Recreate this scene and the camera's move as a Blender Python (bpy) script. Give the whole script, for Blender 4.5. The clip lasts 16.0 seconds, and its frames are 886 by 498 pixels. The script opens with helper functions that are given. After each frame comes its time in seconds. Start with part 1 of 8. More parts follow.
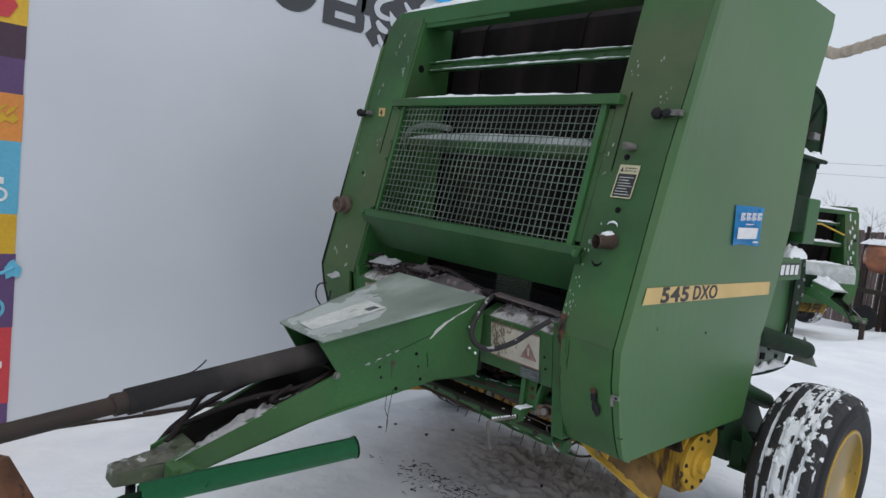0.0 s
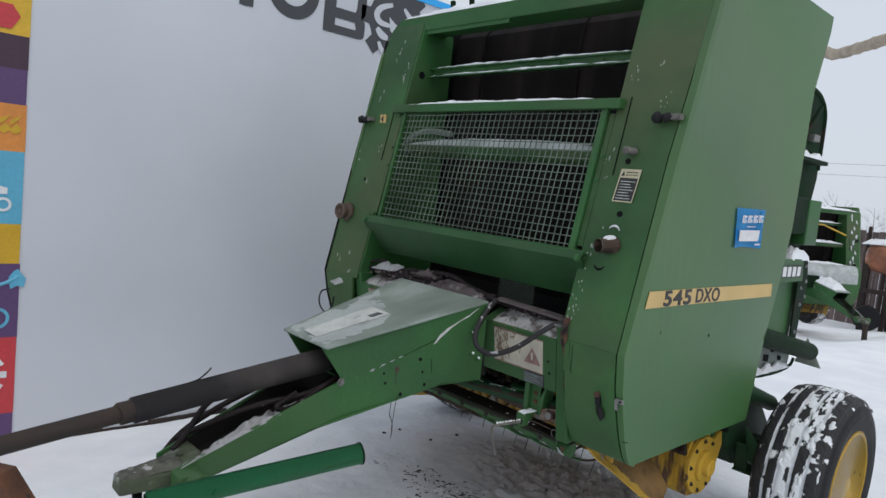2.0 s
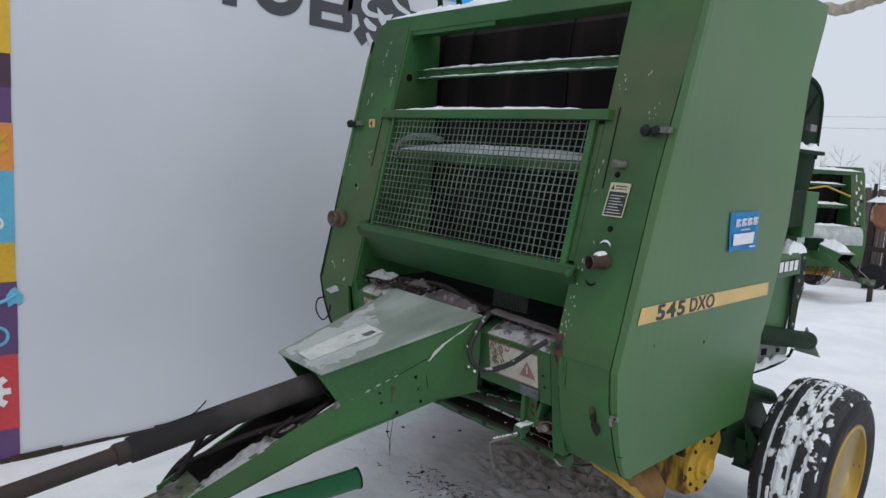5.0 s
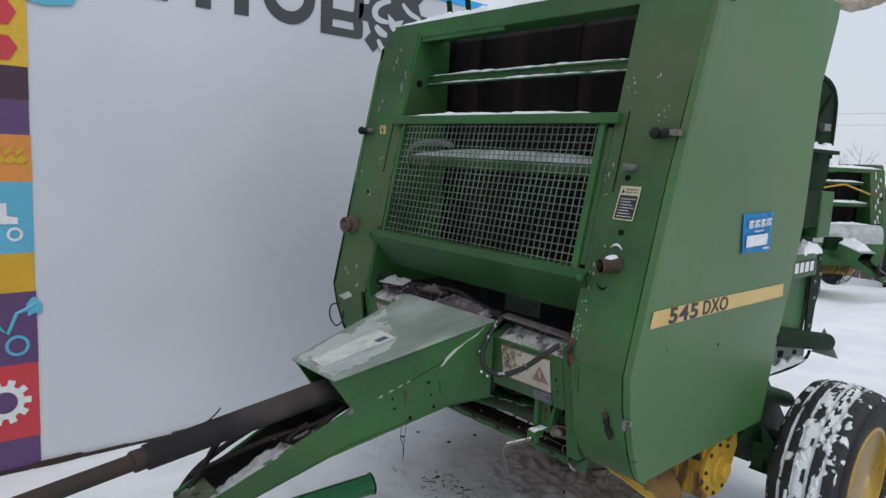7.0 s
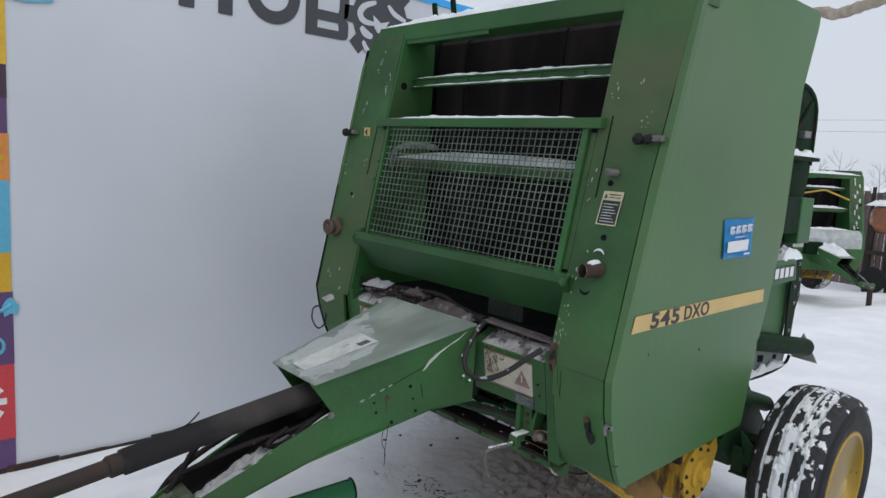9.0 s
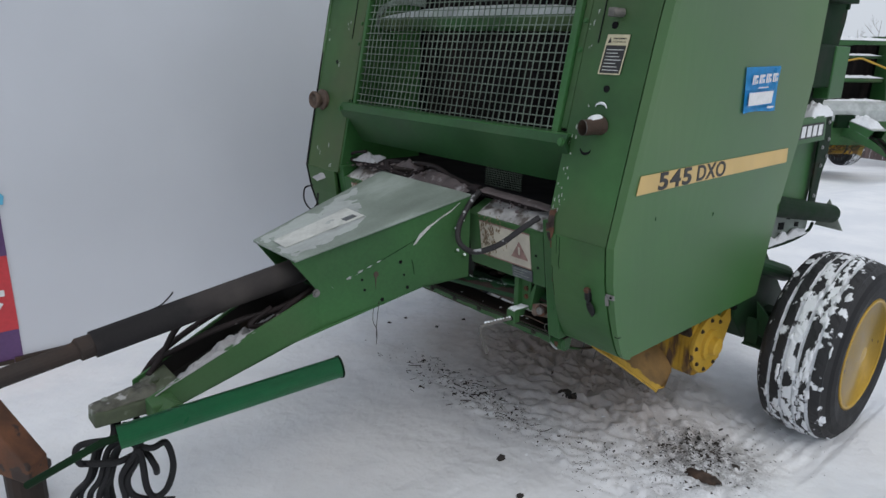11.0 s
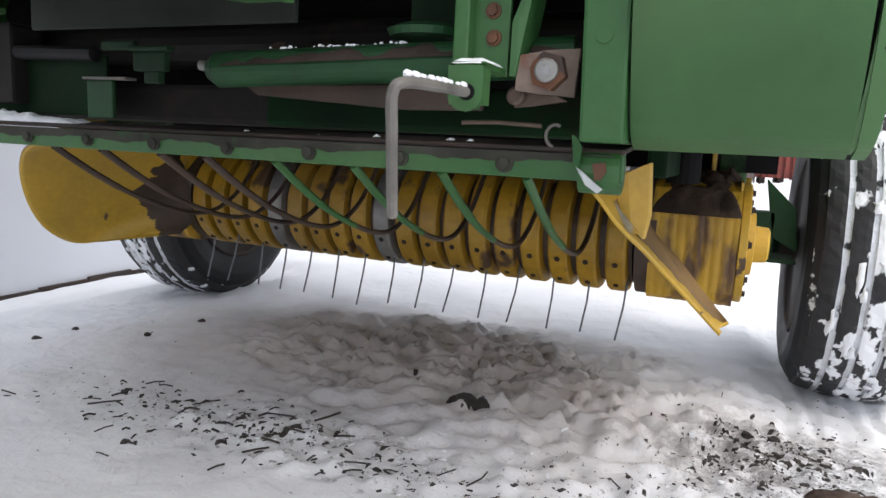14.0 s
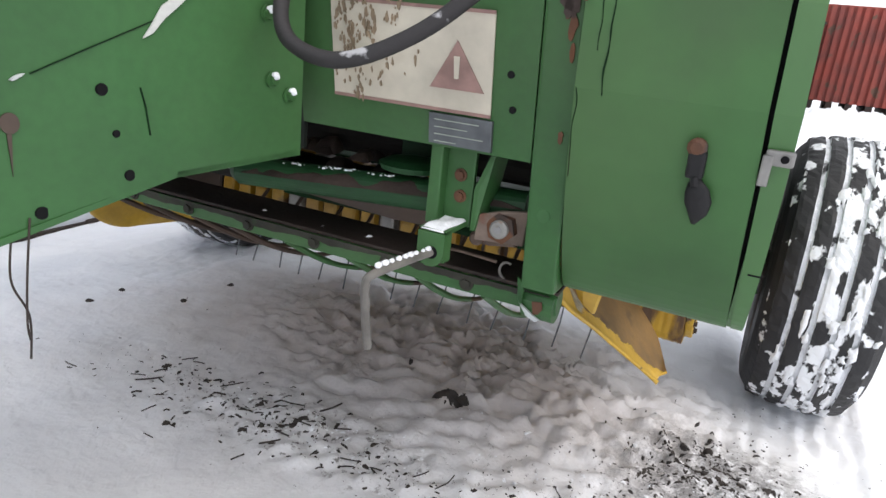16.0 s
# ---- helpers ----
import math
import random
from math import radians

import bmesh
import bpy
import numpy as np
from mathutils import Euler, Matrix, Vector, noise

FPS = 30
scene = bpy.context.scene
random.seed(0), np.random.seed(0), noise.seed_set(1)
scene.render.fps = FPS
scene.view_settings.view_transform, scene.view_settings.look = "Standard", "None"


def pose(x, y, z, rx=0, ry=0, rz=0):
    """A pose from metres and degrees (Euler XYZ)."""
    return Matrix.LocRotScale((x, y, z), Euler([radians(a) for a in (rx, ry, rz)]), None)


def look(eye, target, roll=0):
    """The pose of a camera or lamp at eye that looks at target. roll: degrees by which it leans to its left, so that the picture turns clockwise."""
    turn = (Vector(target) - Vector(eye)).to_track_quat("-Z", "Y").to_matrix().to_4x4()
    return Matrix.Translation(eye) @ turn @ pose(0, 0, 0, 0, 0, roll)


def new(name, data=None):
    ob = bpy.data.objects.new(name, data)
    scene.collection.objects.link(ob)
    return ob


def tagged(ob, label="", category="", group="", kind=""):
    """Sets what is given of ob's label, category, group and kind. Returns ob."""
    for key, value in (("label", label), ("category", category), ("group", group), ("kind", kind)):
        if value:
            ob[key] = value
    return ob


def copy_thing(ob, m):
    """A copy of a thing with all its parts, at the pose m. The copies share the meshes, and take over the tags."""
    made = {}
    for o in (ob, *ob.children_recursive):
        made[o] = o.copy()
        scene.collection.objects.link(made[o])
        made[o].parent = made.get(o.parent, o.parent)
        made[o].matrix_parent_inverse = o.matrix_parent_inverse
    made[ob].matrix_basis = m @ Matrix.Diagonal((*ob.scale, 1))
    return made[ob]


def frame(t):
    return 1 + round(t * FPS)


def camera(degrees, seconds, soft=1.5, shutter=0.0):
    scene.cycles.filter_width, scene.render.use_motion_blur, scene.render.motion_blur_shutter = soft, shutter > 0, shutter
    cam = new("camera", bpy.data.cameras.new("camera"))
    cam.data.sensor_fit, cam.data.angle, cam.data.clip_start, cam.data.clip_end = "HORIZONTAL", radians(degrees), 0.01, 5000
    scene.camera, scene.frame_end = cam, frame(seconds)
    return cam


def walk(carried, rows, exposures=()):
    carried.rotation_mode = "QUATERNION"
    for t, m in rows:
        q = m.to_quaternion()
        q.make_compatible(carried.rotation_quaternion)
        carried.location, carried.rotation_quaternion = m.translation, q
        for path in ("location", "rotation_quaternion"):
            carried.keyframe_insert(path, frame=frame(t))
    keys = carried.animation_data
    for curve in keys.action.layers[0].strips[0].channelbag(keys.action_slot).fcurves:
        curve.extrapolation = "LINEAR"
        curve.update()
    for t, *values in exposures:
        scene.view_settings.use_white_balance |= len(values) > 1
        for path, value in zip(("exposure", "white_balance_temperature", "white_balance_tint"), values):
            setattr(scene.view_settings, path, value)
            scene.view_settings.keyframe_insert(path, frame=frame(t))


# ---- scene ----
# camera and its walk
cam = camera(66.8, 16.0)
PATH = [
    (0.0, 1.942, -1.814, 1.343, 84.32, -6.48, 47.68),
    (0.5, 1.947, -1.820, 1.348, 84.51, -6.33, 48.05),
    (1.0, 1.948, -1.825, 1.337, 84.56, -6.24, 48.08),
    (1.5, 1.945, -1.825, 1.341, 84.48, -6.14, 47.95),
    (2.0, 1.945, -1.823, 1.348, 84.68, -5.87, 47.75),
    (2.5, 1.941, -1.816, 1.353, 84.61, -5.89, 47.51),
    (3.0, 1.934, -1.833, 1.351, 84.47, -5.85, 46.79),
    (5.5, 1.946, -1.766, 1.541, 81.50, -3.01, 48.61),
    (6.0, 1.950, -1.772, 1.535, 81.60, -2.90, 49.56),
    (6.5, 1.950, -1.769, 1.536, 81.91, -2.76, 49.33),
    (7.0, 1.955, -1.766, 1.530, 82.04, -2.82, 49.13),
    (7.5, 1.953, -1.767, 1.538, 82.20, -3.02, 48.95),
    (8.0, 1.957, -1.763, 1.538, 82.60, -3.23, 47.63),
    (10.5, 1.945, -1.709, 1.510, 79.50, -3.32, 49.35),
    (11.0, 1.901, -1.569, 1.425, 73.10, -1.30, 49.24),
    (11.5, 1.585, -1.415, 1.286, 74.81, 3.47, 40.30),
    (12.0, 1.240, -1.170, 1.114, 70.25, 3.41, 32.53),
    (12.5, 0.917, -0.917, 0.889, 69.46, -3.69, 28.10),
    (13.0, 0.772, -0.742, 0.646, 76.65, -4.00, 20.20),
    (13.5, 0.768, -0.712, 0.524, 81.05, -3.79, 22.83),
    (14.0, 0.771, -0.697, 0.524, 81.28, -2.80, 23.18),
    (14.5, 0.772, -0.699, 0.526, 81.06, -3.33, 22.72),
    (15.0, 0.782, -0.702, 0.534, 81.03, -2.99, 22.18),
    (15.5, 0.803, -0.719, 0.565, 80.96, -3.65, 21.89),
    (16.0, 0.869, -0.783, 0.844, 71.91, -5.79, 26.57),
]
EXPOSURE = [(0.0, -0.05, 6500, 10), (10.5, -0.05, 6500, 10), (11.0, -0.1, 6500, 10), (11.5, 0.0, 6550, 11), (12.0, 0.14, 6650, 12), (12.5, 0.24, 6800, 13),
            (13.0, 0.80, 6850, 13), (13.5, 1.03, 6850, 13), (15.5, 1.03, 6850, 13), (16.0, 1.0, 6850, 13)]
walk(cam, [(t, pose(*p)) for t, *p in PATH], EXPOSURE)

# world: overcast winter sky
world = bpy.data.worlds.new("overcast_sky")
scene.world = world
world.use_nodes = True
wn, wl = world.node_tree.nodes, world.node_tree.links
sky = wn.new("ShaderNodeTexSky")
sky.sky_type, sky.sun_disc = "NISHITA", False
sky.sun_elevation, sky.sun_rotation = radians(57), radians(101)
sky.air_density, sky.dust_density, sky.ozone_density = 1.0, 4.0, 1.0
sky_dim = wn.new("ShaderNodeVectorMath")
sky_dim.operation = "SCALE"
sky_dim.inputs["Scale"].default_value = 0.1
cloud = wn.new("ShaderNodeMix")
cloud.data_type = "RGBA"
cloud.inputs[0].default_value = 0.86
cloud.inputs[7].default_value = (0.74, 0.80, 0.885, 1)
wl.new(sky.outputs[0], sky_dim.inputs[0])
wl.new(sky_dim.outputs[0], cloud.inputs[6])
wl.new(cloud.outputs[2], wn["Background"].inputs["Color"])
wn["Background"].inputs["Strength"].default_value = 1.0
sun = new("sun", bpy.data.lights.new("sun", "SUN"))
sun.data.energy, sun.data.angle, sun.data.color = 0.8, radians(50), (1.0, 0.97, 0.93)
sun.matrix_world = look((5, -1, 8), (0, 0, 0.5))


# ---- materials ----
def rgba(c):
    return (c[0], c[1], c[2], 1)


def material(name, base, rough=0.6, metal=0.0, vary=0.25, scale=6.0, fine=60.0, bump=0.15, wear=None, wear_amount=0.0,
             wear_scale=9.0, dust=None, dust_amount=0.0, coat=0.0, island=0.0, stretch=(1, 1, 1), spec=0.5, soft=0.02):
    """A surface with grain at two scales, chips of wear and a thin uneven film of dust."""
    m = bpy.data.materials.new(name)
    m.use_nodes = True
    n, l = m.node_tree.nodes, m.node_tree.links
    b = n["Principled BSDF"]
    b.inputs["Metallic"].default_value = metal
    b.inputs["Specular IOR Level"].default_value = spec
    b.inputs["Coat Weight"].default_value = coat
    b.inputs["Coat Roughness"].default_value = 0.25
    tc = n.new("ShaderNodeTexCoord")
    mp = n.new("ShaderNodeMapping")
    mp.inputs["Scale"].default_value = stretch
    l.new(tc.outputs["Object"], mp.inputs[0])
    info = n.new("ShaderNodeObjectInfo")

    def noisy(s, detail, lo, hi):
        t = n.new("ShaderNodeTexNoise")
        t.inputs["Scale"].default_value, t.inputs["Detail"].default_value = s, detail
        l.new(mp.outputs[0], t.inputs["Vector"])
        r = n.new("ShaderNodeMapRange")
        r.inputs[1].default_value, r.inputs[2].default_value = lo, hi
        l.new(t.outputs["Fac"], r.inputs[0])
        return t, r

    def blend(fac, a, c, how="MIX"):
        x = n.new("ShaderNodeMix")
        x.data_type, x.blend_type = "RGBA", how
        if isinstance(fac, float):
            x.inputs[0].default_value = fac
        else:
            l.new(fac, x.inputs[0])
        for k, v in ((6, a), (7, c)):
            if isinstance(v, tuple):
                x.inputs[k].default_value = v
            else:
                l.new(v, x.inputs[k])
        return x.outputs[2]

    _, big = noisy(scale, 5, 0.35, 0.68)
    small, sm = noisy(fine, 6, 0.3, 0.7)
    dark = tuple(max(0.0, v * (1 - vary)) for v in base)
    light = tuple(min(1.0, v * (1 + 0.6 * vary)) for v in base)
    col = blend(big.outputs[0], rgba(dark), rgba(light))
    grain = blend(sm.outputs[0], rgba((0.86, 0.86, 0.86)), rgba((1.0, 1.0, 1.0)))
    col = blend(1.0, col, grain, "MULTIPLY")
    if island:
        hue = n.new("ShaderNodeHueSaturation")
        r = n.new("ShaderNodeMapRange")
        r.inputs[3].default_value, r.inputs[4].default_value = 1 - island, 1 + island
        l.new(info.outputs["Random"], r.inputs[0])
        l.new(r.outputs[0], hue.inputs["Value"])
        l.new(col, hue.inputs["Color"])
        col = hue.outputs[0]
    roughness = None
    if dust:
        _, d = noisy(scale * 0.55, 7, 0.62 - dust_amount * 0.3, 0.72)
        d2 = n.new("ShaderNodeMath")
        d2.operation = "MULTIPLY"
        d2.inputs[1].default_value = min(1.0, dust_amount * 1.4)
        l.new(d.outputs[0], d2.inputs[0])
        col = blend(d2.outputs[0], col, rgba(dust))
    if wear:
        _, w = noisy(wear_scale, 9, 0.70 - wear_amount * 0.25, 0.70 + soft - wear_amount * 0.25)
        col = blend(w.outputs[0], col, rgba(wear))
    l.new(col, b.inputs["Base Color"])
    rr = n.new("ShaderNodeMapRange")
    rr.inputs[3].default_value, rr.inputs[4].default_value = max(0.03, rough - 0.1), min(1.0, rough + 0.12)
    l.new(big.outputs[0], rr.inputs[0])
    l.new(rr.outputs[0], b.inputs["Roughness"])
    bp = n.new("ShaderNodeBump")
    bp.inputs["Strength"].default_value, bp.inputs["Distance"].default_value = bump, 0.004
    l.new(small.outputs["Fac"], bp.inputs["Height"])
    l.new(bp.outputs[0], b.inputs["Normal"])
    return m


GREEN = material("green_paint", (0.033, 0.122, 0.034), 0.48, vary=0.28, scale=2.2, fine=90, bump=0.02,
                 dust=(0.070, 0.104, 0.050), dust_amount=0.5, spec=0.35)
PANEL = material("faded_green_paint", (0.049, 0.146, 0.040), 0.40, vary=0.24, scale=0.9, fine=3, bump=0.0,
                 dust=(0.104, 0.148, 0.064), dust_amount=0.55, spec=0.5)
FRONT = material("dusty_green_paint", (0.043, 0.120, 0.039), 0.55, vary=0.34, scale=2.6, fine=20, bump=0.0,
                 wear=(0.040, 0.074, 0.034), wear_amount=0.35, wear_scale=3, dust=(0.086, 0.100, 0.050), dust_amount=0.62, spec=0.3, soft=0.2)
DOOR = material("worn_green_paint", (0.041, 0.124, 0.036), 0.5, vary=0.28, scale=2.6, fine=20, bump=0.0,
                wear=(0.040, 0.060, 0.032), wear_amount=0.35, wear_scale=3, dust=(0.078, 0.106, 0.048), dust_amount=0.5, spec=0.35, soft=0.2)
BRIGHT = material("fresh_green_paint", (0.036, 0.300, 0.118), 0.33, vary=0.12, scale=3, fine=60, bump=0.03,
                  dust=(0.07, 0.17, 0.08), dust_amount=0.25)
# Near-black copy of the green for parts in shade, with brown wear
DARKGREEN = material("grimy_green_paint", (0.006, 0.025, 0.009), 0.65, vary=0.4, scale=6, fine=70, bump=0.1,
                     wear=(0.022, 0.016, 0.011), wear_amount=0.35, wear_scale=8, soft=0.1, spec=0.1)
YELLOW = material("yellow_paint", (0.52, 0.315, 0.030), 0.45, vary=0.22, scale=5, fine=80, bump=0.08,
                  wear=(0.07, 0.04, 0.022), wear_amount=0.06, wear_scale=12, dust=(0.36, 0.24, 0.05), dust_amount=0.4)
# Darker than YELLOW: the drum's shade is in this colour, besides its wear
DRUMYELLOW = material("worn_yellow_paint", (0.40, 0.225, 0.012), 0.5, vary=0.35, scale=5, fine=80, bump=0.08,
                      wear=(0.07, 0.04, 0.022), wear_amount=0.35, wear_scale=10, dust=(0.22, 0.13, 0.03), dust_amount=0.5, soft=0.06)
DIRTYELLOW = material("rust_stained_yellow_paint", (0.50, 0.29, 0.02), 0.55, vary=0.35, scale=7, fine=80, bump=0.15,
                      wear=(0.085, 0.042, 0.018), wear_amount=0.92, wear_scale=15, stretch=(1.6, 1, 0.5), soft=0.14)
WORN = material("worn_bare_steel", (0.24, 0.235, 0.225), 0.5, 0.5, vary=0.3, scale=9, fine=120, bump=0.08,
                wear=(0.20, 0.11, 0.04), wear_amount=0.2)
BROWN = material("mud_worn_steel", (0.075, 0.05, 0.037), 0.6, 0.2, vary=0.35, scale=8, fine=100, bump=0.12)
RUST = material("rusty_steel", (0.13, 0.055, 0.028), 0.8, 0.1, vary=0.5, scale=10, fine=120, bump=0.3,
                wear=(0.045, 0.03, 0.025), wear_amount=0.4)
DULLRUST = material("greyed_rust", (0.135, 0.092, 0.070), 0.75, 0.15, vary=0.4, scale=16, fine=120, bump=0.2, wear=(0.20, 0.18, 0.15), wear_amount=0.35, wear_scale=20, soft=0.1)
DARKRUST = material("dark_rusty_steel", (0.034, 0.022, 0.017), 0.75, 0.1, vary=0.45, scale=9, fine=110, bump=0.25,
                    wear=(0.065, 0.034, 0.02), wear_amount=0.25, soft=0.08)
STEEL = material("grey_steel", (0.33, 0.33, 0.33), 0.42, 0.7, vary=0.3, scale=14, fine=150, bump=0.1,
                 wear=(0.16, 0.09, 0.05), wear_amount=0.25)
RUBBER = material("black_rubber", (0.012, 0.012, 0.0135), 0.65, vary=0.35, scale=8, fine=150, bump=0.2, spec=0.3)
BELT = material("worn_rubber_belt", (0.0105, 0.0082, 0.0082), 0.75, vary=0.6, scale=4, fine=200, bump=0.3,
                dust=(0.036, 0.027, 0.025), dust_amount=0.5, stretch=(3, 1, 0.5), spec=0.15)
DARKHOSE = material("dusty_brown_black_hose", (0.020, 0.014, 0.014), 0.7, vary=0.4, scale=14, fine=140, bump=0.2, wear=(0.22, 0.20, 0.20), wear_amount=0.22, wear_scale=24, soft=0.08, spec=0.25)
SLEEVE = material("black_plastic_guard_tube", (0.021, 0.0192, 0.0198), 0.75, vary=0.3, scale=7, fine=120, bump=0.05,
                  dust=(0.075, 0.064, 0.059), dust_amount=0.5, spec=0.25)
# Flat black for holes, gaps and painted shade, besides a few black parts
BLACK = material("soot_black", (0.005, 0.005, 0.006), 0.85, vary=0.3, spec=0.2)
MESHWIRE = material("galvanised_green_wire", (0.165, 0.21, 0.165), 0.5, 0.25, vary=0.4, scale=6, fine=90, bump=0.05)
ICE = material("clinging_snow", (0.83, 0.85, 0.88), 0.75, vary=0.10, scale=9, fine=160, bump=0.5)
SLUSH = material("thin_frost_and_slush", (0.225, 0.270, 0.232), 0.6, vary=0.30, scale=5, fine=120, bump=0.15,
                 wear=(0.40, 0.43, 0.42), wear_amount=0.72, wear_scale=5, stretch=(1.3, 0.6, 1), soft=0.34)
DIRTYSNOW = material("dirty_snow", (0.42, 0.41, 0.40), 0.8, vary=0.35, scale=14, fine=120, bump=0.5,
                     wear=(0.10, 0.085, 0.075), wear_amount=0.75, wear_scale=22, soft=0.12)
# Dimmed copy of the green for the shaded parts under the drawbar
MIDGREEN = material("oily_green_paint", (0.0095, 0.034, 0.015), 0.6, vary=0.45, scale=9, fine=60, bump=0.1, wear=(0.014, 0.012, 0.010), wear_amount=0.5, wear_scale=9, soft=0.2, spec=0.2)
# Green with shade mixed into its base, for parts under and behind the panels
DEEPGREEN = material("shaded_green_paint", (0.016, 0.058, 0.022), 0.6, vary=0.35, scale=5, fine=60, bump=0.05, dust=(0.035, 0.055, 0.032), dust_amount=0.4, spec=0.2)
CHIP = material("bare_primer", (0.34, 0.38, 0.33), 0.7, vary=0.2, scale=20, fine=90, bump=0.05)
# Black gunk with the shade of the machine's inside in the same colour
GRIMESHADE = material("oily_black_grime", (0.013, 0.011, 0.010), 0.7, vary=0.4, scale=9, fine=90, bump=0.2, wear=(0.030, 0.022, 0.016), wear_amount=0.3, soft=0.1, spec=0.3)
BARGRIME = material("dusty_grey_dirt", (0.043, 0.042, 0.034), 0.8, vary=0.4, scale=14, fine=120, bump=0.2, wear=(0.030, 0.060, 0.028), wear_amount=0.35, wear_scale=22, soft=0.1, spec=0.2)
PINSTEEL = material("dull_pin_steel", (0.17, 0.16, 0.145), 0.6, 0.3, vary=0.35, scale=18, fine=150, bump=0.1)
OCHRE = material("ochre_rust_film", (0.235, 0.135, 0.045), 0.65, vary=0.4, scale=9, fine=90, bump=0.12, wear=(0.085, 0.050, 0.028), wear_amount=0.45, wear_scale=12, soft=0.12)
FROSTRUBBER = material("frosted_black_rubber", (0.019, 0.017, 0.018), 0.65, vary=0.3, scale=9, fine=150, bump=0.2, wear=(0.36, 0.36, 0.37), wear_amount=0.30, wear_scale=30, soft=0.06)
SLUSHPALE = material("pale_frost", (0.45, 0.48, 0.475), 0.65, vary=0.25, scale=9, fine=120, bump=0.3, wear=(0.30, 0.36, 0.31), wear_amount=0.62, wear_scale=11, soft=0.26)
FROSTFILM = material("grey_green_frost_film", (0.41, 0.44, 0.43), 0.6, vary=0.3, scale=7, fine=120, bump=0.2, wear=(0.235, 0.285, 0.245), wear_amount=0.75, wear_scale=7, stretch=(1.4, 0.5, 1), soft=0.3)
MUDCRUST = material("frozen_brown_crust", (0.115, 0.092, 0.092), 0.8, vary=0.45, scale=14, fine=120, bump=0.6, wear=(0.36, 0.35, 0.355), wear_amount=0.42, wear_scale=17, soft=0.1)
GREYSNOW = material("grey_wet_snow", (0.40, 0.40, 0.41), 0.75, vary=0.3, scale=12, fine=120, bump=0.5, wear=(0.20, 0.20, 0.20), wear_amount=0.35, wear_scale=24, soft=0.15)
NOSECRUST = material("mossy_frozen_crust", (0.105, 0.105, 0.085), 0.85, vary=0.5, scale=26, fine=140, bump=0.6, wear=(0.42, 0.42, 0.41), wear_amount=0.35, wear_scale=32, soft=0.1)
STAIN = material("brown_scrape", (0.24, 0.175, 0.115), 0.7, vary=0.4, scale=20, fine=90, bump=0.05)
CREAM = material("faded_cream_decal", (0.60, 0.42, 0.165), 0.5, vary=0.06, scale=5, fine=8, bump=0.0)
SIGN = material("stained_white_decal", (0.52, 0.475, 0.39), 0.5, vary=0.16, scale=12, fine=40, bump=0.02,
                wear=(0.36, 0.29, 0.20), wear_amount=0.5, wear_scale=9, soft=0.2)
PAPER = material("wet_paper_label", (0.56, 0.57, 0.54), 0.6, vary=0.2, scale=14, fine=140, bump=0.05,
                 wear=(0.25, 0.28, 0.24), wear_amount=0.4, wear_scale=14, soft=0.2)
PALERED = material("faded_red_ink", (0.27, 0.16, 0.14), 0.6, vary=0.2, scale=30)
INK = material("black_ink", (0.016, 0.016, 0.016), 0.5, vary=0.1)
GREYINK = material("charcoal_print", (0.055, 0.058, 0.066), 0.5, vary=0.12, scale=3)
WHITEINK = material("white_print", (0.74, 0.75, 0.76), 0.45, vary=0.05)
TAG = material("blue_sticker", (0.030, 0.42, 0.94), 0.35, vary=0.08, scale=9, bump=0.03)
PLATE = material("dull_number_plate", (0.11, 0.12, 0.13), 0.4, 0.4, vary=0.3, scale=25)

EARTH = material("dark_wet_bark_and_earth", (0.035, 0.028, 0.024), 0.8, vary=0.5, scale=20, fine=150, bump=0.4)
BARK = material("brown_wet_earth", (0.070, 0.044, 0.032), 0.85, vary=0.6, scale=24, fine=150, bump=0.8, wear=(0.018, 0.014, 0.012), wear_amount=0.6, wear_scale=30, soft=0.12)


def banner():
    """White printed sheet on the wall."""
    return material("white_banner_sheet", (0.615, 0.640, 0.690), 0.5, vary=0.012, scale=0.25, fine=0.6, bump=0.0, spec=0.3)


BANNER = banner()
PRINTS = {"purple": (0.105, 0.05, 0.15), "red": (0.56, 0.045, 0.055), "yellow": (0.62, 0.37, 0.02), "cyan": (0.11, 0.42, 0.60),
          "orange": (0.70, 0.26, 0.05), "maroon": (0.055, 0.025, 0.045), "lime": (0.70, 0.43, 0.03)}
PRINT = {k: material("printed_" + k, v, 0.45, vary=0.07, scale=4, fine=60, bump=0.02, wear=(0.6, 0.6, 0.62),
                     wear_amount=0.08 if k != "purple" else 0.16, wear_scale=4) for k, v in PRINTS.items()}


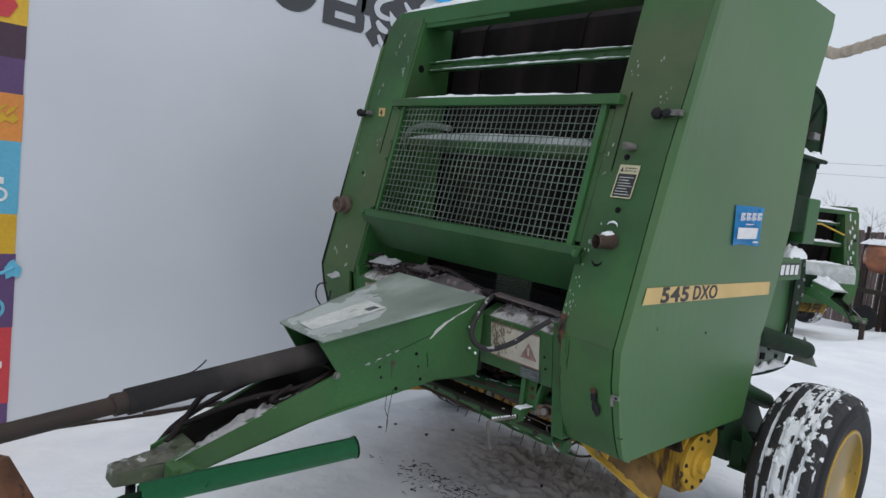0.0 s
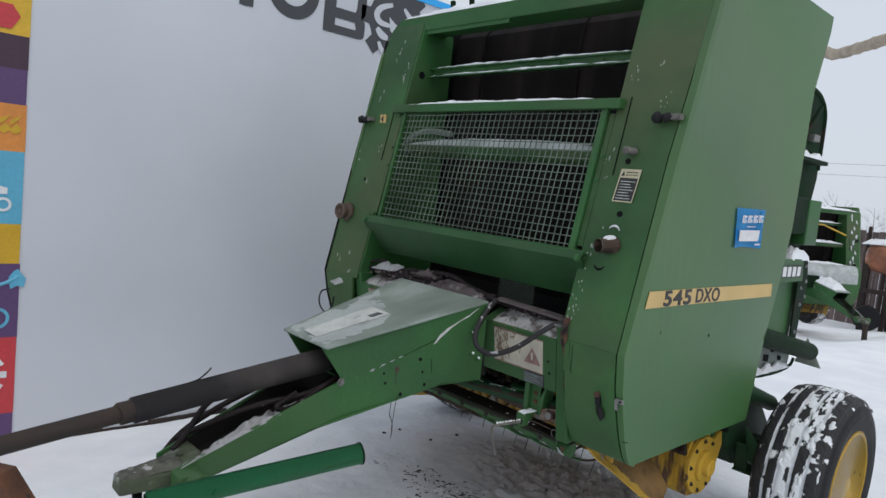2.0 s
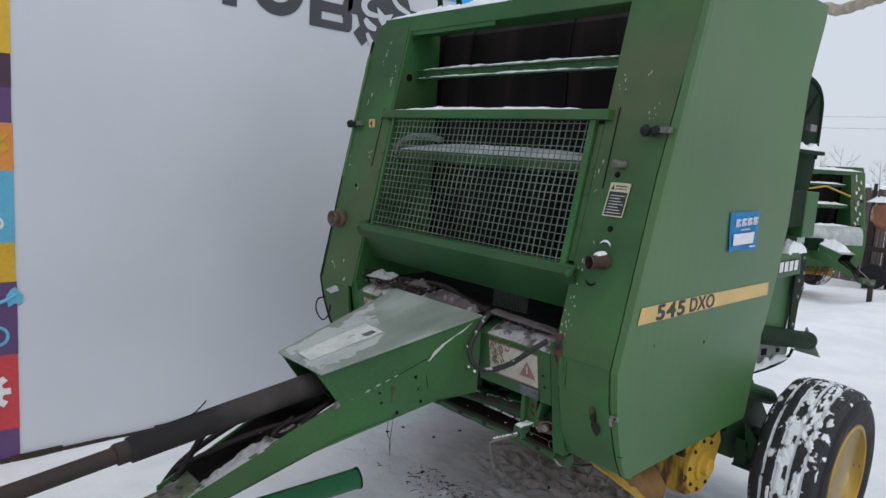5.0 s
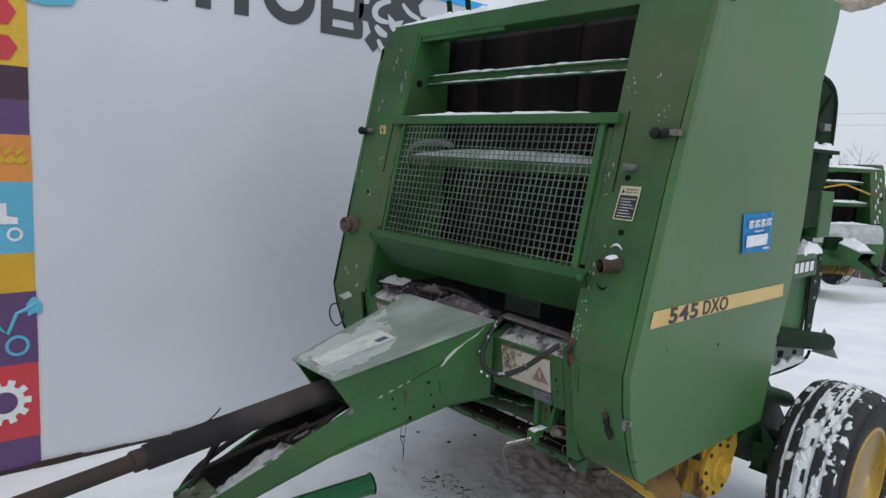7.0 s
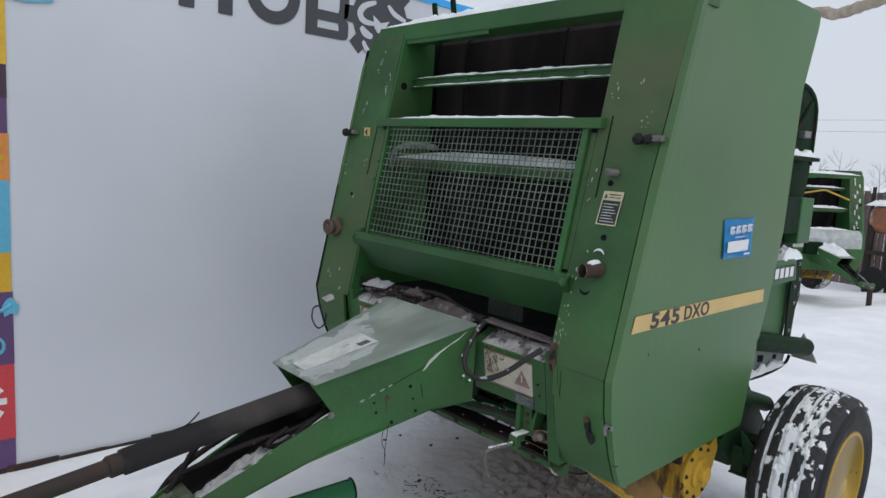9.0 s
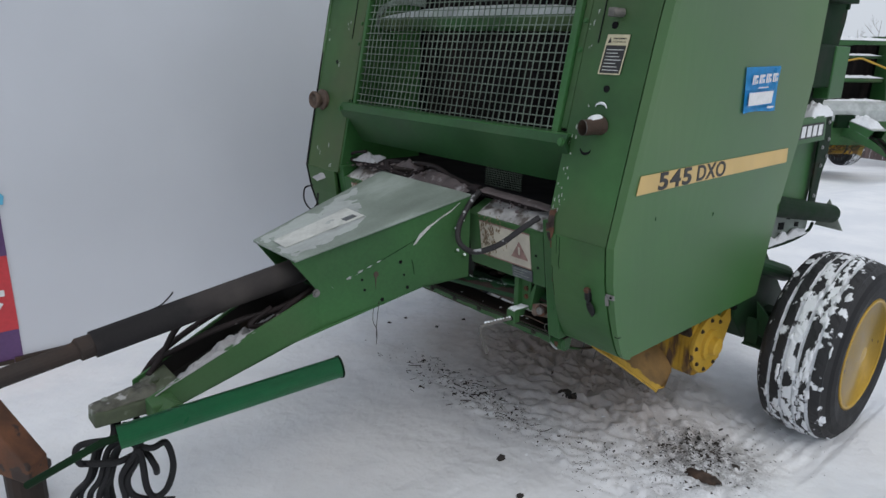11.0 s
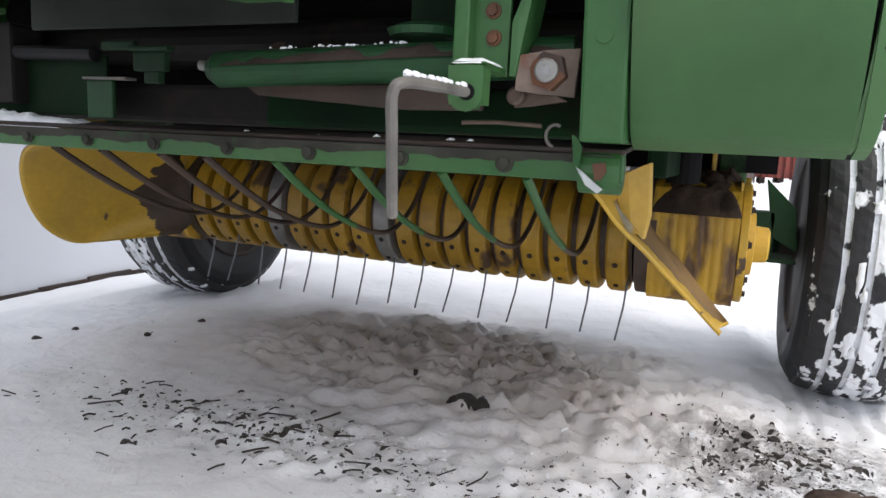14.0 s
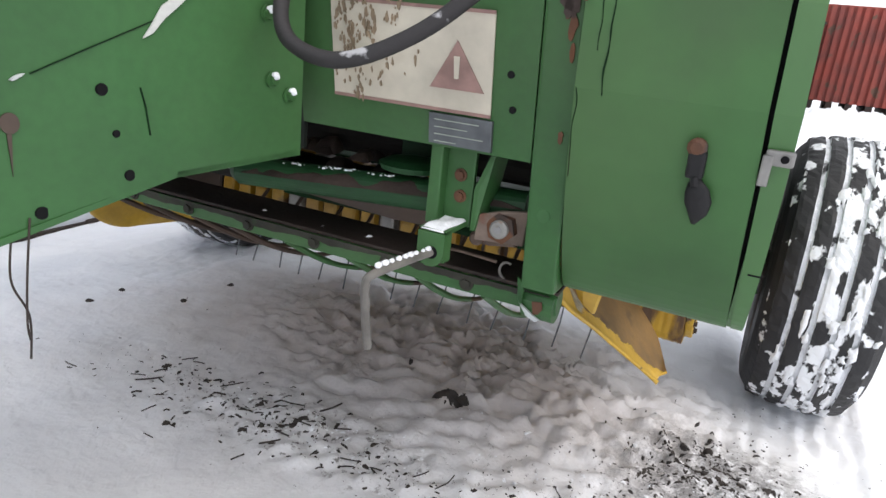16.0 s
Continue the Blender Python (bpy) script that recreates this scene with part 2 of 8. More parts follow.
def ground_material():
    m = bpy.data.materials.new("trampled_snow")
    m.use_nodes = True
    n, l = m.node_tree.nodes, m.node_tree.links
    b = n["Principled BSDF"]
    b.inputs["Roughness"].default_value = 0.85
    b.inputs["Specular IOR Level"].default_value = 0.2
    tc = n.new("ShaderNodeTexCoord")
    sep = n.new("ShaderNodeSeparateXYZ")
    l.new(tc.outputs["Object"], sep.inputs[0])

    def noisy(s, detail=6, rough=0.6):
        t = n.new("ShaderNodeTexNoise")
        t.inputs["Scale"].default_value, t.inputs["Detail"].default_value, t.inputs["Roughness"].default_value = s, detail, rough
        l.new(tc.outputs["Object"], t.inputs["Vector"])
        return t.outputs["Fac"]

    def ramp(v, lo, hi, a=0.0, c=1.0):
        r = n.new("ShaderNodeMapRange")
        r.interpolation_type = "SMOOTHSTEP"
        for k, q in ((1, lo), (2, hi), (3, a), (4, c)):
            r.inputs[k].default_value = q
        l.new(v, r.inputs[0])
        return r.outputs[0]

    def calc(op, a, c):
        x = n.new("ShaderNodeMath")
        x.operation, x.use_clamp = op, op == "MULTIPLY"
        for k, v in ((0, a), (1, c)):
            if isinstance(v, (int, float)):
                x.inputs[k].default_value = v
            else:
                l.new(v, x.inputs[k])
        return x.outputs[0]

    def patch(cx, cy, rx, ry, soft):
        """A patch of its own shape round a place on the ground."""
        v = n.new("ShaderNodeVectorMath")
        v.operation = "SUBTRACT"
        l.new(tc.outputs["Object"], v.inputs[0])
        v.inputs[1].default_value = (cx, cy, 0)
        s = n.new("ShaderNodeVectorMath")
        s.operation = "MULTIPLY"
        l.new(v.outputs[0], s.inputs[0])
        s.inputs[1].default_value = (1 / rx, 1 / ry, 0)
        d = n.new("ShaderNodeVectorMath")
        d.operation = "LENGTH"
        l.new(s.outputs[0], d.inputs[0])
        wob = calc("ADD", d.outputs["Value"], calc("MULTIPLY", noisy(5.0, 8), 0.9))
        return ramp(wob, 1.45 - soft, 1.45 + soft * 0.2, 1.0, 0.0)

    def blend(fac, a, c):
        x = n.new("ShaderNodeMix")
        x.data_type = "RGBA"
        l.new(fac, x.inputs[0])
        for k, v in ((6, a), (7, c)):
            if isinstance(v, tuple):
                x.inputs[k].default_value = v
            else:
                l.new(v, x.inputs[k])
        return x.outputs[2]

    col = blend(ramp(noisy(2.0), 0.35, 0.7), rgba((0.77, 0.79, 0.825)), rgba((0.87, 0.88, 0.90)))
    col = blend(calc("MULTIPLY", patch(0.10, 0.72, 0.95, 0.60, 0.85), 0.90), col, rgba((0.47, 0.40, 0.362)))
    # wide soft grey round the drawbar: trampled dirt with ambient shade painted in
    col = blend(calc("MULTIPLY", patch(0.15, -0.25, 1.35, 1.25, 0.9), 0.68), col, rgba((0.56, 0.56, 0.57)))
    speck = calc("MULTIPLY", ramp(noisy(38.0, 8, 0.7), 0.56, 0.64), patch(0.08, 0.22, 0.44, 0.14, 0.5))
    col = blend(calc("MULTIPLY", speck, 0.8), col, rgba((0.09, 0.08, 0.072)))
    speck2 = calc("MULTIPLY", ramp(noisy(46.0, 10, 0.85), 0.44, 0.60), patch(0.90, 0.56, 0.30, 0.32, 0.9))
    col = blend(calc("MULTIPLY", speck2, 0.72), col, rgba((0.065, 0.062, 0.062)))
    mush = calc("MULTIPLY", ramp(noisy(30.0, 10, 0.8), 0.40, 0.58), patch(0.91, 0.60, 0.24, 0.25, 0.8))
    col = blend(calc("MULTIPLY", mush, 0.80), col, rgba((0.15, 0.145, 0.14)))
    speck3 = calc("MULTIPLY", ramp(noisy(52.0, 8, 0.75), 0.57, 0.65), patch(0.64, 0.30, 0.42, 0.24, 0.7))
    col = blend(calc("MULTIPLY", speck3, 0.7), col, rgba((0.10, 0.095, 0.09)))
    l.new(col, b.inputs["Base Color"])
    bp = n.new("ShaderNodeBump")
    bp.inputs["Strength"].default_value, bp.inputs["Distance"].default_value = 0.5, 0.02
    crust = n.new("ShaderNodeTexVoronoi")
    crust.feature = "SMOOTH_F1"
    crust.inputs["Scale"].default_value = 34.0
    warp = n.new("ShaderNodeMixRGB")
    warp.inputs[0].default_value = 0.08
    l.new(tc.outputs["Object"], warp.inputs[1])
    wn = n.new("ShaderNodeTexNoise")
    wn.inputs["Scale"].default_value = 9.0
    l.new(tc.outputs["Object"], wn.inputs["Vector"])
    l.new(wn.outputs["Color"], warp.inputs[2])
    l.new(warp.outputs[0], crust.inputs["Vector"])
    l.new(calc("ADD", noisy(16.0, 8, 0.65), calc("MULTIPLY", crust.outputs["Distance"], calc("MULTIPLY", ramp(noisy(3.0), 0.4, 0.65), 0.5))), bp.inputs["Height"])
    l.new(bp.outputs[0], b.inputs["Normal"])
    return m


def tyre_material():
    """Black rubber whose tread is packed with snow in ragged lumps."""
    return material("snowy_tyre_tread", (0.017, 0.017, 0.019), 0.65, vary=0.3, scale=8, fine=150, bump=0.2,
                    wear=(0.80, 0.82, 0.85), wear_amount=0.80, wear_scale=17, soft=0.03, stretch=(1.3, 0.8, 0.8))


BARETREAD = material("sparsely_snowed_tread", (0.017, 0.017, 0.019), 0.65, vary=0.3, scale=8, fine=150, bump=0.2,
                     wear=(0.76, 0.78, 0.81), wear_amount=0.40, wear_scale=21, soft=0.03, stretch=(1.2, 0.9, 0.9))
GROOVE = material("snow_packed_groove", (0.74, 0.76, 0.79), 0.75, vary=0.12, scale=20, fine=150, bump=0.4,
                  wear=(0.03, 0.03, 0.032), wear_amount=0.34, wear_scale=17, soft=0.05)
GROUND = ground_material()
TREAD = tyre_material()


# ---- building helpers ----
def thing(name, base, label, category, group="", kind=""):
    ob = new(name)
    ob.empty_display_size = 0.1
    ob.location = base
    return tagged(ob, label, category, group, kind)


def finish(name, bm, mat, smooth=False):
    bmesh.ops.recalc_face_normals(bm, faces=bm.faces)
    me = bpy.data.meshes.new(name)
    bm.to_mesh(me)
    bm.free()
    for m in (mat if isinstance(mat, (list, tuple)) else (mat,)):
        me.materials.append(m)
    if smooth:
        for p in me.polygons:
            p.use_smooth = True
    return me


def base_of(ob):
    while ob.parent:
        ob = ob.parent
    return ob.location.copy()


def part(name, bm, mat, parent, label="", smooth=False, kind=""):
    """One mesh, given in world places, under a thing or under a part."""
    ob = new(name, finish(name, bm, mat, smooth))
    ob.parent = parent
    if parent.type == "EMPTY":
        ob.matrix_parent_inverse = Matrix.Translation(-parent.location)
    if label:
        ob["label"] = label
    if kind:
        ob["kind"] = kind
    return ob


def alone(name, bm, mat, label, category, group="", kind="", smooth=False):
    """A thing that is one mesh."""
    return tagged(new(name, finish(name, bm, mat, smooth)), label, category, group, kind)


def hull(bm, corners, faces):
    vs = [bm.verts.new(c) for c in corners]
    for f in faces:
        bm.faces.new([vs[i] for i in f])
    return vs


BOX = ((0, 1, 3, 2), (4, 6, 7, 5), (0, 4, 5, 1), (2, 3, 7, 6), (0, 2, 6, 4), (1, 5, 7, 3))


def box(bm, x0, x1, y0, y1, z0, z1, bevel=0.0):
    vs = hull(bm, [(x, y, z) for x in (x0, x1) for y in (y0, y1) for z in (z0, z1)], BOX)
    if bevel:
        es = list({e for v in vs for e in v.link_edges})
        bmesh.ops.bevel(bm, geom=es, offset=bevel, segments=2, affect="EDGES", profile=0.6)
    return bm


def slab(bm, ring, shift, bevel=0.0):
    """A flat plate: a ring of corners and the way through its thickness."""
    a = [bm.verts.new(p) for p in ring]
    c = [bm.verts.new(Vector(p) + Vector(shift)) for p in ring]
    bm.faces.new(a)
    bm.faces.new(c[::-1])
    n = len(a)
    for i in range(n):
        bm.faces.new((a[i], c[i], c[(i + 1) % n], a[(i + 1) % n]))
    if bevel:
        es = list({e for v in a + c for e in v.link_edges})
        bmesh.ops.bevel(bm, geom=es, offset=bevel, segments=2, affect="EDGES", profile=0.6)
    return bm


def fold(bm, profile, x0, x1, thick, bevel=0.0):
    """Bent sheet metal: a profile in (y, z) drawn out along x, with its thickness to the rear."""
    pts = [Vector((0, y, z)) for y, z in profile]
    back = []
    for i, p in enumerate(pts):
        d = (pts[min(i + 1, len(pts) - 1)] - pts[max(i - 1, 0)]).normalized()
        nrm = Vector((0, -d.z, d.y))
        if nrm.y < 0:
            nrm = -nrm
        back.append(p + nrm * thick)
    n = len(pts)
    xa = list(x0) if isinstance(x0, (list, tuple)) else [x0] * n
    xb = list(x1) if isinstance(x1, (list, tuple)) else [x1] * n
    both = [(p.y, p.z) for p in pts] + [(p.y, p.z) for p in reversed(back)]
    a = [bm.verts.new((x, *p)) for x, p in zip(xa + xa[::-1], both)]
    c = [bm.verts.new((x, *p)) for x, p in zip(xb + xb[::-1], both)]
    m = 2 * n
    for i in range(n - 1):
        bm.faces.new((a[i], a[i + 1], a[m - 2 - i], a[m - 1 - i]))
        bm.faces.new((c[i], c[m - 1 - i], c[m - 2 - i], c[i + 1]))
    for i in range(m):
        bm.faces.new((a[i], c[i], c[(i + 1) % m], a[(i + 1) % m]))
    return bm


def tube(bm, path, radius, sides=12, closed_ends=True):
    """A round bar or hose along a path; radius may be a list."""
    path = [Vector(p) for p in path]
    rs = radius if isinstance(radius, (list, tuple)) else [radius] * len(path)
    rings, up = [], None
    for i, p in enumerate(path):
        d = (path[min(i + 1, len(path) - 1)] - path[max(i - 1, 0)]).normalized()
        if up is None:
            up = d.orthogonal().normalized()
        up = (up - d * up.dot(d)).normalized()
        side = d.cross(up)
        rings.append([bm.verts.new(p + rs[i] * (math.cos(a) * up + math.sin(a) * side))
                      for a in (2 * math.pi * k / sides for k in range(sides))])
    for r, s in zip(rings, rings[1:]):
        for k in range(sides):
            bm.faces.new((r[k], r[(k + 1) % sides], s[(k + 1) % sides], s[k]))
    if closed_ends:
        bm.faces.new(rings[0][::-1])
        bm.faces.new(rings[-1])
    return bm


def spline(points, steps=8):
    """A smooth path through the points."""
    p = [Vector(q) for q in points]
    out = []
    for i in range(len(p) - 1):
        a, b, c, d = p[max(i - 1, 0)], p[i], p[i + 1], p[min(i + 2, len(p) - 1)]
        for k in range(steps):
            t = k / steps
            out.append(0.5 * ((2 * b) + (c - a) * t + (2 * a - 5 * b + 4 * c - d) * t * t + (3 * b - a - 3 * c + d) * t ** 3))
    return out + [p[-1]]


def lathe(bm, profile, centre, axis="x", sides=48):
    """Turns a profile of (along, radius) round an axis through the centre."""
    rings = []
    for u, r in profile:
        ring = []
        for k in range(sides):
            a = 2 * math.pi * k / sides
            q = (u, r * math.cos(a), r * math.sin(a)) if axis == "x" else (r * math.cos(a), u, r * math.sin(a))
            if axis == "z":
                q = (r * math.cos(a), r * math.sin(a), u)
            ring.append(bm.verts.new(Vector(centre) + Vector(q)))
        rings.append(ring)
    for r, s in zip(rings, rings[1:]):
        for k in range(sides):
            bm.faces.new((r[k], r[(k + 1) % sides], s[(k + 1) % sides], s[k]))
    for ring in (rings[0], rings[-1]):
        if profile[0][1] > 1e-6:
            bm.faces.new(ring)
    return bm


def bolt(bm, at, way, r=0.012, h=0.009):
    """A hexagon bolt head on a washer."""
    at, way = Vector(at), Vector(way).normalized()
    tube(bm, [at, at + way * h * 0.3], r * 1.45, 14)
    tube(bm, [at + way * h * 0.3, at + way * h], r, 6)
    return bm


def lump(bm, ring, height, seed=0, cells=26, edge=0.5, uneven=1.0):
    """Snow lying on a four-cornered place: ring a b c d (x y z), domed and uneven."""
    a, b, c, d = [Vector(p) for p in ring]
    grid = []
    for i in range(cells + 1):
        row = []
        for j in range(cells + 1):
            u, v = i / cells, j / cells
            p = a.lerp(b, u).lerp(d.lerp(c, u), v)
            rim = min(u, 1 - u, v, 1 - v) * 2
            nz = noise.noise(p * 18 + Vector((seed, 0, 0))) * 0.5 + noise.noise(p * 55 + Vector((0, seed, 0))) * 0.25
            h = height * max(0.0, min(1.0, rim / edge) ** 0.5 * (0.75 + nz * uneven) - 0.12 * (1 - min(1.0, rim * 3)))
            row.append(bm.verts.new(p + Vector((noise.noise(p * 30) * 0.004, noise.noise(p * 33) * 0.004, h - 0.002))))
        grid.append(row)
    for i in range(cells):
        for j in range(cells):
            bm.faces.new((grid[i][j], grid[i + 1][j], grid[i + 1][j + 1], grid[i][j + 1]))
    return bm


def lettering(text, size, m, mat, parent, name="lettering", thick=0.002, stretch=1.0, bold=0.022, warp=None, spread=1.0):
    """Raised characters in the built-in font, turned into a mesh."""
    cu = bpy.data.curves.new(name, "FONT")
    cu.body, cu.size, cu.extrude, cu.align_x = text, size, thick, "LEFT"
    cu.offset, cu.space_character = bold * size, spread
    tmp = bpy.data.objects.new(name, cu)
    me = bpy.data.meshes.new_from_object(tmp)
    bpy.data.objects.remove(tmp)
    me.transform(m @ Matrix.Diagonal((stretch, 1, 1, 1)))
    if warp:
        for v in me.vertices:
            v.co.x += warp(v.co.y, v.co.z)
    me.materials.clear()
    me.materials.append(mat)
    ob = new(name, me)
    ob.parent = parent
    if parent.type == "EMPTY":
        ob.matrix_parent_inverse = Matrix.Translation(-parent.location)
    return ob


XC = 0.07                                  # the baler's middle plane
SX = 0.886                                 # outside of its side panel


def flip(x):
    return 2 * XC - x


def front_y(z):
    """The sloping front plane of the baler."""
    return -0.065 + 0.213 * (z - 0.90)


def door_y(z):
    """The lower shield, sloping back from its knee to its foot."""
    return float(np.interp(z, (0.53, 0.556, 0.594, 0.65, 0.72, 0.80, 0.90), (0.075, 0.030, 0.008, -0.016, -0.038, -0.056, -0.065)))


def sheet_y(z):
    """The cross member and posts, a little behind the shields and sloping alike."""
    return -0.0075 - 0.17 * (z - 0.636)


def leaned(bm, base, plane):
    """Turns a piece made against the upright plane y = base onto a sloping sheet."""
    for v in bm.verts:
        v.co.y += plane(v.co.z) - base
    return bm


# ---- ground ----
def fall(x, y):
    """The lie of the yard: level under the baler, falling gently to the rear and towards the wall."""
    xs, t = max(-6.0, min(6.0, x)), max(0.0, min(14.0, y - 2.5))
    z = -0.052 * t + 0.009 * (xs + 2.0) * t
    w = max(0.0, min(1.0, (-0.85 - x) / 1.0))
    z -= 0.16 * w * w * (3 - 2 * w)
    return z


def lie(x, y):
    """Height of the trampled snow."""
    z = fall(x, y)
    v = Vector((x, y, 0))
    near = max(0.0, 1.0 - max(abs(x), abs(y - 0.3)) / 9)
    if not near:
        return z
    z += near * (0.018 * noise.noise(v * 1.7) + 0.012 * noise.noise(v * 5.1) + 0.004 * noise.noise(v * 17))
    lumpy = max(0.0, 1 - ((x - 0.28) / 0.75) ** 2 - ((y - 0.80) / 0.42) ** 2) ** 0.6
    if lumpy > 0:
        bend = 0.5 * math.sin(x * 7 + 1) + 0.6 * noise.noise(v * 5)
        f = noise.noise(Vector((x * 9 + 3, y * 20 + bend, 1.5)))
        g = noise.noise(Vector((x * 20, y * 30 + bend, 7.5)))
        wave = Vector((x * 11 + 1.2 * noise.noise(v * 6), y * 24 + bend + 1.6 * noise.noise(v * 8 + Vector((5, 0, 0))), 3.5))
        h = noise.noise(wave)
        k = noise.noise(wave * 2.1 + Vector((9, 2, 0)))
        z += 1.3 * lumpy * (0.034 * (0.35 - abs(f)) + 0.014 * (0.3 - abs(g)) + 0.046 * (0.22 - abs(h) ** 0.8) + 0.020 * (0.25 - abs(k)) + 0.006 * noise.noise(v * 50))
    grit = max(0.0, 1 - ((x - 0.77) / 0.50) ** 2 - ((y - 0.42) / 0.38) ** 2, 1 - ((x - 0.15) / 0.4) ** 2 - ((y - 0.28) / 0.2) ** 2)
    if grit > 0:
        z += min(1.0, grit * 2) * (0.014 * noise.noise(v * 30) + 0.016 * abs(noise.noise(v * 14)))
    for wx, wy in ((1.05, 1.20), (flip(1.05), 1.20)):
        dx, dy = abs(x - wx), y - wy
        if dx < 0.2 and -0.58 < dy < 0.4:
            k = max(0.0, 1 - (dx / 0.18) ** 6) * max(0.0, min(1.0, (dy + 0.58) / 0.2))
            z -= k * (0.022 + (0.004 + 0.004 * noise.noise(v * 6)) * math.sin(dx * 120 + 2 * noise.noise(v * 9)) + 0.006 * noise.noise(v * 22))
    return z


def build_ground():
    def axis(lo, hi, step, far):
        mid = list(np.arange(lo, hi + 1e-6, step))
        out, s, v = [], step, hi
        while v < far:
            s *= 1.16
            v += s
            out.append(v)
        low, s, v = [], step, lo
        while v > -far:
            s *= 1.16
            v -= s
            low.append(v)
        return low[::-1] + mid + out

    xs, ys = axis(-1.0, 1.45, 0.0115, 600), axis(-0.25, 1.35, 0.0115, 600)
    verts = [(x, y, lie(x, y)) for y in ys for x in xs]
    nx = len(xs)
    faces = [(j * nx + i, j * nx + i + 1, (j + 1) * nx + i + 1, (j + 1) * nx + i)
             for j in range(len(ys) - 1) for i in range(nx - 1)]
    me = bpy.data.meshes.new("ground")
    me.from_pydata(verts, [], faces)
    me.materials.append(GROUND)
    for p in me.polygons:
        p.use_smooth = True
    return tagged(new("ground", me), "trampled dirty snow over a frozen yard", "ground", kind="structure")


build_ground()

# ---- wall with the banner ----
WX, WZ0, WZ1, WY0, WY1 = -1.826, -0.16, 2.66, -6.0, 4.2
bm = box(bmesh.new(), WX - 0.16, WX, WY0, WY1, WZ0 - 0.5, WZ1)
wall = alone("wall_1", bm, BANNER, "flat wall covered by a white printed banner sheet", "wall", kind="structure")
bm = bmesh.new()
for k in range(24):
    y = -1.4 + k * (WY1 + 1.4) / 24
    box(bm, WX + 0.002, WX + 0.018, y, y + (WY1 + 1.4) / 24 - 0.004, WZ0 - 0.05, WZ0 + 0.022 + 0.008 * math.sin(k * 1.7))
part("base_batten", bm, DARKRUST, wall, "dark weathered batten along the foot of the banner")
part("edge_band", box(bmesh.new(), WX + 0.002, WX + 0.010, 1.15, WY1, WZ1 - 0.05, WZ1 - 0.005), TAG, wall, "blue printed band")


def flat_ring(bm, x, cy, cz, ry, rz, wide, sides=40, turn=1.0):
    out = [(cy + ry * math.cos(2 * math.pi * k / sides), cz + rz * math.sin(2 * math.pi * k / sides)) for k in range(sides)]
    inn = [(cy + (ry - wide) * math.cos(2 * math.pi * k / sides), cz + (rz - wide) * math.sin(2 * math.pi * k / sides)) for k in range(sides)]
    for k in range(sides):
        j = (k + 1) % sides
        slab(bm, [(x, *out[k]), (x, *out[j]), (x, *inn[j]), (x, *inn[k])], (0.003, 0, 0))
    return bm


def flat_poly(bm, x, pts, d=0.003):
    return slab(bm, [(x, y, z) for y, z in pts], (d, 0, 0))


def gear_points(cy, cz, r0, r1, teeth):
    pts = []
    for k in range(teeth):
        for f, r in ((-0.30, r0), (-0.22, r1), (0.22, r1), (0.30, r0)):
            a = 2 * math.pi * (k + f) / teeth
            pts.append((cy + r * math.cos(a), cz + r * math.sin(a)))
    return pts


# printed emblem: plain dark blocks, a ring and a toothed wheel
PX = WX + 0.002
LZ0, LZ1 = 2.262, 2.60
bm = bmesh.new()
for y0 in (-0.56, -0.325, -0.105):
    flat_poly(bm, PX, [(y0, LZ0), (y0 + 0.085, LZ0), (y0 + 0.085, LZ1), (y0, LZ1)])
flat_poly(bm, PX, [(-0.24, 2.395), (-0.105, 2.395), (-0.105, 2.47), (-0.24, 2.47)])
part("printed_mark", bm, GREYINK, wall, "charcoal printed upright blocks")
part("printed_mark", flat_ring(bmesh.new(), PX, 0.235, 2.43, 0.175, 0.170, 0.075), GREYINK, wall, "charcoal printed ring")
bm = bmesh.new()
flat_poly(bm, PX, [(0.452, LZ0 - 0.018), (0.535, LZ0 - 0.018), (0.535, LZ1), (0.452, LZ1)])
for z, h in ((LZ0 - 0.018, 0.05), (2.342, 0.062), (2.55, 0.05)):
    flat_poly(bm, PX, [(0.535, z), (0.69, z), (0.69, z + h), (0.535, z + h)])
for z0, z1 in ((LZ0 - 0.018, 2.374), (2.372, 2.60)):
    zm, hh = (z0 + z1) / 2, (z1 - z0) / 2
    arc = [(math.copysign(abs(math.cos(a)) ** 0.45, math.cos(a)), math.copysign(abs(math.sin(a)) ** 0.45, math.sin(a))) for a in np.linspace(-1.5708, 1.5708, 13)]
    for (ca, sa), (cb_, sb) in zip(arc, arc[1:]):
        flat_poly(bm, PX, [(0.69 + 0.075 * ca, zm + hh * sa), (0.69 + 0.075 * cb_, zm + hh * sb), (0.69 + 0.006 * cb_, zm + (hh - 0.05) * sb), (0.69 + 0.006 * ca, zm + (hh - 0.05) * sa)])
part("printed_mark", bm, GREYINK, wall, "charcoal printed block with two slots")
gear = part("printed_wheel", flat_poly(bmesh.new(), PX, gear_points(1.02, 2.42, 0.225, 0.295, 8)), GREYINK, wall, "charcoal printed toothed wheel")


def crescent(bm, pts, wide):
    """A curved pale stroke, thick in its middle."""
    p = spline([(0, *q) for q in pts], 6)
    n = len(p)
    edge = []
    for i, q in enumerate(p):
        d = (p[min(i + 1, n - 1)] - p[max(i - 1, 0)]).normalized()
        edge.append(Vector((0, -d.z, d.y)) * wide * (0.25 + 0.75 * math.sin(math.pi * (0.12 + 0.76 * i / (n - 1)))) * 0.5)
    for i in range(n - 1):
        a, b, c, d = p[i] + edge[i], p[i + 1] + edge[i + 1], p[i + 1] - edge[i + 1], p[i] - edge[i]
        flat_poly(bm, PX + 0.004, [(v.y, v.z) for v in (a, b, c, d)], 0.002)
    return bm


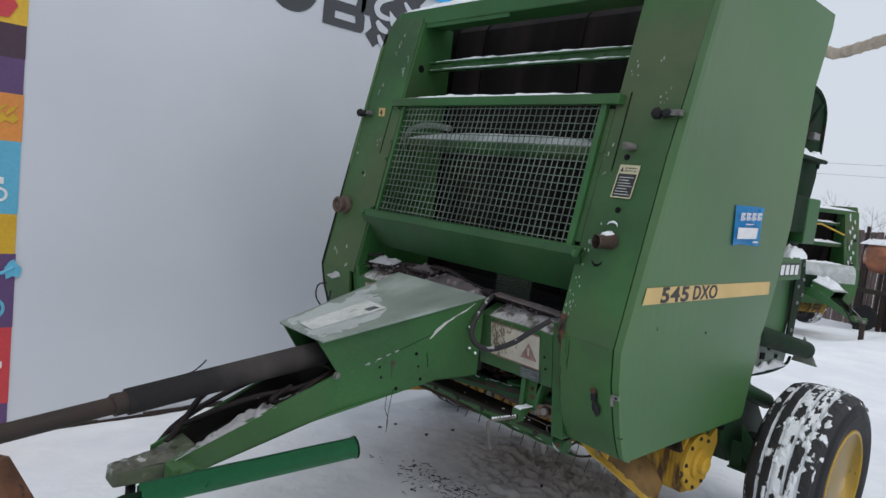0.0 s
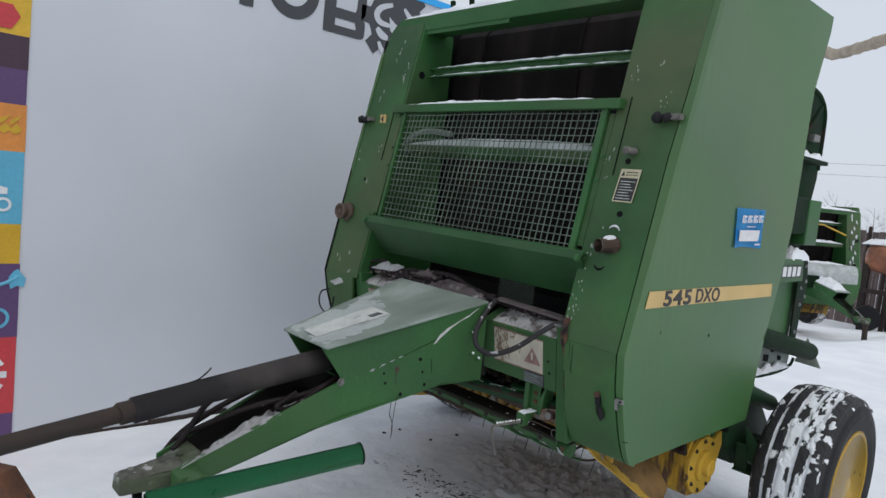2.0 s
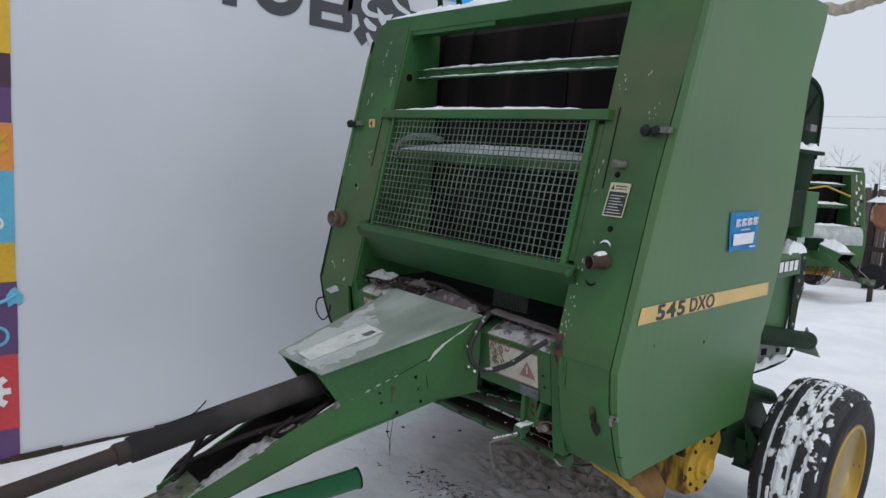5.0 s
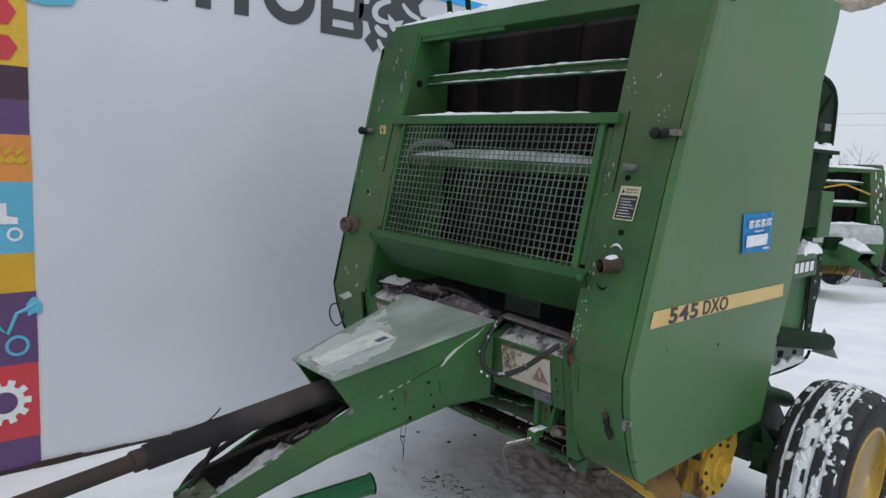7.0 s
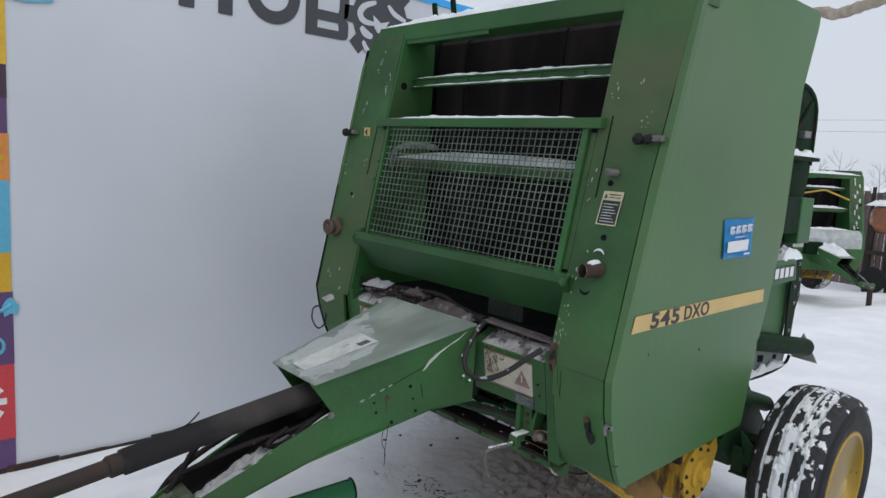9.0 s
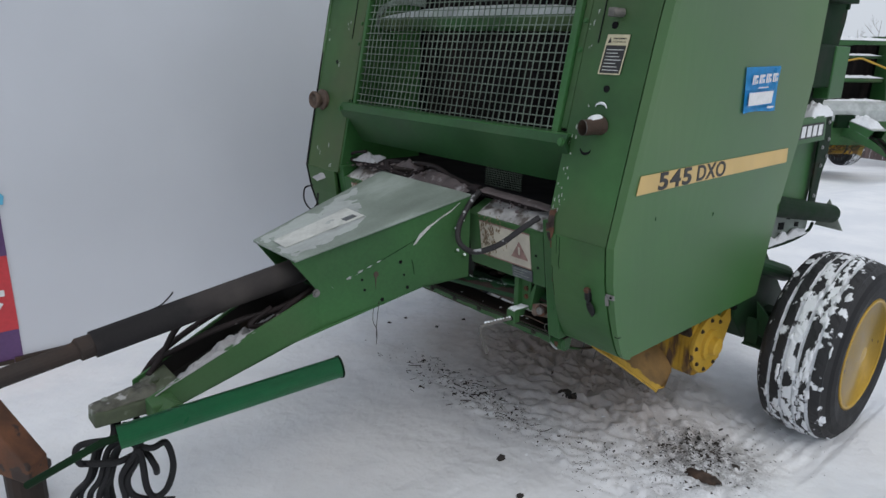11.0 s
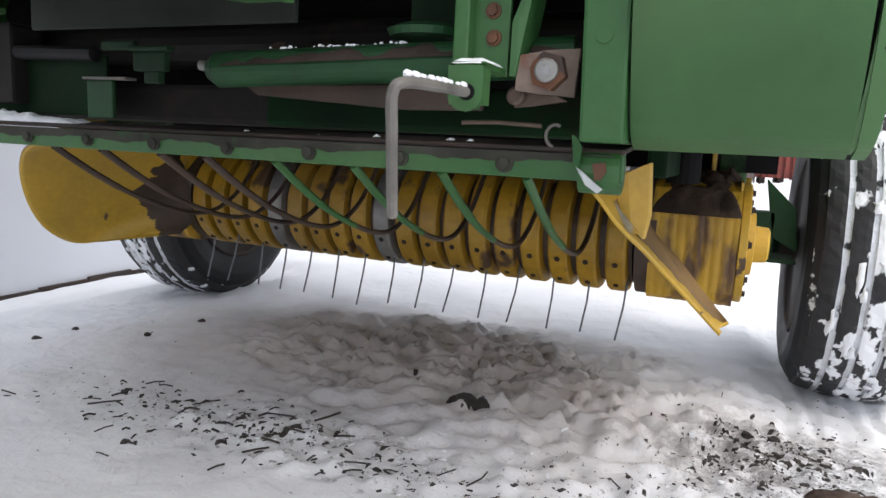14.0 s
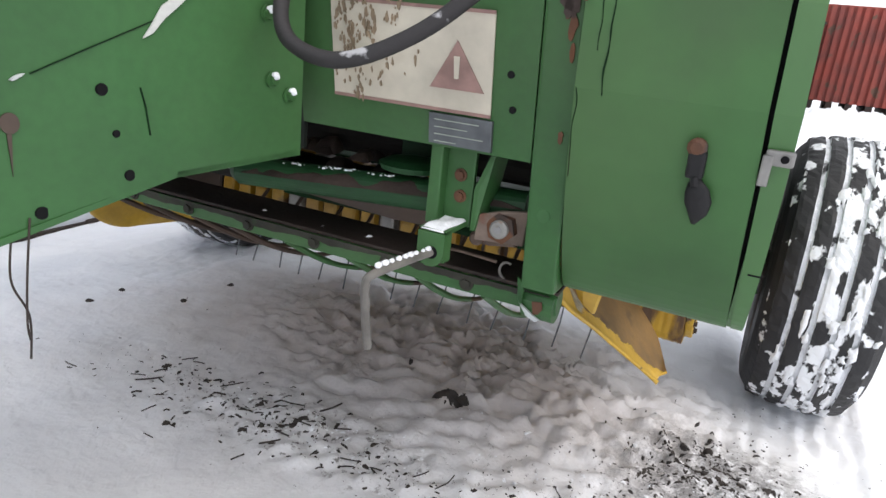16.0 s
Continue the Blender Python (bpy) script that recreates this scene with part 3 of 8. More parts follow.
for pts, wide in (([(0.975, 2.525), (0.885, 2.487), (0.850, 2.435), (0.882, 2.392), (0.965, 2.385)], 0.045), ([(1.075, 2.525), (1.135, 2.475), (1.231, 2.446)], 0.036),
                  ([(0.860, 2.35), (0.90, 2.315), (0.955, 2.30)], 0.050), ([(0.882, 2.265), (0.91, 2.22), (0.955, 2.18)], 0.036)):
    part("pale_patch", crescent(bmesh.new(), pts, wide), BANNER, gear, "pale curved patch inside the toothed wheel")
bm = flat_poly(bmesh.new(), PX + 0.004, [(0.955, 2.44), (1.02, 2.40), (1.09, 2.42), (1.06, 2.37), (1.00, 2.33), (0.97, 2.36)])
part("pale_patch", bm, BANNER, gear, "pale plain patch inside the toothed wheel")

# printed column of coloured squares
CY1 = -1.128
COLUMN = ((WZ0, 0.016, "purple"), (0.016, 0.40, "red"), (0.40, 0.764, "purple"), (0.764, 0.957, "yellow"), (0.957, 1.304, "cyan"),
          (1.304, 1.526, "orange"), (1.526, 1.69, "purple"), (1.69, 1.845, "maroon"), (1.845, 2.17, "lime"), (2.17, 2.5, "cyan"))
squares = []
for z0, z1, c in COLUMN:
    bm = box(bmesh.new(), PX, PX + 0.004, CY1 - 0.40, CY1 + (0.002 * len(squares) % 0.006), z0, z1)
    squares.append(part("printed_square", bm, PRINT[c], wall, "printed %s square" % c))
IX = PX + 0.006
toothed = part("printed_sign", flat_poly(bmesh.new(), IX, gear_points(-1.275, 0.215, 0.085, 0.115, 10)), WHITEINK, squares[1], "white toothed wheel")
part("printed_sign", flat_poly(bmesh.new(), IX + 0.003, [(-1.275 + 0.055 * math.cos(a), 0.215 + 0.055 * math.sin(a)) for a in np.linspace(0, 6.1, 20)]),
     PRINT["purple"], squares[1], "purple disc")
bm = flat_ring(bmesh.new(), IX, -1.212, 0.497, 0.052, 0.052, 0.014)
tube(bm, [(IX, -1.29, 0.60), (IX, -1.25, 0.56), (IX, -1.21, 0.66), (IX, -1.17, 0.675), (IX, -1.13, 0.70)], 0.010, 6)
part("printed_sign", bm, PRINT["cyan"], squares[2], "pale blue plough sign")
bm = flat_poly(bmesh.new(), IX, [(-1.17, 0.697), (-1.150, 0.728), (-1.132, 0.738), (-1.118, 0.715), (-1.097, 0.692), (-1.105, 0.650), (-1.135, 0.655), (-1.162, 0.640)])
part("printed_patch", bm, PRINT["cyan"], squares[2], "pale blue patch")
bm = flat_poly(bmesh.new(), IX, [(-1.13, 2.155), (-1.05, 2.140), (-0.93, 2.160), (-0.91, 2.20), (-0.95, 2.42), (-1.13, 2.46)])
part("printed_patch", bm, PRINT["cyan"], squares[9], "pale blue patch")
bm = flat_ring(bmesh.new(), IX, -1.205, 1.05, 0.034, 0.034, 0.012)
flat_poly(bm, IX, [(-1.30, 1.10), (-1.19, 1.10), (-1.19, 1.13), (-1.235, 1.14), (-1.235, 1.20), (-1.30, 1.20)])
part("printed_sign", bm, WHITEINK, squares[4], "white vehicle sign")
bm = bmesh.new()
for k in range(4):
    y = -1.33 + k * 0.045
    flat_poly(bm, IX, [(y, 1.40), (y + 0.03, 1.385), (y + 0.055, 1.41), (y + 0.03, 1.435)])
    flat_poly(bm, IX, [(y, 1.42), (y + 0.03, 1.445), (y + 0.05, 1.475), (y + 0.01, 1.455)])
part("printed_sign", bm, PRINT["yellow"], squares[5], "yellow ear of grain")
bm = bmesh.new()
flat_poly(bm, IX, [(-1.36, 1.86), (-1.20, 1.87), (-1.165, 1.93), (-1.20, 1.98), (-1.36, 1.98)])
flat_poly(bm, IX, [(-1.36, 2.02), (-1.20, 2.03), (-1.165, 2.09), (-1.20, 2.14), (-1.36, 2.14)])
part("printed_sign", bm, PRINT["red"], squares[8], "red leaf signs")


# ---- the baler ----
SLOTS = ((0.124, 0.955), (0.462, 0.920))        # two short slots in the side panel
SIDE = ((-0.066, 0.895), (0.205, 2.165), (0.225, 2.19), (1.175, 2.19), (1.17, 2.13), (1.09, 1.88), (1.075, 1.33),
        (1.03, 1.11), (0.966, 0.896), (0.930, 0.739), (0.896, 0.560), (0.884, 0.548), (0.065, 0.535), (0.048, 0.540), (0.030, 0.556), (0.008, 0.594), (-0.016, 0.65), (-0.038, 0.72), (-0.056, 0.80))


def flare(y, z):
    """How far the side panel stands out towards its upper front edge."""
    k = max(0.0, 1 - max(0.0, y) / 0.5)
    return k * k * float(np.interp(z, (0.5, 0.8, 0.9, 1.5, 2.1, 2.2), (0.0, 0.006, 0.002, 0.018, 0.034, 0.036)))


def flecks(seed, spots, y_of, size=0.0055):
    """Scattered chips of bare primer and frost on a sheet, as thin flakes."""
    rnd, bm = random.Random(seed), bmesh.new()
    for x, z, n in spots:
        for _ in range(n):
            cx, cz = x + rnd.gauss(0, 0.008), z + rnd.gauss(0, 0.016)
            r, a0 = size * (0.3 + rnd.random()), rnd.random() * 6
            tall = 1.0 + 1.2 * rnd.random()
            ring = []
            for k in range(7):
                a = a0 + k * 0.9
                w = r * (0.45 + 0.75 * rnd.random())
                px, pz = cx + 0.7 * w * math.cos(a), cz + tall * w * math.sin(a)
                ring.append((px, y_of(pz) - 0.0012, pz))
            slab(bm, ring, (0, -0.0012, 0))
    return bm


def build_wheel(parent, cx, cy, cz, out):
    """Ribbed implement tyre on a yellow disc; out is +1 where the dish faces +x."""
    R, W = 0.364, 0.134
    prof = [(-W * 0.94, 0.225), (-W, 0.255), (-W * 1.03, 0.285), (-W * 0.99, 0.310), (-W * 0.92, 0.326)]
    ribs = 5
    for k in range(ribs):
        a = -W * 0.86 + 2 * W * 0.86 * k / ribs
        b = a + 2 * W * 0.86 / ribs
        g = (b - a) * 0.10
        for u, drop in ((a + g, 0.008), (a + g * 1.3, 0.001), (0.67 * a + 0.33 * b, 0.0), (0.33 * a + 0.67 * b, 0.0), (b - g * 1.3, 0.001), (b - g, 0.008)):
            prof.append((u, R - 0.026 * abs(u / W) ** 2.6 - drop))
    prof += [(W * 0.92, 0.326), (W * 0.99, 0.310), (W * 1.03, 0.285), (W, 0.255), (W * 0.94, 0.225)]
    bm = bmesh.new()
    lathe(bm, prof, (cx, cy, cz), "x", 180)
    for f in list(bm.faces):
        if len(f.verts) > 4:
            bm.faces.remove(f)
    for v in bm.verts:
        d = v.co - Vector((cx, cy, cz))
        if math.hypot(d.y, d.z) > 0.327:
            k = 1 + 0.008 * noise.noise(d * 40) + 0.006 * noise.noise(d * 90)
            v.co = Vector((v.co.x + 0.0015 * noise.noise(d * 35), cy + d.y * k, cz + d.z * k))
    for f in bm.faces:
        c = f.calc_center_median() - Vector((cx, cy, cz))
        r = math.hypot(c.y, c.z)
        slot = abs(c.x) < W * 0.76 and abs((c.x / (2 * W * 0.86 / ribs) + ribs / 2) % 1.0 - 0.5) > 0.375
        rib = int((c.x * out / (2 * W * 0.86 / ribs) + ribs / 2))
        f.material_index = 1 if r < 0.327 or abs(c.x) > W * 0.90 else (2 if slot else (3, 3, 0, 0, 3)[max(0, min(4, rib))])
    wheel = part("wheel", bm, (TREAD, RUBBER, GROOVE, BARETREAD), parent, "ribbed black tyre with snow packed in its grooves", smooth=False)
    # ragged lumps of snow stuck to the ribs
    bm, rnd = bmesh.new(), random.Random(int(cx * 100) + 9)
    for k in range(165):
        a, u = rnd.random() * 6.283, rnd.gauss(0.30 * out, 0.36)
        if abs(u) > 0.86:
            continue
        n, ln, wd = 12, rnd.uniform(0.006, 0.034), rnd.uniform(0.004, 0.014)
        rr = R - 0.026 * abs(u) ** 2.6
        low_, top_ = [], []
        for q in range(n):
            t = 2 * math.pi * q / n
            w = 0.45 + 0.95 * rnd.random()
            da, dx = ln * w * math.cos(t) / R, wd * w * math.sin(t)
            for ring, f, h in ((low_, 1.0, -0.001), (top_, 0.6, 0.004)):
                ring.append(bm.verts.new((cx + u * W + dx * f, cy + (rr + h) * math.cos(a + da * f), cz + (rr + h) * math.sin(a + da * f))))
        bm.faces.new(top_)
        for q in range(n):
            bm.faces.new((low_[q], low_[(q + 1) % n], top_[(q + 1) % n], top_[q]))
    part("tread_snow", bm, ICE, wheel, "ragged lumps of snow", smooth=True, kind="stuff")
    bm = bmesh.new()
    o = out
    lathe(bm, [(o * 0.126, 0.226), (o * 0.131, 0.212), (o * 0.105, 0.200), (o * 0.075, 0.180), (o * 0.050, 0.150), (o * 0.052, 0.075), (o * 0.060, 0.001)],
          (cx, cy, cz), "x", 48)
    rim = part("rim", bm, YELLOW, wheel, "yellow painted dished steel rim", smooth=True)
    bm = bmesh.new()
    lathe(bm, [(-o * 0.126, 0.226), (-o * 0.131, 0.212), (-o * 0.10, 0.195), (o * 0.02, 0.185), (o * 0.03, 0.001)], (cx, cy, cz), "x", 48)
    part("rim_back", bm, DARKRUST, wheel, smooth=True)
    bm = bmesh.new()
    lathe(bm, [(o * 0.05, 0.062), (o * 0.115, 0.055), (o * 0.125, 0.045), (o * 0.128, 0.001)], (cx, cy, cz), "x", 24)
    part("hub_cap", bm, YELLOW, wheel)
    for k in range(6):
        a = k * math.pi / 3
        part("wheel_nut", bolt(bmesh.new(), (cx + o * 0.055, cy + 0.105 * math.cos(a), cz + 0.105 * math.sin(a)), (o, 0, 0), 0.013, 0.014), DARKRUST, rim)
    return wheel


def build_baler():
    bal = thing("round_baler", (XC, 0.5, 0.0), "weathered green round baler parked on dirty snow beside the wall", "baler")

    # side panels, standing out a little at their upper front edges
    for x, s in ((SX, 1), (-0.768, -1)):
        outline = SIDE if s > 0 else ((-0.066, 0.895), (0.150, 1.94), (0.185, 2.03), (0.26, 2.075), (0.70, 2.09)) + SIDE[4:-7] + ((0.20, 0.535), (0.10, 0.66), (0.02, 0.79))
        bm = bmesh.new()
        bm.faces.new([bm.verts.new((0, y, z)) for y, z in outline])
        for y in (0.02, 0.06, 0.1, 0.15, 0.2, 0.25, 0.3, 0.35, 0.4, 0.45, 0.5, 0.75):
            bmesh.ops.bisect_plane(bm, geom=bm.verts[:] + bm.edges[:] + bm.faces[:], plane_co=(0, y, 0), plane_no=(0, 1, 0))
        for z in (0.6, 0.8, 0.9, 1.1, 1.3, 1.5, 1.7, 1.9, 2.1):
            bmesh.ops.bisect_plane(bm, geom=bm.verts[:] + bm.edges[:] + bm.faces[:], plane_co=(0, 0, z), plane_no=(0, 0, 1))
        for v in bm.verts:
            v.co.x = x + (flare(v.co.y, v.co.z) if s > 0 else 0.0) + 0.0015 * noise.noise(v.co * 2.3)
        bmesh.ops.recalc_face_normals(bm, faces=bm.faces)
        if sum(f.normal.x for f in bm.faces) * s < 0:
            bmesh.ops.reverse_faces(bm, faces=bm.faces)
        shell = bmesh.ops.extrude_face_region(bm, geom=bm.faces[:])
        for g in shell["geom"]:
            if isinstance(g, bmesh.types.BMVert):
                g.co.x -= s * 0.016
        side = part("side_panel", bm, PANEL, bal, "large faded green sheet-metal side panel", smooth=False)
        if s > 0:
            # model stripe with its characters
            bm = bmesh.new()
            n = 12
            for k in range(n):
                row = []
                for u in (k / n, (k + 1) / n):
                    ya, yb = 0.004 + 0.948 * u, 0.016 + 0.932 * u
                    row.append(((ya, 1.043 + 0.005 * u), (yb, 1.096 + 0.003 * u)))
                ring = [row[0][0], row[1][0], row[1][1], row[0][1]]
                slab(bm, [(x + 0.0015 + flare(y, z), y, z) for y, z in ring], (0.0015, 0, 0))
            bmesh.ops.remove_doubles(bm, verts=bm.verts, dist=1e-5)
            st = part("stripe", bm, CREAM, side, "faded cream decal stripe")
            m = Matrix(((0, 0, 1, x + 0.0036), (1, 0, 0, 0.108), (0, 1, 0, 1.0475), (0, 0, 0, 1)))
            lettering("545", 0.068, m, INK, st, "model_number", 0.001, 1.65, 0.030, flare, 1.16)
            m = Matrix(((0, 0, 1, x + 0.0036), (1, 0, 0, 0.320), (0, 1, 0, 1.0495), (0, 0, 0, 1)))
            lettering("DXO", 0.066, m, INK, st, "model_number", 0.001, 1.16, 0.018, flare, 1.06)
            # blue sticker, its top corners a little loose
            bm = bmesh.new()
            rows = []
            for i in range(9):
                r = []
                for j in range(9):
                    u, v = i / 8, j / 8
                    y = 0.555 + 0.220 * u + 0.004 * v * (2 * u - 1) - 0.010 * v
                    z = 1.238 + 0.142 * v + 0.004 * u + 0.003 * math.sin(u * 5) * (1 - v)
                    lift = 0.004 + 0.012 * max(0.0, v - 0.6) * u + 0.006 * abs(u - 0.5) * (1 - v)
                    r.append(bm.verts.new((x + lift, y, z)))
                rows.append(r)
            for i in range(8):
                for j in range(8):
                    bm.faces.new((rows[i][j], rows[i + 1][j], rows[i + 1][j + 1], rows[i][j + 1]))
            bmesh.ops.solidify(bm, geom=list(bm.faces), thickness=0.0012)
            tag = part("sticker", bm, TAG, side, "blue plastic sticker with a white field")
            part("sticker_field", slab(bmesh.new(), [(x + 0.011, 0.570, 1.262), (x + 0.011, 0.728, 1.266), (x + 0.011, 0.734, 1.306), (x + 0.011, 0.568, 1.302)],
                                       (0.002, 0, 0)), WHITEINK, tag, "white blank field")
            for k in range(4):
                y = 0.575 + 0.046 * k
                for a, b, c, d in ((0.0, 0.008, 0.0, 0.028), (0.012, 0.034, 0.020, 0.028), (0.014, 0.020, 0.0, 0.020), (0.026, 0.034, 0.002, 0.014)):
                    z = 1.328 + 0.002 * k
                    part("plain_bar", slab(bmesh.new(), [(x + 0.0125, y + a, z + c), (x + 0.0125, y + b, z + c), (x + 0.0125, y + b, z + d), (x + 0.0125, y + a, z + d)], (0.001, 0, 0)), WHITEINK, tag)
            part("plain_bar", slab(bmesh.new(), [(x + 0.012, 0.705, 1.250), (x + 0.012, 0.75, 1.251), (x + 0.012, 0.75, 1.257), (x + 0.012, 0.705, 1.256)], (0.001, 0, 0)), WHITEINK, tag)
            part("plain_bar", slab(bmesh.new(), [(x + 0.0125, 0.62, 1.315), (x + 0.0125, 0.69, 1.317), (x + 0.0125, 0.69, 1.320), (x + 0.0125, 0.62, 1.318)], (0.001, 0, 0)), WHITEINK, tag)
            for y, z in ((0.09, 1.436), (0.18, 1.30)):
                part("screw", bolt(bmesh.new(), (x, y, z), (1, 0, 0), 0.004, 0.003), DARKGREEN, side)
            for y, z in SLOTS:
                part("slot", box(bmesh.new(), x + 0.0005, x + 0.0032, y, y + 0.003, z, z + 0.011, 0.001), DEEPGREEN, side)

    # front shields, one sheet each from top to foot, kinked at the knee
    PROFILE = ((front_y(2.10), 2.10), (front_y(1.5), 1.50), (front_y(0.90), 0.90), (-0.056, 0.80), (-0.038, 0.72), (-0.016, 0.65), (0.008, 0.594), (0.030, 0.556), (0.048, 0.540), (0.075, 0.530))
    OUT = (0.900, 0.868, 0.859, 0.862, 0.866, 0.868, 0.870, 0.871, 0.872, 0.872)
    FOLD = (0.921, 0.904, 0.888, 0.892, 0.893, 0.893, 0.892, 0.891, 0.890, 0.889)
    foot = spline([(o, y, z) for (y, z), o in zip(PROFILE[4:], OUT[4:])], 3)
    fold_ = spline([(o, y, z) for (y, z), o in zip(PROFILE[4:], FOLD[4:])], 3)
    PROFILE = PROFILE[:4] + tuple((v.y, v.z) for v in foot)
    OUT, FOLD = OUT[:4] + tuple(v.x for v in foot), FOLD[:4] + tuple(v.x for v in fold_)
    for s in (1, -1):
        X = (lambda v: v) if s > 0 else flip
        wide = 0.0 if s > 0 else 0.030
        cut = (lambda z: 0.0) if s > 0 else (lambda z: 0.30 * max(0.0, 0.885 - z))
        tall, edge = list(PROFILE[:3]), [X(v + wide) for v in OUT[:3]]
        if s < 0:
            tall = [(front_y(z), z) for z in (2.112, 2.105, 2.085, 2.055, 2.02, 1.5)] + [PROFILE[2]]
            edge = [X(v) for v in (0.80, 0.83, 0.860, 0.880, 0.888, 0.895, 0.889)]
        bm = fold(bmesh.new(), tall, X(0.645), edge, 0.010)
        col = part("front_shield", bm, FRONT, bal, "dusty scratched green front shield")
        bm = fold(bmesh.new(), [(y - 0.004, z) for y, z in PROFILE[2:]], X(0.670), [X(v + wide - cut(z)) for v, (_, z) in zip(OUT[2:], PROFILE[2:])], 0.012)
        low = part("lower_door", bm, DOOR, bal, "green lower front door with a curved foot")
        # narrow return of the side panel beside the gap
        if s > 0:
            bm = fold(bmesh.new(), [(y - 0.002, z) for y, z in PROFILE], [v + 0.005 for v in OUT], FOLD, 0.026)
            part("panel_return", bm, PANEL, bal)
            # black strip standing in for the shade inside the gap
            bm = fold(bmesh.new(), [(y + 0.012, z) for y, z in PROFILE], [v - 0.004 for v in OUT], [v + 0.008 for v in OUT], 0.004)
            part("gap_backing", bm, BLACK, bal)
            part("joint", box(bmesh.new(), 0.880, 0.894, -0.0085, 0.004, 0.6235, 0.6255), BLACK, bal)
        else:
            rim = [(front_y(2.02), 2.02)] + list(PROFILE[1:])
            at = (0.892, 0.899, 0.893, 0.899, 0.905) + (0.908,) * (len(rim) - 5)
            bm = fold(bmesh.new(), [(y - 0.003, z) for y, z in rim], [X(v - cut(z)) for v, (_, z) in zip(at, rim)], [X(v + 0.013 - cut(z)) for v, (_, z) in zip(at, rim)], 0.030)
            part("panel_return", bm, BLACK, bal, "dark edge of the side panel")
        xg = X(0.645)
        ring = [(xg, front_y(2.09) + 0.004, 2.09), (xg, 0.362, 2.05), (xg, 0.362, 0.93), (xg, front_y(0.93) + 0.004, 0.93)]
        part("inner_wall", slab(bmesh.new(), ring, (-s * 0.012 if s < 0 else 0.012, 0, 0)), GREEN, bal, "green inner side wall of the throat")
        if s < 0:
            hx = xg + 0.0135
            part("hole", tube(bmesh.new(), [(hx - 0.004, 0.19, 1.845), (hx, 0.19, 1.845)], 0.017, 16), BLACK, bal)
        # black sheet added beside the belts so that no daylight shows through
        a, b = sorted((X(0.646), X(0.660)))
        part("chamber_side", box(bmesh.new(), a, b, 0.364, 0.80, 0.56, 2.10), BLACK, bal, "black sheet shading the side of the bale chamber")
        # latch, knob and pipes
        kz = 1.630
        ky = front_y(kz)
        K = X if s > 0 else (lambda v: flip(1.715 - v))
        bm = tube(bmesh.new(), [(K(0.868), ky - 0.016, kz), (K(0.850), ky - 0.018, kz), (K(0.838), ky - 0.020, kz - 0.004), (K(0.826), ky - 0.022, kz)], [0.008, 0.014, 0.015, 0.008], 10)
        tube(bm, [(K(0.828), ky - 0.022, kz), (K(0.822), ky - 0.024, kz - 0.002), (K(0.808), ky - 0.027, kz - 0.004), (K(0.800), ky - 0.028, kz - 0.004)], [0.008, 0.019, 0.018, 0.010], 12)
        kn = part("latch_knob", bm, RUBBER, col, "black rubber latch knob")
        a, b = sorted((K(0.850), K(0.893)))
        bm = box(bmesh.new(), a, b, ky - 0.026, ky - 0.002, kz - 0.009, kz + 0.009, 0.003)
        bolt(bm, (K(0.880), ky - 0.026, kz), (0, -1, 0), 0.007, 0.006)
        part("latch_bracket", bm, PINSTEEL, kn, "grey steel latch bracket")
        # jamb between the shield and the screen
        a, b = sorted((X(0.622), X(0.6435)))
        ring = [(a, front_y(1.20) - 0.002, 1.20), (b, front_y(1.20) - 0.002, 1.20), (b, front_y(1.645) - 0.002, 1.645), (a, front_y(1.645) - 0.002, 1.645)]
        jm = part("screen_jamb", slab(bmesh.new(), ring, (0, 0.010, 0), 0.002), FRONT, bal, "green jamb beside the screen")
        for z in (1.42, 1.50):
            part("screw", bolt(bmesh.new(), (X(0.634), front_y(z) - 0.002, z), (0, -1, 0.2), 0.006, 0.005), GREEN, jm)
        # slot cut beside the screen
        bm = slab(bmesh.new(), [(X(0.690), front_y(1.70) - 0.003, 1.70), (X(0.693), front_y(1.70) - 0.003, 1.70), (X(0.693), front_y(1.44) - 0.003, 1.44), (X(0.690), front_y(1.44) - 0.003, 1.44)], (0, 0.002, 0))
        part("slot", bm, BLACK, col)

    # right shield: sockets, caution label, outlet stub
    rs = [o for o in bal.children if o.name.startswith("front_shield")][0]
    lz0, lz1 = 1.357, 1.463
    ring = [(0.713, front_y(lz0) - 0.003, lz0), (0.786, front_y(lz0) - 0.003, lz0), (0.794, front_y(lz1) - 0.003, lz1), (0.721, front_y(lz1) - 0.003, lz1)]
    lab = part("caution_label", slab(bmesh.new(), ring, (0, 0.002, 0)), INK, rs, "black caution label with a cream border")
    bm = bmesh.new()
    def lab_pt(u, v):
        z = lz0 + v * (lz1 - lz0)
        return (0.713 + 0.073 * u + 0.008 * v, front_y(z) - 0.0045, z)
    def lab_bar(bm, u0, u1, v0, v1):
        return slab(bm, [lab_pt(u0, v0), lab_pt(u1, v0), lab_pt(u1, v1), lab_pt(u0, v1)], (0, 0.001, 0))
    for a in ((0.0, 1.0, 0.0, 0.035), (0.0, 1.0, 0.965, 1.0), (0.0, 0.05, 0, 1), (0.95, 1.0, 0, 1), (0.05, 0.95, 0.73, 0.97)):
        lab_bar(bm, *a)
    part("label_border", bm, material("cream_label_print", (0.55, 0.50, 0.33), 0.5, vary=0.1, scale=20), lab)
    bm = bmesh.new()
    for k in range(7):
        lab_bar(bm, 0.14, 0.86 - 0.1 * ((k * 7) % 3), 0.10 + 0.085 * k, 0.122 + 0.085 * k)
    part("printed_bars", bm, PAPER, lab)
    bm = bmesh.new()
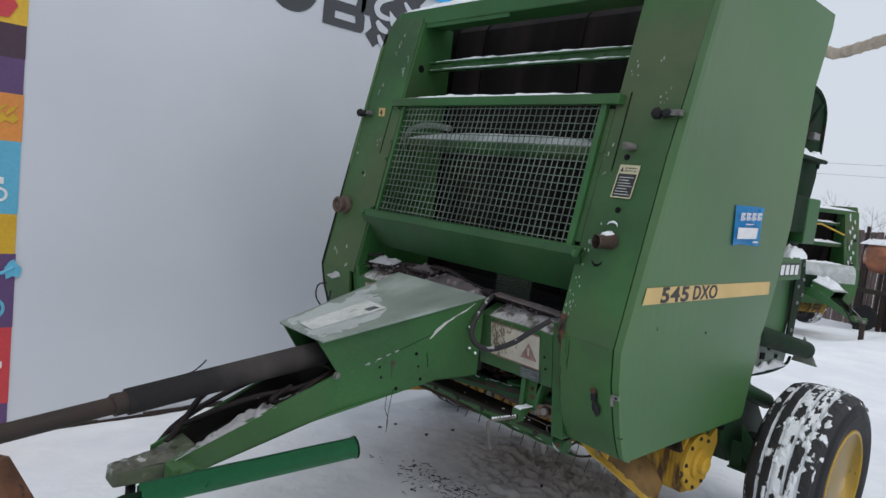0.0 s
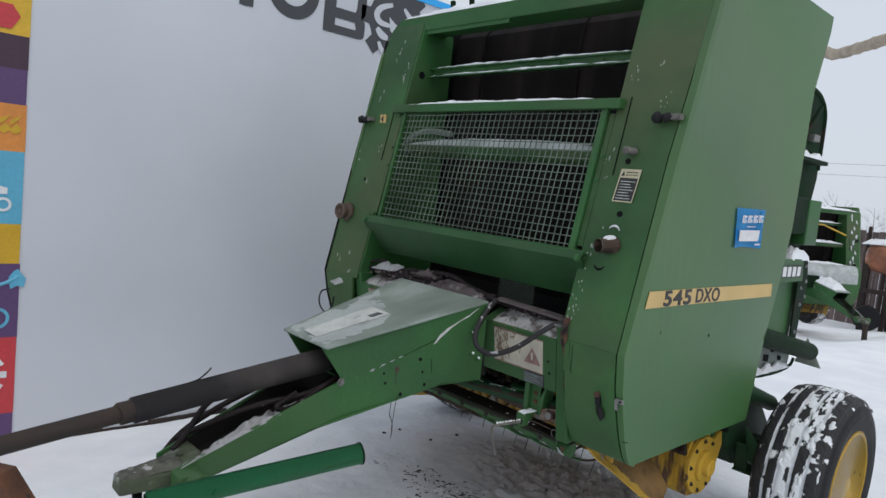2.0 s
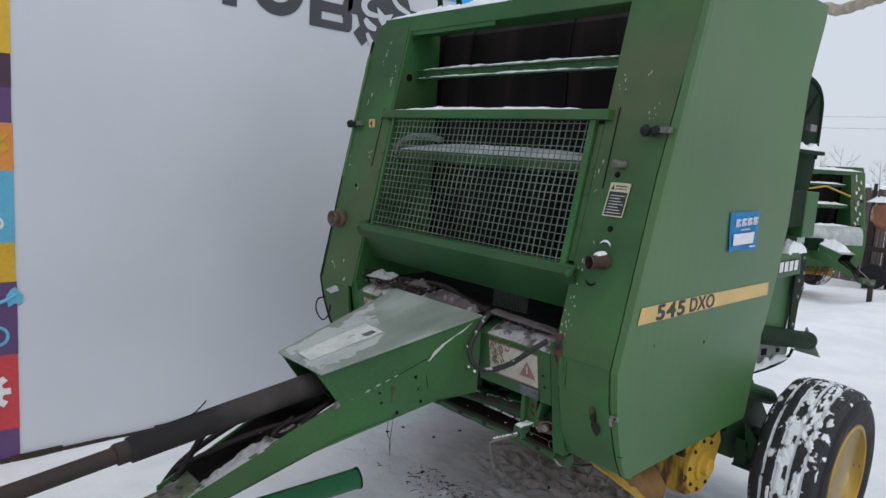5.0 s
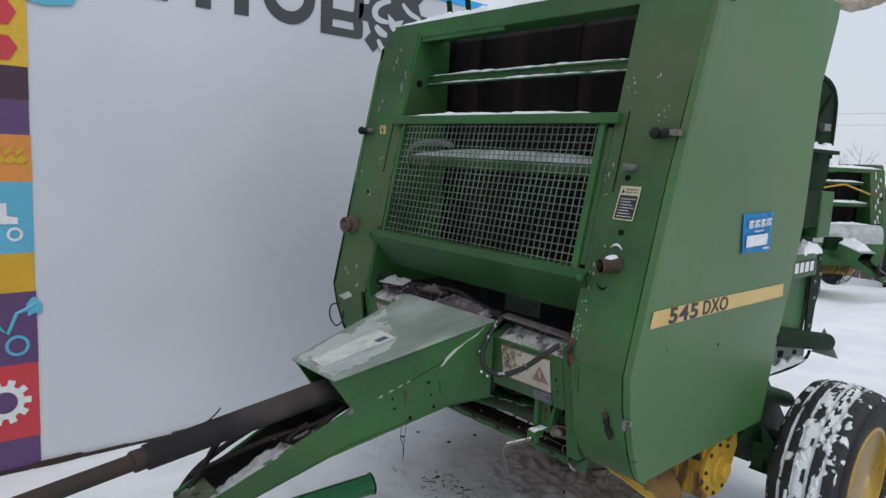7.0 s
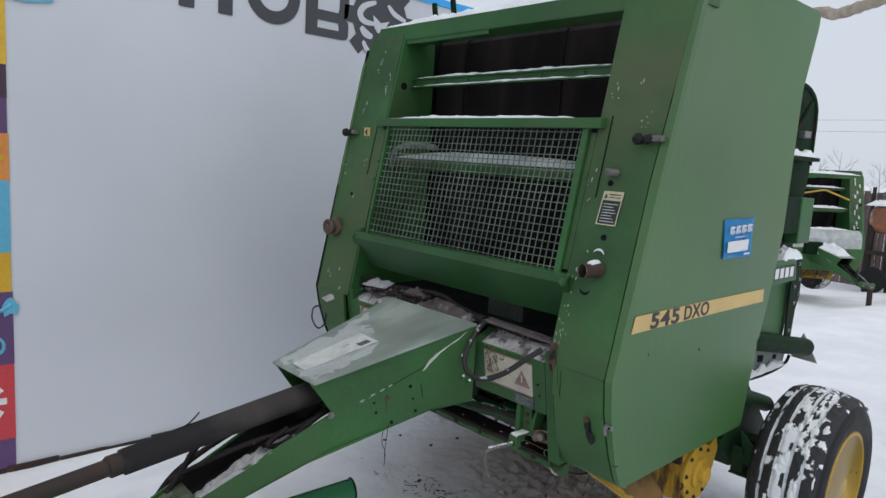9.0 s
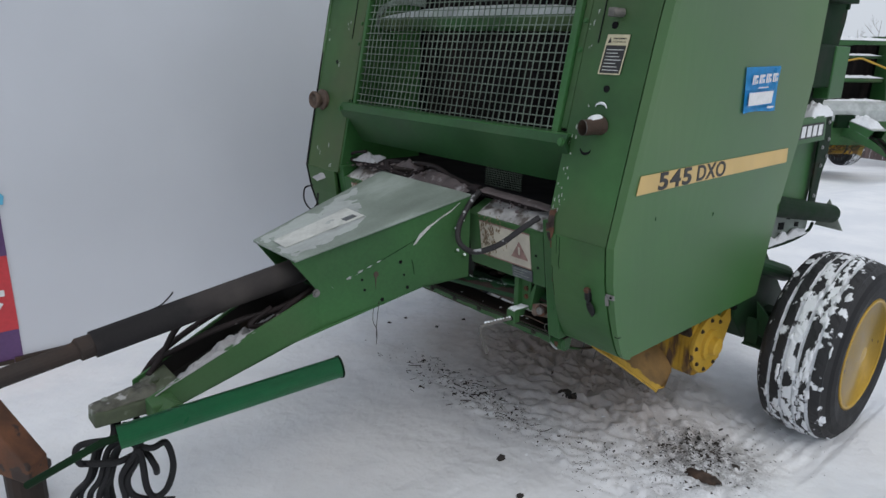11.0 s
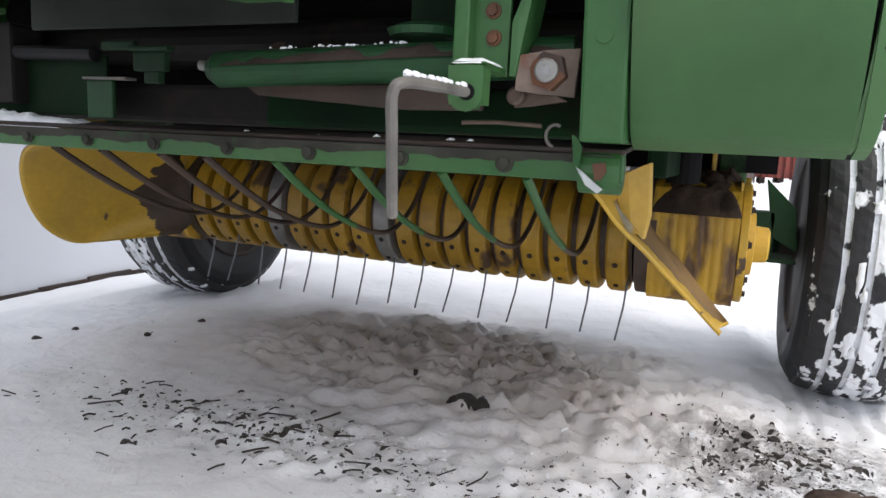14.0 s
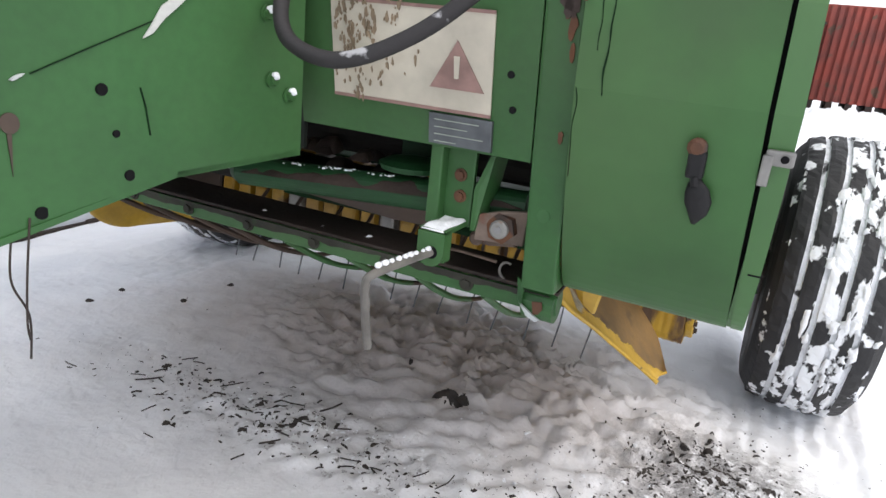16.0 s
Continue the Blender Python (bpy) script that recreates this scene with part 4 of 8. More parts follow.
    lab_bar(bm, 0.30, 0.88, 0.80, 0.84)
    lab_bar(bm, 0.30, 0.88, 0.88, 0.92)
    slab(bm, [lab_pt(0.09, 0.79), lab_pt(0.25, 0.79), lab_pt(0.17, 0.93)], (0, -0.0015, 0))
    part("printed_bars", bm, INK, lab)
    y = front_y(1.218)
    bm = tube(bmesh.new(), [(0.758, y + 0.004, 1.218), (0.754, y - 0.012, 1.2175), (0.739, y - 0.056, 1.215)], [0.028, 0.0225, 0.0215], 20, False)
    bmesh.ops.solidify(bm, geom=list(bm.faces), thickness=0.004)
    stub = part("outlet_stub", bm, DULLRUST, rs, "rusty open pipe stub")
    part("frost", lump(bmesh.new(), [(0.735, y - 0.036, 1.236), (0.757, y - 0.036, 1.236), (0.768, y - 0.002, 1.242), (0.744, y - 0.002, 1.242)], 0.014, 3, 10), ICE, stub, smooth=True)
    part("stub_bore", tube(bmesh.new(), [(0.750, y - 0.022, 1.217), (0.749, y - 0.026, 1.217)], 0.0195, 16), BLACK, stub)
    bm = tube(bmesh.new(), [(0.747 + 0.022 * math.cos(a), front_y(1.262 + 0.022 * math.sin(a)) - 0.004, 1.258 + 0.022 * math.sin(a)) for a in np.linspace(0.4, 2.6, 10)], [0.001, 0.002, 0.003, 0.0035, 0.004, 0.004, 0.0035, 0.003, 0.002, 0.001], 8)
    part("snow_crescent", bm, ICE, stub, smooth=True)
    bm = tube(bmesh.new(), [(0.724 + 0.020 * math.cos(a), front_y(1.155 + 0.020 * math.sin(a)), 1.158 + 0.020 * math.sin(a)) for a in np.linspace(3.5, 5.9, 10)], [0.001, 0.002, 0.003, 0.0035, 0.004, 0.004, 0.0035, 0.003, 0.002, 0.001], 8)
    part("cut_notch", bm, BLACK, stub, "dark curved notch")
    bm = tube(bmesh.new(), [(0.7395, y - 0.0545, 1.215), (0.7385, y - 0.0575, 1.215)], 0.0222, 20, False)
    bmesh.ops.solidify(bm, geom=list(bm.faces), thickness=0.0035)
    part("stub_rim", bm, WORN, stub, "pale worn rim")
    y = front_y(1.515)
    bm = tube(bmesh.new(), [(0.752, y, 1.520), (0.748, y - 0.018, 1.520), (0.742, y - 0.034, 1.520)], [0.012, 0.012, 0.010], 10)
    box(bm, 0.728, 0.750, y - 0.036, y - 0.012, 1.509, 1.533, 0.004)
    part("socket", bm, PINSTEEL, rs, "small grey metal fitting")
    for (xx, z) in ((0.735, 1.487), (0.752, 1.318)):
        part("hole", tube(bmesh.new(), [(xx, front_y(z) - 0.002, z), (xx, front_y(z) + 0.004, z)], 0.010, 12), BLACK, rs)
    rnd, bm = random.Random(61), bmesh.new()
    for cx, cz, rx, rz in ((0.658, 0.945, 0.012, 0.026), (0.664, 0.925, 0.010, 0.020), (0.655, 0.918, 0.008, 0.016), (0.672, 0.905, 0.006, 0.018), (0.668, 0.965, 0.004, 0.008)):
        ring = []
        for k in range(14):
            t = 2 * math.pi * k / 14
            w = 0.7 + 0.55 * rnd.random()
            ring.append((max(0.648, cx + rx * w * math.cos(t)), front_y(cz + rz * w * math.sin(t)) - 0.005, cz + rz * w * math.sin(t)))
        slab(bm, ring, (0, -0.0012, 0))
    part("rust_patch", bm, RUST, rs, "rust-eaten corner", kind="stuff")
    # left shield: round rusty cap and number tab
    ls = [o for o in bal.children if o.name.startswith("front_shield")][1]
    y = front_y(1.19)
    bm = lathe(bmesh.new(), [(-0.040, 0.001), (-0.041, 0.025), (-0.057, 0.028), (-0.060, 0.032), (-0.054, 0.037), (-0.036, 0.034), (-0.030, 0.027), (-0.022, 0.027), (-0.020, 0.038), (-0.014, 0.044), (-0.010, 0.037), (-0.006, 0.043), (0.0, 0.040)], (-0.697, y, 1.186), "y", 24)
    part("round_cap", bm, DULLRUST, ls, "round rusty cap", smooth=True)
    part("hole", tube(bmesh.new(), [(-0.640, front_y(1.345) - 0.002, 1.345), (-0.640, front_y(1.345) + 0.004, 1.345)], 0.008, 12), BLACK, ls)
    tabz = 1.632
    tab = part("number_tab", box(bmesh.new(), -0.640, -0.598, front_y(tabz) - 0.006, front_y(tabz) - 0.001, tabz - 0.018, tabz + 0.020), CREAM, ls, "cream number tab")
    lettering("4", 0.040, Matrix(((1, 0, 0, -0.632), (0, 0, -1, front_y(tabz) - 0.0065), (0, 1, 0, tabz - 0.014), (0, 0, 0, 1))), INK, tab, "numeral", 0.0008)

    bm = flecks(5, ((-0.618, 1.967, 4), (-0.55, 1.888, 5), (-0.65, 1.894, 2), (-0.54, 1.803, 4), (-0.681, 1.739, 5), (-0.686, 0.974, 4), (-0.60, 1.021, 4), (-0.57, 0.93, 4), (-0.626, 1.331, 3),
                    (-0.58, 1.492, 3), (-0.59, 1.60, 2), (-0.72, 1.45, 2)), front_y)
    part("chipped_paint", bm, CHIP, ls, "pale chips in the paint", kind="stuff")
    bm = flecks(6, ((0.67, 1.788, 3), (0.701, 1.76, 2), (0.768, 1.804, 2), (0.819, 1.696, 3), (0.811, 1.655, 3), (0.660, 1.496, 5), (0.668, 1.42, 2), (0.675, 1.202, 5), (0.672, 1.073, 3), (0.668, 1.0, 5),
                    (0.668, 0.967, 4), (0.675, 0.985, 3), (0.664, 1.035, 3), (0.668, 1.11, 2), (0.663, 1.15, 3), (0.70, 1.276, 2)), front_y, 0.0034)
    part("chipped_paint", bm, CHIP, rs, "pale chips in the paint", kind="stuff")
    # lower doors: latch, catch, bolts
    ld = [o for o in bal.children if o.name.startswith("lower_door")][0]
    bm = box(bmesh.new(), 0.798, 0.816, -0.096, -0.080, 0.724, 0.754, 0.004)
    tube(bm, [(0.808, -0.092, 0.726), (0.810, -0.094, 0.716)], 0.005, 8)
    lk = part("door_latch", leaned(bm, -0.080, door_y), RUBBER, ld, "black rubber latch")
    part("latch_cap", leaned(tube(bmesh.new(), [(0.805, -0.080, 0.757), (0.805, -0.094, 0.757), (0.805, -0.097, 0.757)], [0.010, 0.010, 0.006], 12), -0.080, door_y), RUST, lk, "rusty steel pin head")
    bm = tube(bmesh.new(), [(0.809, -0.094, 0.722), (0.813, -0.095, 0.712), (0.816, -0.095, 0.700), (0.817, -0.095, 0.688), (0.815, -0.094, 0.674)], [0.007, 0.0125, 0.0140, 0.0105, 0.002], 14)
    for v in bm.verts:
        v.co.y = -0.095 + (v.co.y + 0.095) * 0.45
    part("latch_handle", leaned(bm, -0.082, door_y), RUBBER, lk, "black leaf-shaped rubber handle", smooth=True)
    bm = box(bmesh.new(), 0.868, 0.895, -0.092, -0.084, 0.750, 0.766, 0.003)
    box(bm, 0.866, 0.876, -0.094, -0.084, 0.728, 0.760, 0.002)
    dc = part("door_catch", leaned(bm, -0.084, door_y), WORN, ld, "worn pale catch")
    part("hole", leaned(tube(bmesh.new(), [(0.886, -0.0935, 0.758), (0.886, -0.090, 0.758)], 0.004, 10), -0.084, door_y), BLACK, dc)
    for x0, z0, z1, w, seed in ((0.700, 0.893, 0.795, 0.004, 1), (0.690, 0.90, 0.84, 0.003, 5), (0.672, 0.80, 0.70, 0.0035, 9)):
        pts = []
        for k in range(12):
            z = z0 + (z1 - z0) * k / 11
            pts.append((x0 + 0.006 * noise.noise(Vector((z * 30, seed, 0))), door_y(z) - 0.0045, z))
        bm = tube(bmesh.new(), pts, [w * 0.35 * (0.4 + abs(noise.noise(Vector((k * 0.8, seed, 2))))) for k in range(12)], 6)
        part("crease", bm, DARKGREEN, ld, "dark crease in the crumpled edge")
    # posts inside the doors
    for s in (1, -1):
        X = (lambda v: v) if s > 0 else flip
        a, b = sorted((X(0.621), X(0.667)))
        p = part("post", leaned(box(bmesh.new(), a, b, 0.0, 0.07, 0.535, 0.93, 0.004), 0.0, sheet_y), GREEN, bal, "green corner post")
        bm = lathe(bmesh.new(), [(-0.0015, 0.0055), (-0.0015, 0.0085), (0.002, 0.0085), (0.002, 0.0055)], (X(0.643), sheet_y(0.640), 0.640), "y", 20)
        part("hole_rim", bm, GREEN, p)
        part("hole", tube(bmesh.new(), [(X(0.643), sheet_y(0.640) - 0.0012, 0.640), (X(0.643), sheet_y(0.640) + 0.003, 0.640)], 0.0072, 16), DARKGREEN, p)
        if s > 0:
            rnd, bm = random.Random(52), bmesh.new()
            for cx, cz, rx, rz in ((0.652, 0.900, 0.013, 0.030), (0.645, 0.915, 0.008, 0.014), (0.655, 0.862, 0.005, 0.016), (0.657, 0.835, 0.003, 0.012), (0.654, 0.74, 0.003, 0.007), (0.648, 0.878, 0.006, 0.010)):
                ring = []
                for k in range(14):
                    t = 2 * math.pi * k / 14
                    w = 0.72 + 0.5 * rnd.random()
                    ring.append((cx + rx * w * math.cos(t), sheet_y(cz + rz * w * math.sin(t)) - 0.0012, cz + rz * w * math.sin(t)))
                slab(bm, ring, (0, -0.0012, 0))
            part("rust_bloom", bm, RUST, p, "rust breaking through the paint", kind="stuff")

    # top beam, with a cover and black back sheet added to keep the chamber dark
    x0, x1 = flip(0.83), 0.90
    bm = box(bmesh.new(), x0, x1, front_y(2.1) - 0.004, front_y(2.1) + 0.13, 2.046, 2.115, 0.006)
    part("top_beam", bm, GREEN, bal, "green top beam")
    part("beam_lip", box(bmesh.new(), -0.55, 0.02, front_y(2.05) + 0.012, front_y(2.05) + 0.024, 2.030, 2.052), GREEN, bal)
    part("roof_sheet", box(bmesh.new(), flip(0.855), 0.855, 0.66, 1.17, 2.150, 2.172), DARKGREEN, bal)
    part("rear_wall", box(bmesh.new(), flip(0.855), 0.855, 0.80, 0.82, 0.50, 2.149), BLACK, bal, "black sheet shading the back of the bale chamber")
    for xx in (-0.74, -0.60):
        bm = tube(bmesh.new(), [(xx, 0.62, 2.11), (xx - 0.03, 0.60, 2.22), (xx - 0.05, 0.60, 2.32)], 0.014, 8)
        box(bm, xx - 0.035, xx - 0.005, 0.57, 0.62, 2.11, 2.25, 0.004)
        part("lift_bracket", bm, DARKGREEN, bal, "dark green lift bracket")

    # belts, side by side, running over the upper roller
    bp = ((0.62, 2.118), (0.52, 2.125), (0.43, 2.105), (0.385, 2.05), (0.375, 1.95), (0.378, 1.70), (0.385, 1.40), (0.40, 1.12), (0.44, 0.92))
    n = 6
    for k in range(n):
        w = (0.620 - flip(0.620)) / n
        a = flip(0.620) + k * w
        off = 0.004 * ((k * 5) % 3)
        part("belt", fold(bmesh.new(), [(y + off, z) for y, z in bp], a + 0.0012, a + w - 0.0012, 0.012), BELT, bal, "dark worn rubber belt")
    part("upper_roller", tube(bmesh.new(), [(flip(0.635), 0.50, 2.03), (0.635, 0.50, 2.03)], 0.075, 24), DARKRUST, bal)
    # cross bar in the upper opening
    bm = box(bmesh.new(), flip(0.645), 0.645, 0.255, 0.265, 1.848, 1.882, 0.002)
    box(bm, flip(0.645), 0.645, 0.235, 0.265, 1.879, 1.885)
    box(bm, flip(0.645), 0.645, 0.230, 0.265, 1.843, 1.849)
    cb = part("cross_bar", bm, GREEN, bal, "green channel cross bar with snow on its flanges")
    for k in range(5):
        part("bolt", bolt(bmesh.new(), (-0.35 + 0.2 * k, 0.255, 1.865), (0, -1, 0), 0.008, 0.006), GREEN, cb)
    # snowy tube behind the screen
    part("tension_tube", tube(bmesh.new(), [(-0.47, 0.165, 1.510), (0.640, 0.165, 1.510)], 0.036, 20), FRONT, bal)
    part("tube_hose", tube(bmesh.new(), spline([(-0.22, 0.16, 1.575), (-0.36, 0.15, 1.585), (-0.46, 0.14, 1.56), (-0.50, 0.14, 1.50), (-0.505, 0.15, 1.44)]), 0.013, 8), SLUSH, bal, "frosted grey hose")

    # wire screen in its frame
    zb, zt, xl, xr = 1.175, 1.655, flip(0.586), 0.598
    fr = part("screen_frame", box(bmesh.new(), flip(0.672), 0.672, front_y(1.68) - 0.034, front_y(1.68) + 0.004, 1.658, 1.692, 0.003), GREEN, bal, "green angle-iron screen frame")
    for a, b in ((xl - 0.014, xl + 0.003), (xr - 0.002, xr + 0.022)):
        ring = [(a, front_y(zb) - 0.016, zb - 0.02), (b, front_y(zb) - 0.016, zb - 0.02), (b, front_y(zt) - 0.016, zt + 0.01), (a, front_y(zt) - 0.016, zt + 0.01)]
        part("screen_upright", slab(bmesh.new(), ring, (0, 0.020, 0), 0.003), GREEN, fr)
    bm = bmesh.new()
    step, r = 0.0262, 0.0020
    nx, nz = int((xr - xl) / step), int((zt - zb) / step)
    for i in range(nx + 1):
        x = xl + i * step
        zs = np.linspace(zb, zt, 7)
        pts = [(x + 0.002 * noise.noise(Vector((i * 3.1, z * 4, 0))), front_y(z) - 0.004 + 0.006 * noise.noise(Vector((x * 3, z * 5, 2))), z) for z in zs]
        tube(bm, pts, r, 4, False)
    for j in range(nz + 1):
        z = zb + j * step
        pts = [(x, front_y(z) - 0.006 + 0.006 * noise.noise(Vector((x * 3, z * 5, 2))), z + 0.002 * noise.noise(Vector((j * 2.3, x * 4, 0)))) for x in np.linspace(xl, xr, 9)]
        tube(bm, pts, r, 4, False)
    part("wire_mesh", bm, MESHWIRE, fr, "square welded wire mesh")
    # bumper sheet under the screen
    bp2 = ((front_y(1.18) - 0.022, 1.185), (front_y(1.17) - 0.030, 1.160), (0.052, 1.028))
    # green at about three quarters: the sheet's shade is in the paint, plus grime
    bs = part("bumper_sheet", fold(bmesh.new(), bp2, flip(0.668), 0.668, 0.010), material("grimy_bumper_paint", (0.025, 0.088, 0.028), 0.5, vary=0.35, scale=3, fine=60, bump=0.02, wear=(0.026, 0.044, 0.024), wear_amount=0.4, wear_scale=4, soft=0.25, dust=(0.050, 0.080, 0.040), dust_amount=0.45, spec=0.35), bal, "green folded sheet under the screen")
    part("bumper_top", box(bmesh.new(), flip(0.668), 0.668, front_y(1.18) - 0.020, front_y(1.18) + 0.03, 1.180, 1.188), GREEN, bs)
    for xx in (0.655, flip(0.655)):
        part("bolt", bolt(bmesh.new(), (xx, front_y(1.17) - 0.030, 1.165), (0, -1, 0.2), 0.009, 0.008), GREEN, bs)

    # front cross member with its sloping shelf, either side of the drawbar
    for s in (1, -1):
        X = (lambda v: v) if s > 0 else flip
        a, b = sorted((X(0.285), X(0.620)))
        pr = ((sheet_y(0.704), 0.704), (sheet_y(0.80), 0.80), (sheet_y(0.885), 0.885), (0.045, 0.932))
        cm = part("cross_member", fold(bmesh.new(), pr, a, b, 0.008), GREEN, bal, "green sheet-steel cross member")
        sx0, sx1 = sorted((X(0.343), X(0.566)))
        sg = part("warning_sign", leaned(box(bmesh.new(), sx0, sx1, -0.0680, -0.0655, 0.752, 0.867), -0.0645, sheet_y), SIGN, cm, "stained cream warning sign with a triangle")
        yy = -0.0685
        q = 0.521 if s > 0 else flip(0.40)
        tr = part("triangle", leaned(slab(bmesh.new(), [(q - 0.036, yy, 0.777), (q + 0.036, yy, 0.777), (q, yy, 0.834)], (0, -0.0012, 0)), -0.0645, sheet_y), PALERED, sg, "faded red triangle")
        part("triangle_mark", leaned(slab(bmesh.new(), [(q - 0.003, yy - 0.0014, 0.790), (q + 0.003, yy - 0.0014, 0.790), (q + 0.004, yy - 0.0014, 0.816), (q - 0.004, yy - 0.0014, 0.816)], (0, -0.0008, 0)), -0.0645, sheet_y), SIGN, tr)
        bm = flecks(41, [(sx0 + 0.018, 0.855, 30), (sx0 + 0.030, 0.825, 30), (sx0 + 0.022, 0.795, 26), (sx0 + 0.050, 0.862, 26), (sx0 + 0.060, 0.835, 22), (sx0 + 0.040, 0.770, 18), (sx0 + 0.090, 0.864, 18),
                         (sx0 + 0.075, 0.80, 14), (sx0 + 0.12, 0.80, 4)], lambda z: sheet_y(z) - 0.0032, 0.0032)
        part("scraped_stain", bm, STAIN, sg, "brown scrapes", kind="stuff")
        for u in ((sx0, sx1, 0.749, 0.753), (sx0, sx1, 0.866, 0.870)):
            part("sign_edge", leaned(box(bmesh.new(), u[0], u[1], -0.0690, -0.0660, u[2], u[3]), -0.0645, sheet_y), PALERED, sg)
        if s > 0:
            np_ = part("number_plate", leaned(box(bmesh.new(), 0.485, 0.570, -0.0690, -0.060, 0.708, 0.746), -0.0635, sheet_y), PLATE, cm, "small dull metal data plate")
            bm = bmesh.new()
            for k, w in enumerate((0.06, 0.045, 0.066, 0.03)):
                part("plain_bar", leaned(box(bmesh.new(), 0.493, 0.493 + w, -0.0702, -0.0688, 0.738 - 0.009 * k, 0.7391 - 0.009 * k), -0.0635, sheet_y), CHIP, np_)
        for xx, z in ((0.588, 0.803), (0.593, 0.763)):
            part("hole", tube(bmesh.new(), [(X(xx), sheet_y(z) - 0.0015, z), (X(xx), sheet_y(z) + 0.006, z)], 0.0045, 10), BLACK, cm)

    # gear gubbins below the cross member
    # Beam and end coloured near black for the shade behind the cylinder
    rg = part("roller_guard", box(bmesh.new(), 0.12, 0.615, 0.142, 0.24, 0.541, 0.600, 0.008), DARKGREEN, bal, "near-black green beam")
    part("grimy_end", box(bmesh.new(), flip(0.640), 0.121, 0.157, 0.24, 0.541, 0.602, 0.008), GRIMESHADE, rg, "black end of the beam")
    bm = tube(bmesh.new(), [(0.136, 0.008, 0.607), (0.137, 0.008, 0.607), (0.150, 0.009, 0.607), (0.60, 0.062, 0.628)], [0.008, 0.014, 0.0225, 0.0235], 24)
    # Green lowered for the shade under the drawbar, with brown wear patches
    CYLINDER = material("oil_dulled_green_paint", (0.0105, 0.054, 0.018), 0.5, vary=0.35, scale=6, fine=70, bump=0.05, wear=(0.035, 0.028, 0.022), wear_amount=0.38, wear_scale=7, soft=0.2, spec=0.3)
    hc = part("hydraulic_cylinder", bm, CYLINDER, bal, "green hydraulic cylinder")
    part("rod_fitting", tube(bmesh.new(), [(0.122, 0.005, 0.612), (0.137, 0.006, 0.611)], 0.0065, 12), WORN, hc, "pale frosted fitting")
    CRUST = material("brown_crusted_dirt", (0.050, 0.036, 0.030), 0.85, vary=0.4, scale=16, fine=130, bump=0.4, wear=(0.018, 0.040, 0.018), wear_amount=0.3, wear_scale=18, soft=0.15, spec=0.2)
    part("dirt_crust", lump(bmesh.new(), [(0.165, -0.015, 0.611), (0.60, 0.034, 0.633), (0.60, 0.086, 0.638), (0.155, 0.034, 0.617)], 0.015, 2, 56), CRUST, hc, "crust of brown dirt")
    rnd, bm = random.Random(71), bmesh.new()
    for k in range(44):
        u = rnd.choice((0.06, 0.09, 0.22, 0.25, 0.30, 0.42, 0.47)) + rnd.gauss(0, 0.018)
        x, y, z = 0.22 + 0.38 * u, 0.006 + 0.048 * u + rnd.uniform(-0.006, 0.010), 0.6325 + 0.018 * u
        r = 0.0007 + 0.0014 * rnd.random() ** 2
        tube(bm, [(x - r * 1.6, y, z - 0.001), (x - r * 0.6, y, z), (x + r * 0.7, y, z), (x + r * 1.5, y, z - 0.001)], [r * 0.5, r, r * 0.9, r * 0.4], 7)
    part("frost", bm, ICE, hc, "specks of frost on the crust", kind="stuff")
    part("rust_plate", slab(bmesh.new(), [(0.150, 0.060, 0.592), (0.490, 0.075, 0.598), (0.490, 0.075, 0.568), (0.390, 0.070, 0.566), (0.170, 0.060, 0.580)], (0, 0.004, 0)), BROWN, bal, "rusty plate")
    for x0, x1, y, z0, z1 in ((-0.58, -0.44, 0.10, 0.60, 0.70), (-0.40, -0.34, 0.07, 0.56, 0.69)):
        part("mounting_block", box(bmesh.new(), x0, x1, y, y + 0.06, z0, z1, 0.006), GRIMESHADE, bal, "grimy mounting block")
    bm = tube(bmesh.new(), [(-0.60, 0.19, 0.665), (0.61, 0.19, 0.665)], 0.036, 18)
    part("feed_roller", bm, GRIMESHADE, bal, "grimy feed roller")
    # Rear roller coloured black for the shade inside
    bm = tube(bmesh.new(), [(-0.60, 0.30, 0.74), (0.61, 0.30, 0.74)], 0.055, 18)
    part("feed_roller", bm, BLACK, bal)
    bm = box(bmesh.new(), 0.008, 0.064, 0.000, 0.012, 0.604, 0.630, 0.003)
    box(bm, 0.004, 0.072, -0.004, 0.012, 0.630, 0.637, 0.002)
    box(bm, 0.028, 0.054, 0.000, 0.012, 0.588, 0.604, 0.002)
    box(bm, -0.055, 0.006, 0.004, 0.012, 0.633, 0.645, 0.002)
    part("cylinder_mount", bm, MIDGREEN, bal, "green cylinder mount")
    bm = tube(bmesh.new(), [(-0.52, 0.08, 0.648), (-0.17, 0.09, 0.640)], 0.012, 10)
    part("hydraulic_hose", bm, RUBBER, bal)
    bm = box(bmesh.new(), -0.154, -0.100, 0.060, 0.068, 0.540, 0.598, 0.003)
    part("link_plate", bm, CYLINDER, bal)
    part("link_lip", box(bmesh.new(), -0.156, -0.066, 0.054, 0.075, 0.598, 0.602, 0.001), PINSTEEL, bal, "scraped bare edge")
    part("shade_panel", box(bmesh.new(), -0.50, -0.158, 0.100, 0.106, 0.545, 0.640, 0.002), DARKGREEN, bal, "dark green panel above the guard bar")
